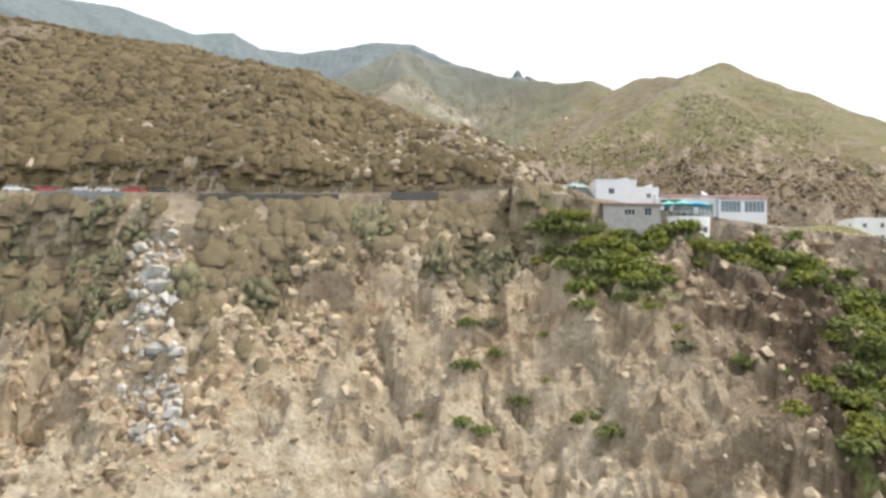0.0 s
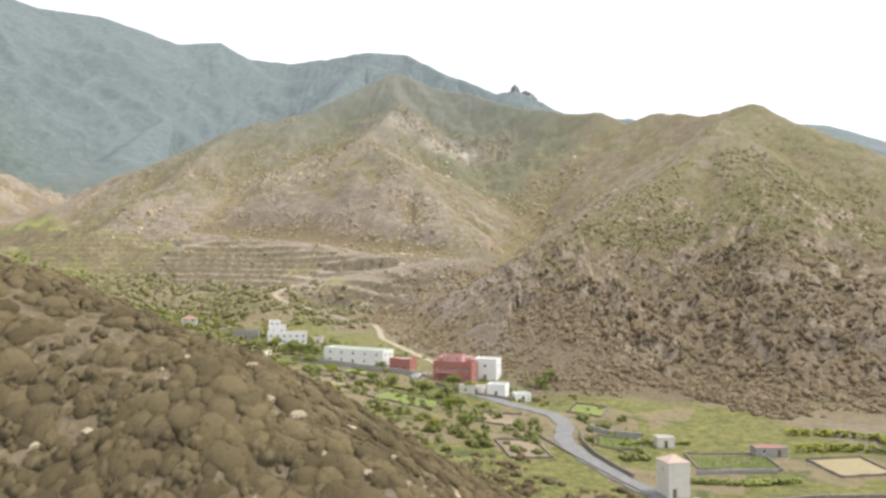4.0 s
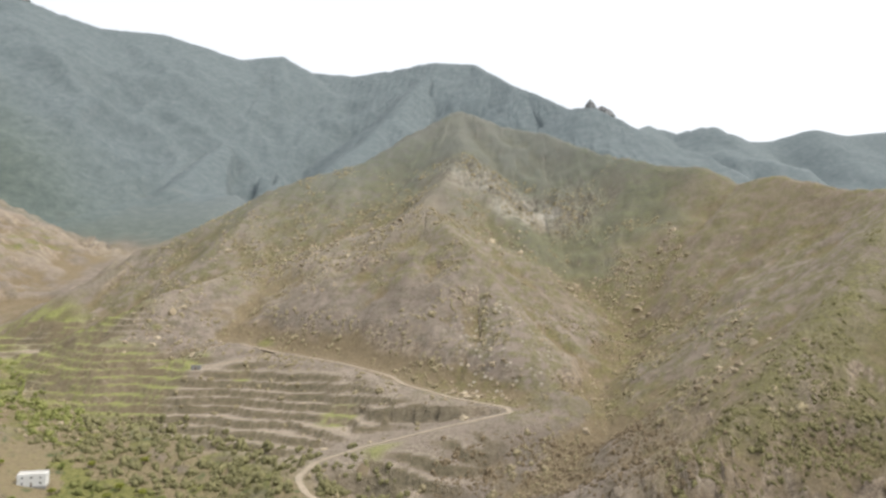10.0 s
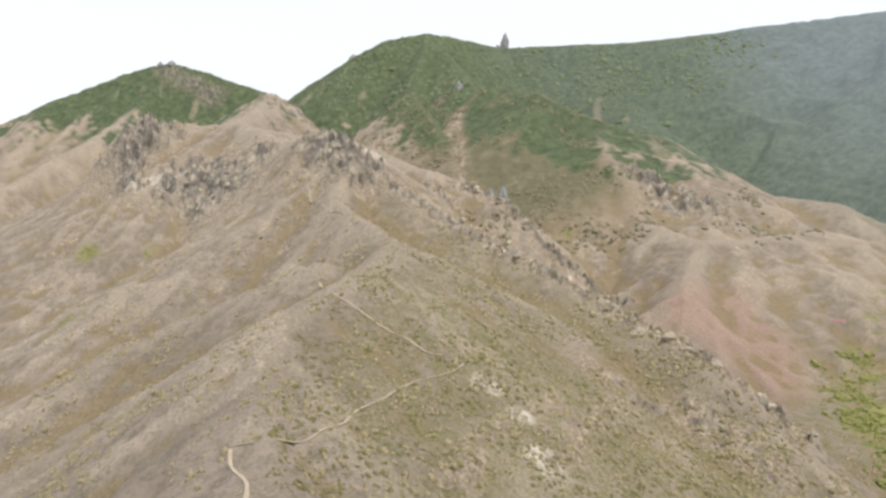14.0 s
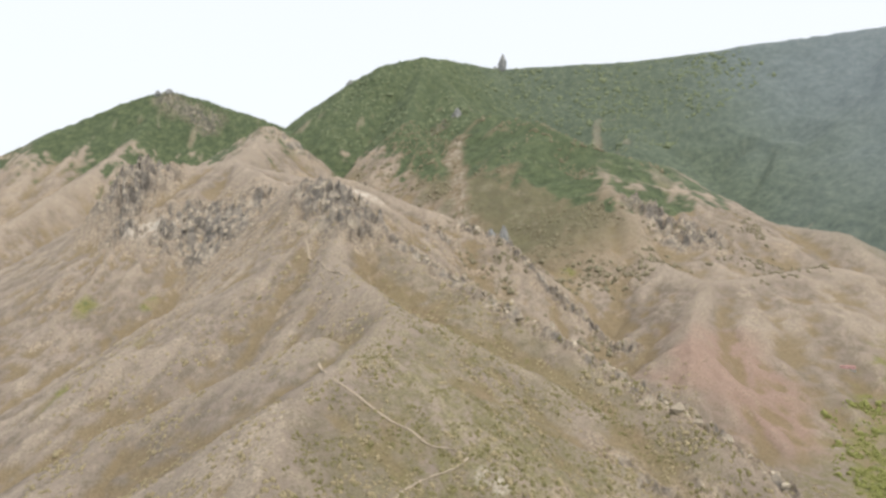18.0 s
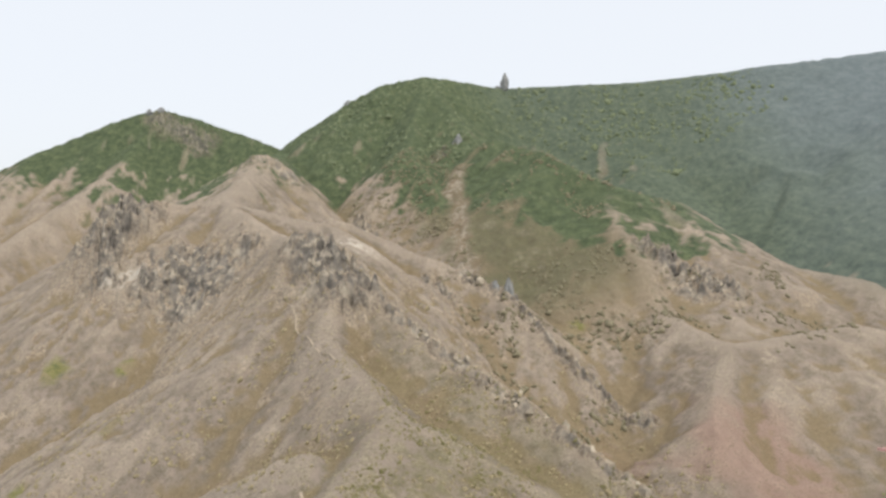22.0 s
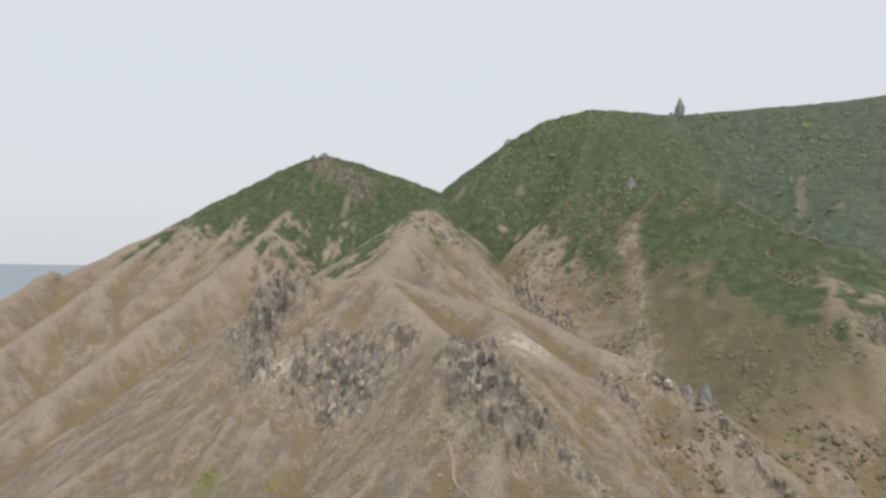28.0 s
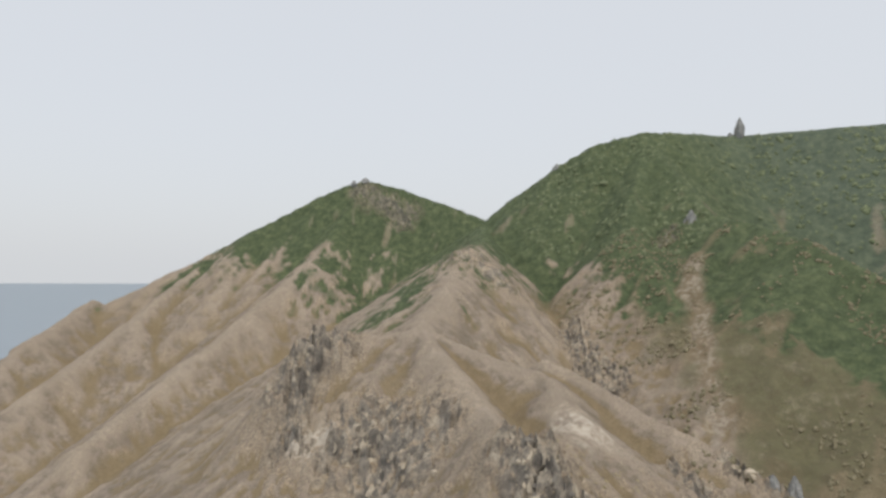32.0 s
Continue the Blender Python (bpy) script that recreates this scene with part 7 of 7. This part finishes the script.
def bush_mesh(seed, mat):
    rng = random.Random(seed)
    e = thing("bush", pose(0, 0, -500), "", "bush")
    bm = bmesh.new()
    for k in range(4):
        a = rng.uniform(0, 6.28)
        bmesh.ops.create_cone(bm, cap_ends=True, segments=5, radius1=0.06, radius2=0.02, depth=0.9, matrix=pose(0.15 * math.cos(a), 0.15 * math.sin(a), 0.25, 25 * math.sin(a), 25 * math.cos(a), 0))
    part("stem", bm, BARK, e)
    bm = bmesh.new()
    for k in range(5):
        a = rng.uniform(0, 6.28)
        foliage(bm, 0.45 * math.cos(a), 0.45 * math.sin(a), 0.15 + rng.uniform(0, 0.15), 0.6, 0.55, 26, 0.13, rng)
    part("foliage", bm, mat, e)
    return e


def tree_mesh(seed, mat):
    rng = random.Random(seed)
    e = thing("tree", pose(0, 0, -500), "", "tree")
    part("trunk", tube(bmesh.new(), 0, 0, -0.5, 1.5, 0.2, 0.11, 8), BARK, e)
    bm, bl = bmesh.new(), bmesh.new()
    for k in range(6):
        a, t = 1.05 * k + rng.uniform(-0.3, 0.3), rng.uniform(30, 55)
        d = Vector((math.cos(a) * math.sin(radians(t)), math.sin(a) * math.sin(radians(t)), math.cos(radians(t))))
        q = d.to_track_quat("Z", "Y").to_matrix().to_4x4()
        bmesh.ops.create_cone(bl, cap_ends=True, segments=5, radius1=0.09, radius2=0.03, depth=1.8, matrix=Matrix.Translation(Vector((0, 0, 1.2)) + d * 0.9) @ q)
        end = Vector((0, 0, 1.25)) + d * rng.uniform(1.3, 1.9)
        foliage(bm, end.x, end.y, end.z - 0.2, rng.uniform(0.85, 1.15), rng.uniform(0.7, 0.95), 34, 0.3, rng, False)
    part("branchwork", bl, BARK, e)
    part("crown", bm, mat, e)
    return e


BUSHES = {k: [bush_mesh(11 * i + j, m_) for j in range(2)] for i, (k, m_) in enumerate((("green", LEAF), ("lime", LIME), ("sage", SAGE)))}
TREES = [tree_mesh(3, LEAF), tree_mesh(8, LEAF), tree_mesh(15, LIME)]
WORDS = {"green": "leafy bright green bush", "lime": "yellow-green flowering bush", "sage": "grey-green bush"}


def bush(x, y, r, kind, where, group=""):
    o = copy_thing(BUSHES[kind][int(abs(x * 7 + y * 3)) % 2], Matrix.LocRotScale((x, y, gz(x, y) - 0.1), Euler((0, 0, x * 1.7)), (r, r, r * 0.95)))
    o.scale = (r, r, r * 0.95)
    return tagged(o, WORDS[kind] + " " + where, "bush", group)


rb = random.Random(4)
for x, y, r, k in ((3.6, 105, 1.7, "green"), (6.8, 105.5, 1.8, "sage"), (7.4, 101.5, 1.5, "green"), (3.2, 98.5, 1.9, "green"), (10.4, 97.0, 1.6, "green"), (2.4, 92.2, 1.6, "green"), (5.0, 91.6, 1.5, "green"), (13.8, 97.6, 0.9, "lime"), (18.3, 92.5, 2.0, "green"), (20.5, 89.8, 2.0, "green"), (14.5, 103.5, 1.0, "lime"), (31, 94.0, 2.0, "sage"), (38, 91.5, 1.9, "green"), (43, 93, 1.4, "green"), (-3, 97, 0.8, "lime"), (-33, 113, 0.8, "lime"), (-34.5, 110, 0.8, "lime"), (31.5, 97.5, 0.9, "lime")):
    bush(x, y, r, k, "on the sea cliff", "bushes on the sea cliff")
BELTS = (([(17.5, 117.5), (22.5, 113.5), (26, 108), (31, 104)], 3.2, 60), ([(28, 115), (36, 116), (47, 112), (51, 113)], 2.4, 44), ([(51, 113), (60, 109), (68, 111), (78, 108)], 3.6, 60), ([(66, 108), (59, 98), (54, 90), (46, 82)], 3.8, 62), ([(21, 110), (20, 104)], 1.6, 8))
for line, half, count in BELTS:
    for k in range(count):
        t = (k + rb.random()) / count * (len(line) - 1)
        i = min(int(t), len(line) - 2)
        (xa, ya), (xb, yb) = line[i], line[i + 1]
        x, y = xa + (xb - xa) * (t - i) + rb.gauss(0, half * 0.6), ya + (yb - ya) * (t - i) + rb.gauss(0, half * 0.6)
        bush(x, min(y, 116.6), rb.uniform(1.3, 2.7), rb.choice(("green", "green", "lime")), "below the white restaurant", "bushes below the restaurant")
for _ in range(26):
    bush(rb.uniform(38, 47), rb.uniform(150, 206), rb.uniform(0.6, 1.1), rb.choice(("sage", "lime", "green")), "on the bank above the village road", "bushes on the road bank")

# hedges round the fields: one object each, built of leaf clumps
def hedge(line, wide, tall, mat, label):
    c, nrm = strip([(x, y, 0) for x, y in line], 1, 0, 0.9)
    rng = random.Random(int(line[0][0] * 13))
    bm = bmesh.new()
    for p_ in c:
        z = gz(p_[0], p_[1])
        for k in range(3):
            m_ = Matrix.Translation((p_[0] + rng.uniform(-wide, wide), p_[1] + rng.uniform(-wide, wide), z + rng.uniform(0.2, tall))) @ Matrix.Diagonal((rng.uniform(0.5, 0.9), rng.uniform(0.5, 0.9), rng.uniform(0.35, 0.7), 1))
            bmesh.ops.create_icosphere(bm, subdivisions=1, radius=1, matrix=m_ @ Euler((rng.uniform(0, 3), rng.uniform(0, 3), 0)).to_matrix().to_4x4())
    return tagged(part("hedge", bm, mat), label, "hedge")


for line in ([(60, 226), (68, 224), (78, 228), (90, 236), (108, 248)], [(108, 250), (120, 262), (124, 274), (127, 290), (131, 303)], [(131, 303), (120, 310), (106, 312)], [(100, 294), (112, 295), (124, 292)]):
    hedge(line, 2.0, 2.0, LIME, "yellow-green cane hedge round the field")
for line in ([(47, 238), (51, 226), (54, 215)], [(57, 242), (64, 240), (70, 243)], [(60, 268), (74, 266), (88, 268)], [(50, 300), (60, 304), (72, 302)], [(-100, 345), (-94, 338), (-86, 334)], [(-80, 345), (-74, 336), (-66, 326)], [(-30, 372), (-16, 362), (-2, 352)]):
    hedge(line, 0.8, 1.1, LEAF, "leafy green hedge beside the field")

# worked plots between the village walls
SOIL = plain("tilled_soil", (0.27, 0.215, 0.15), 0.97, 0.2, 0.5, 0.08)
MEADOW = leafy("meadow_grass", (0.12, 0.165, 0.04), (0.235, 0.265, 0.085), 0.6)
STUBBLE = leafy("dry_grass", (0.24, 0.2, 0.115), (0.34, 0.285, 0.17), 0.6)
CROP = leafy("crop_leaves", (0.11, 0.165, 0.035), (0.24, 0.31, 0.075), 1.5)


def plot(cx, cy, w, d, yaw, kind, label):
    """A plot draped on the ground: bed, furrows or crop rows, and a low stone edge."""
    e = thing("field_plot", pose(cx, cy, gz(cx, cy), 0, 0, yaw), label, "field", "village plots")
    turn = pose(cx, cy, 0, 0, 0, yaw)
    base = gz(cx, cy)

    def drape(u, v, up):
        q = turn @ Vector((u, v, 0))
        return (u, v, gz(q.x, q.y) - base + up)

    nu, nv = max(2, int(w / 1.2)), max(2, int(d / 1.2))
    bm = bmesh.new()
    vs = [[bm.verts.new(drape(-w / 2 + w * i / nu, -d / 2 + d * j / nv, 0.22 if 0 < i < nu and 0 < j < nv else -0.3)) for i in range(nu + 1)] for j in range(nv + 1)]
    for j in range(nv):
        for i in range(nu):
            bm.faces.new((vs[j][i], vs[j][i + 1], vs[j + 1][i + 1], vs[j + 1][i]))
    part("bed", bm, {"grass": MEADOW, "dry": STUBBLE}.get(kind, SOIL), e)
    rng = random.Random(int(cx * 3 + cy))
    if kind in ("rows", "vines"):
        gap = 1.3 if kind == "rows" else 2.2
        for k in range(int((d - 1.6) / gap)):
            v = -d / 2 + 1.0 + gap * k
            bm = bmesh.new()
            u = -w / 2 + 0.9
            while u < w / 2 - 0.9:
                x, y, z = drape(u, v + rng.uniform(-0.1, 0.1), 0.3)
                r = rng.uniform(0.24, 0.42)
                ring = [bm.verts.new((x + r * math.cos(a), y + r * math.sin(a), z + rng.uniform(-0.1, 0.1))) for a in (0.2, 1.4, 2.7, 4.0, 5.2)]
                top = bm.verts.new((x, y, z + r * rng.uniform(0.8, 1.5)))
                for i in range(5):
                    bm.faces.new((ring[i], ring[(i + 1) % 5], top))
                u += rng.uniform(0.4, 0.7)
            tagged(part("crop_row", bm, CROP, e), kind="stuff")
    for a, b in (((-w / 2, -d / 2), (w / 2, -d / 2)), ((w / 2, -d / 2), (w / 2, d / 2)), ((-w / 2, d / 2), (w / 2, d / 2)), ((-w / 2, -d / 2), (-w / 2, d / 2))):
        n_ = max(2, int(math.hypot(b[0] - a[0], b[1] - a[1]) / 1.5))
        bm = bmesh.new()
        rows = []
        for k in range(n_ + 1):
            f = k / n_
            x, y, z = drape(a[0] + (b[0] - a[0]) * f, a[1] + (b[1] - a[1]) * f, 0)
            h, t = rng.uniform(0.45, 0.75), 0.28
            ox, oy = (0, t) if a[1] == b[1] else (t, 0)
            rows.append([bm.verts.new(q) for q in ((x - ox, y - oy, z - 0.8), (x - 0.7 * ox, y - 0.7 * oy, z + h), (x + 0.7 * ox, y + 0.7 * oy, z + h * 0.95), (x + ox, y + oy, z - 0.8))])
        for p_, q_ in zip(rows[:-1], rows[1:]):
            for i in range(3):
                bm.faces.new((p_[i], q_[i], q_[i + 1], p_[i + 1]))
        bm.faces.new(rows[0])
        bm.faces.new(rows[-1])
        bmesh.ops.recalc_face_normals(bm, faces=bm.faces)
        part("edge_wall", bm, STONE, e)
    return e


PLOT_WORDS = {"rows": "plot of low green crop rows between stone edges", "vines": "small vineyard plot with spaced green rows", "soil": "bare brown tilled plot with stone edges", "grass": "bright green grass plot with stone edges", "dry": "dry straw-coloured plot with stone edges"}
for cx, cy, w, d, yaw, kind in (
        (-93, 338, 40, 19, -14, "grass"), (-61, 361, 11, 12, 80, "vines"), (-45, 364, 12, 11, 12, "soil"), (-88, 360, 18, 10, -6, "dry"), (-101, 416, 22, 16, 10, "dry"),
        (-37, 386, 15, 12, -25, "grass"), (-15, 347, 26, 14, -30, "grass"), (-230, 567, 34, 22, 25, "soil"), (-136, 463, 26, 17, 12, "soil"), (-76, 391, 18, 9, 0, "grass"),
        (15, 327, 15, 13, -25, "soil"), (20, 292, 12, 18, 10, "soil"), (36, 240, 13, 24, 12, "soil"), (50, 303, 13, 12, -12, "rows"), (77, 285, 22, 14, -4, "rows"), (84, 243, 30, 9, 10, "grass"),
        (107, 279, 16, 16, 5, "dry"), (48, 337, 12, 9, -30, "grass"), (-60, 434, 18, 12, -30, "rows"), (-168, 490, 20, 14, 25, "rows"), (-125, 500, 22, 12, 20, "grass"), (-190, 548, 18, 12, 30, "vines"),
        (-150, 428, 18, 12, 18, "rows"), (-178, 470, 16, 12, 20, "dry"), (-205, 505, 20, 13, 28, "grass"), (-128, 398, 15, 11, 8, "rows"), (-142, 345, 18, 12, -10, "dry")):
    plot(cx, cy, w, d, yaw, kind, PLOT_WORDS[kind])
PLOTTED = [(-93, 338, 22), (-61, 361, 9), (-45, 364, 9), (-88, 360, 11), (-101, 416, 14), (-37, 386, 10), (-15, 347, 15), (-230, 567, 20), (-136, 463, 16), (15, 327, 10), (20, 292, 11), (36, 240, 14), (77, 285, 13), (-168, 490, 12), (-125, 500, 13), (-205, 505, 12)]

# trees and garden shrubs of the village
def tree(x, y, s, k, where="in the village gardens"):
    o = copy_thing(TREES[k], Matrix.LocRotScale((x, y, gz(x, y)), Euler((0, 0, x)), (s, s, s)))
    o.scale = (s, s, s)
    return tagged(o, ("yellow-green" if k == 2 else "dark green") + " broadleaf tree " + where, "tree", "village trees")


for x, y, s, k in ((-104, 372, 2.3, 0), (-98, 368, 2.0, 1), (-110, 368, 1.8, 0), (-72, 425, 1.9, 1), (-68, 421, 1.5, 0), (-30, 372, 1.2, 1), (-22, 368, 1.1, 0), (-12, 362, 1.2, 1), (2, 366, 1.4, 0), (8, 360, 1.1, 2), (36, 366, 1.3, 1), (40, 372, 1.3, 0), (-46, 372, 1.2, 2), (-58, 392, 1.3, 0), (-52, 436, 1.1, 1), (-118, 350, 1.1, 2)):
    tree(x, y, s, k)
for _ in range(330):
    t = rb.random()
    x, y = 30 - 270 * t + rb.uniform(-60, 45), 300 + 300 * t + rb.uniform(-45, 50)
    d = float(along(np.array([x]), np.array([y]), VILLAGE_ROAD)[0][0])
    if any(math.hypot(x - a, y - b) < r for a, b, r in PLOTTED) and rb.random() < 0.85:
        continue
    if d < 7 or (x > -25 and y > 378 and x < 25 and y < 416) or (-60 < x < -22 and 398 < y < 425):
        continue
    if rb.random() < 0.5:
        tree(x, y, rb.uniform(0.6, 1.3), rb.choice((0, 1, 2, 2)))
    else:
        bush(x, y, rb.uniform(0.8, 2.2), rb.choice(("green", "green", "lime", "sage")), "among the village gardens", "village bushes")
p = spots(900, -620, -270, 640, 960, 41, lambda x, y: smooth_step(-0.5, 0.2, fbm(x, y, 18, 2, 43)) * smooth_step(36, 8, along(x, y, [(-290, 655, 0), (-345, 690, 0), (-440, 775, 0), (-520, 830, 0), (-590, 888, 0), (-610, 950, 0)])[0]))
scatter("bushes", p, rs.gamma(3, 0.33, len(p)) + 0.4, -14, leafy("valley_leaves", (0.15, 0.165, 0.05), (0.3, 0.31, 0.105), 2.2), "leafy green bushes along the valley bed", "bushes", 0.5, 0.85)
p = spots(900, -300, -50, 545, 690, 43, lambda x, y: smooth_step(48, 20, along(x, y, [(-70, 575, 0), (-150, 620, 0), (-270, 665, 0)])[0]) * (along(x, y, TRACK)[0] > 5))
scatter("bushes", p, rs.gamma(3, 0.3, len(p)) + 0.35, -9, leafy("dusty_leaves", (0.145, 0.138, 0.064), (0.26, 0.24, 0.118), 1.5), "dusty olive bushes below the terraces", "bushes", 0.5, 0.85)
p = spots(900, -250, 60, 285, 610, 42, lambda x, y: (along(x, y, VILLAGE_ROAD)[0] > 7) * smooth_step(60, 25, along(x, y, [(30, 300, 0), (-60, 420, 0), (-150, 510, 0), (-240, 600, 0)])[0]) * ~((np.abs(x + 20) < 50) & (np.abs(y - 405) < 24)))
scatter("bushes", p, rs.gamma(3, 0.28, len(p)) + 0.3, -14, GARDEN, "small green bushes between the village plots", "bushes", 0.5, 0.85)
for o in [q for v in BUSHES.values() for q in v] + TREES:
    for q in list(o.children_recursive) + [o]:
        bpy.data.objects.remove(q)


# rock pinnacles on the crests
def pinnacle(x, y, z, tall, wide, seed, label, lean=0.0):
    bm = bmesh.new()
    bmesh.ops.create_icosphere(bm, subdivisions=4, radius=1)
    for v in bm.verts:
        t = (v.co.z + 1) / 2
        taper = 1.15 - 0.75 * t ** 1.4
        f = noise.fractal(v.co * 1.6 + Vector((seed, 0, 0)), 1.0, 2.0, 4) * 0.35 + noise.noise(v.co * 5 + Vector((0, seed, 0))) * 0.1
        v.co = Vector((v.co.x * taper * (1 + f) * wide + lean * t * tall, v.co.y * taper * (1 + f) * wide, (t * 1.25 - 0.25) * tall * (1 + 0.1 * f)))
    ob = part("rock_pinnacle", bm, CRAG)
    ob.location = (x, y, z)
    return tagged(ob, label, "rock")


pinnacle(-2308, 1283, 1000, 62, 16, 1.0, "tall dark rock needle standing on the green ridge", 0.05)
pinnacle(-2320, 1262, 990, 32, 16, 2.0, "squat dark rock beside the needle")
pinnacle(231, 2259, 672, 38, 20, 3.0, "jagged rock tooth on the far crest", -0.1)
pinnacle(262, 2268, 655, 38, 34, 4.0, "broad rock shoulder on the far crest")
pinnacle(-1532, 2335, 1045, 36, 26, 5.0, "blunt rock knob on the far crest")
pinnacle(-2602, 196, 896, 20, 16, 6.0, "small rock tooth on the sea-side summit")
pinnacle(-2592, 160, 884, 22, 12, 7.0, "small rock tooth on the sea-side summit")
pinnacle(-2262, 735, 890, 22, 14, 8.0, "dark rock step on the green ridge")
pinnacle(-1768, 905, 690, 46, 16, 9.0, "grey rock blade on the green slope")
pinnacle(-1008, 683, 352, 34, 9, 10.0, "thin rock blade on the dry rib")
pinnacle(-1030, 672, 352, 30, 12, 11.0, "rough rock blade on the dry rib")
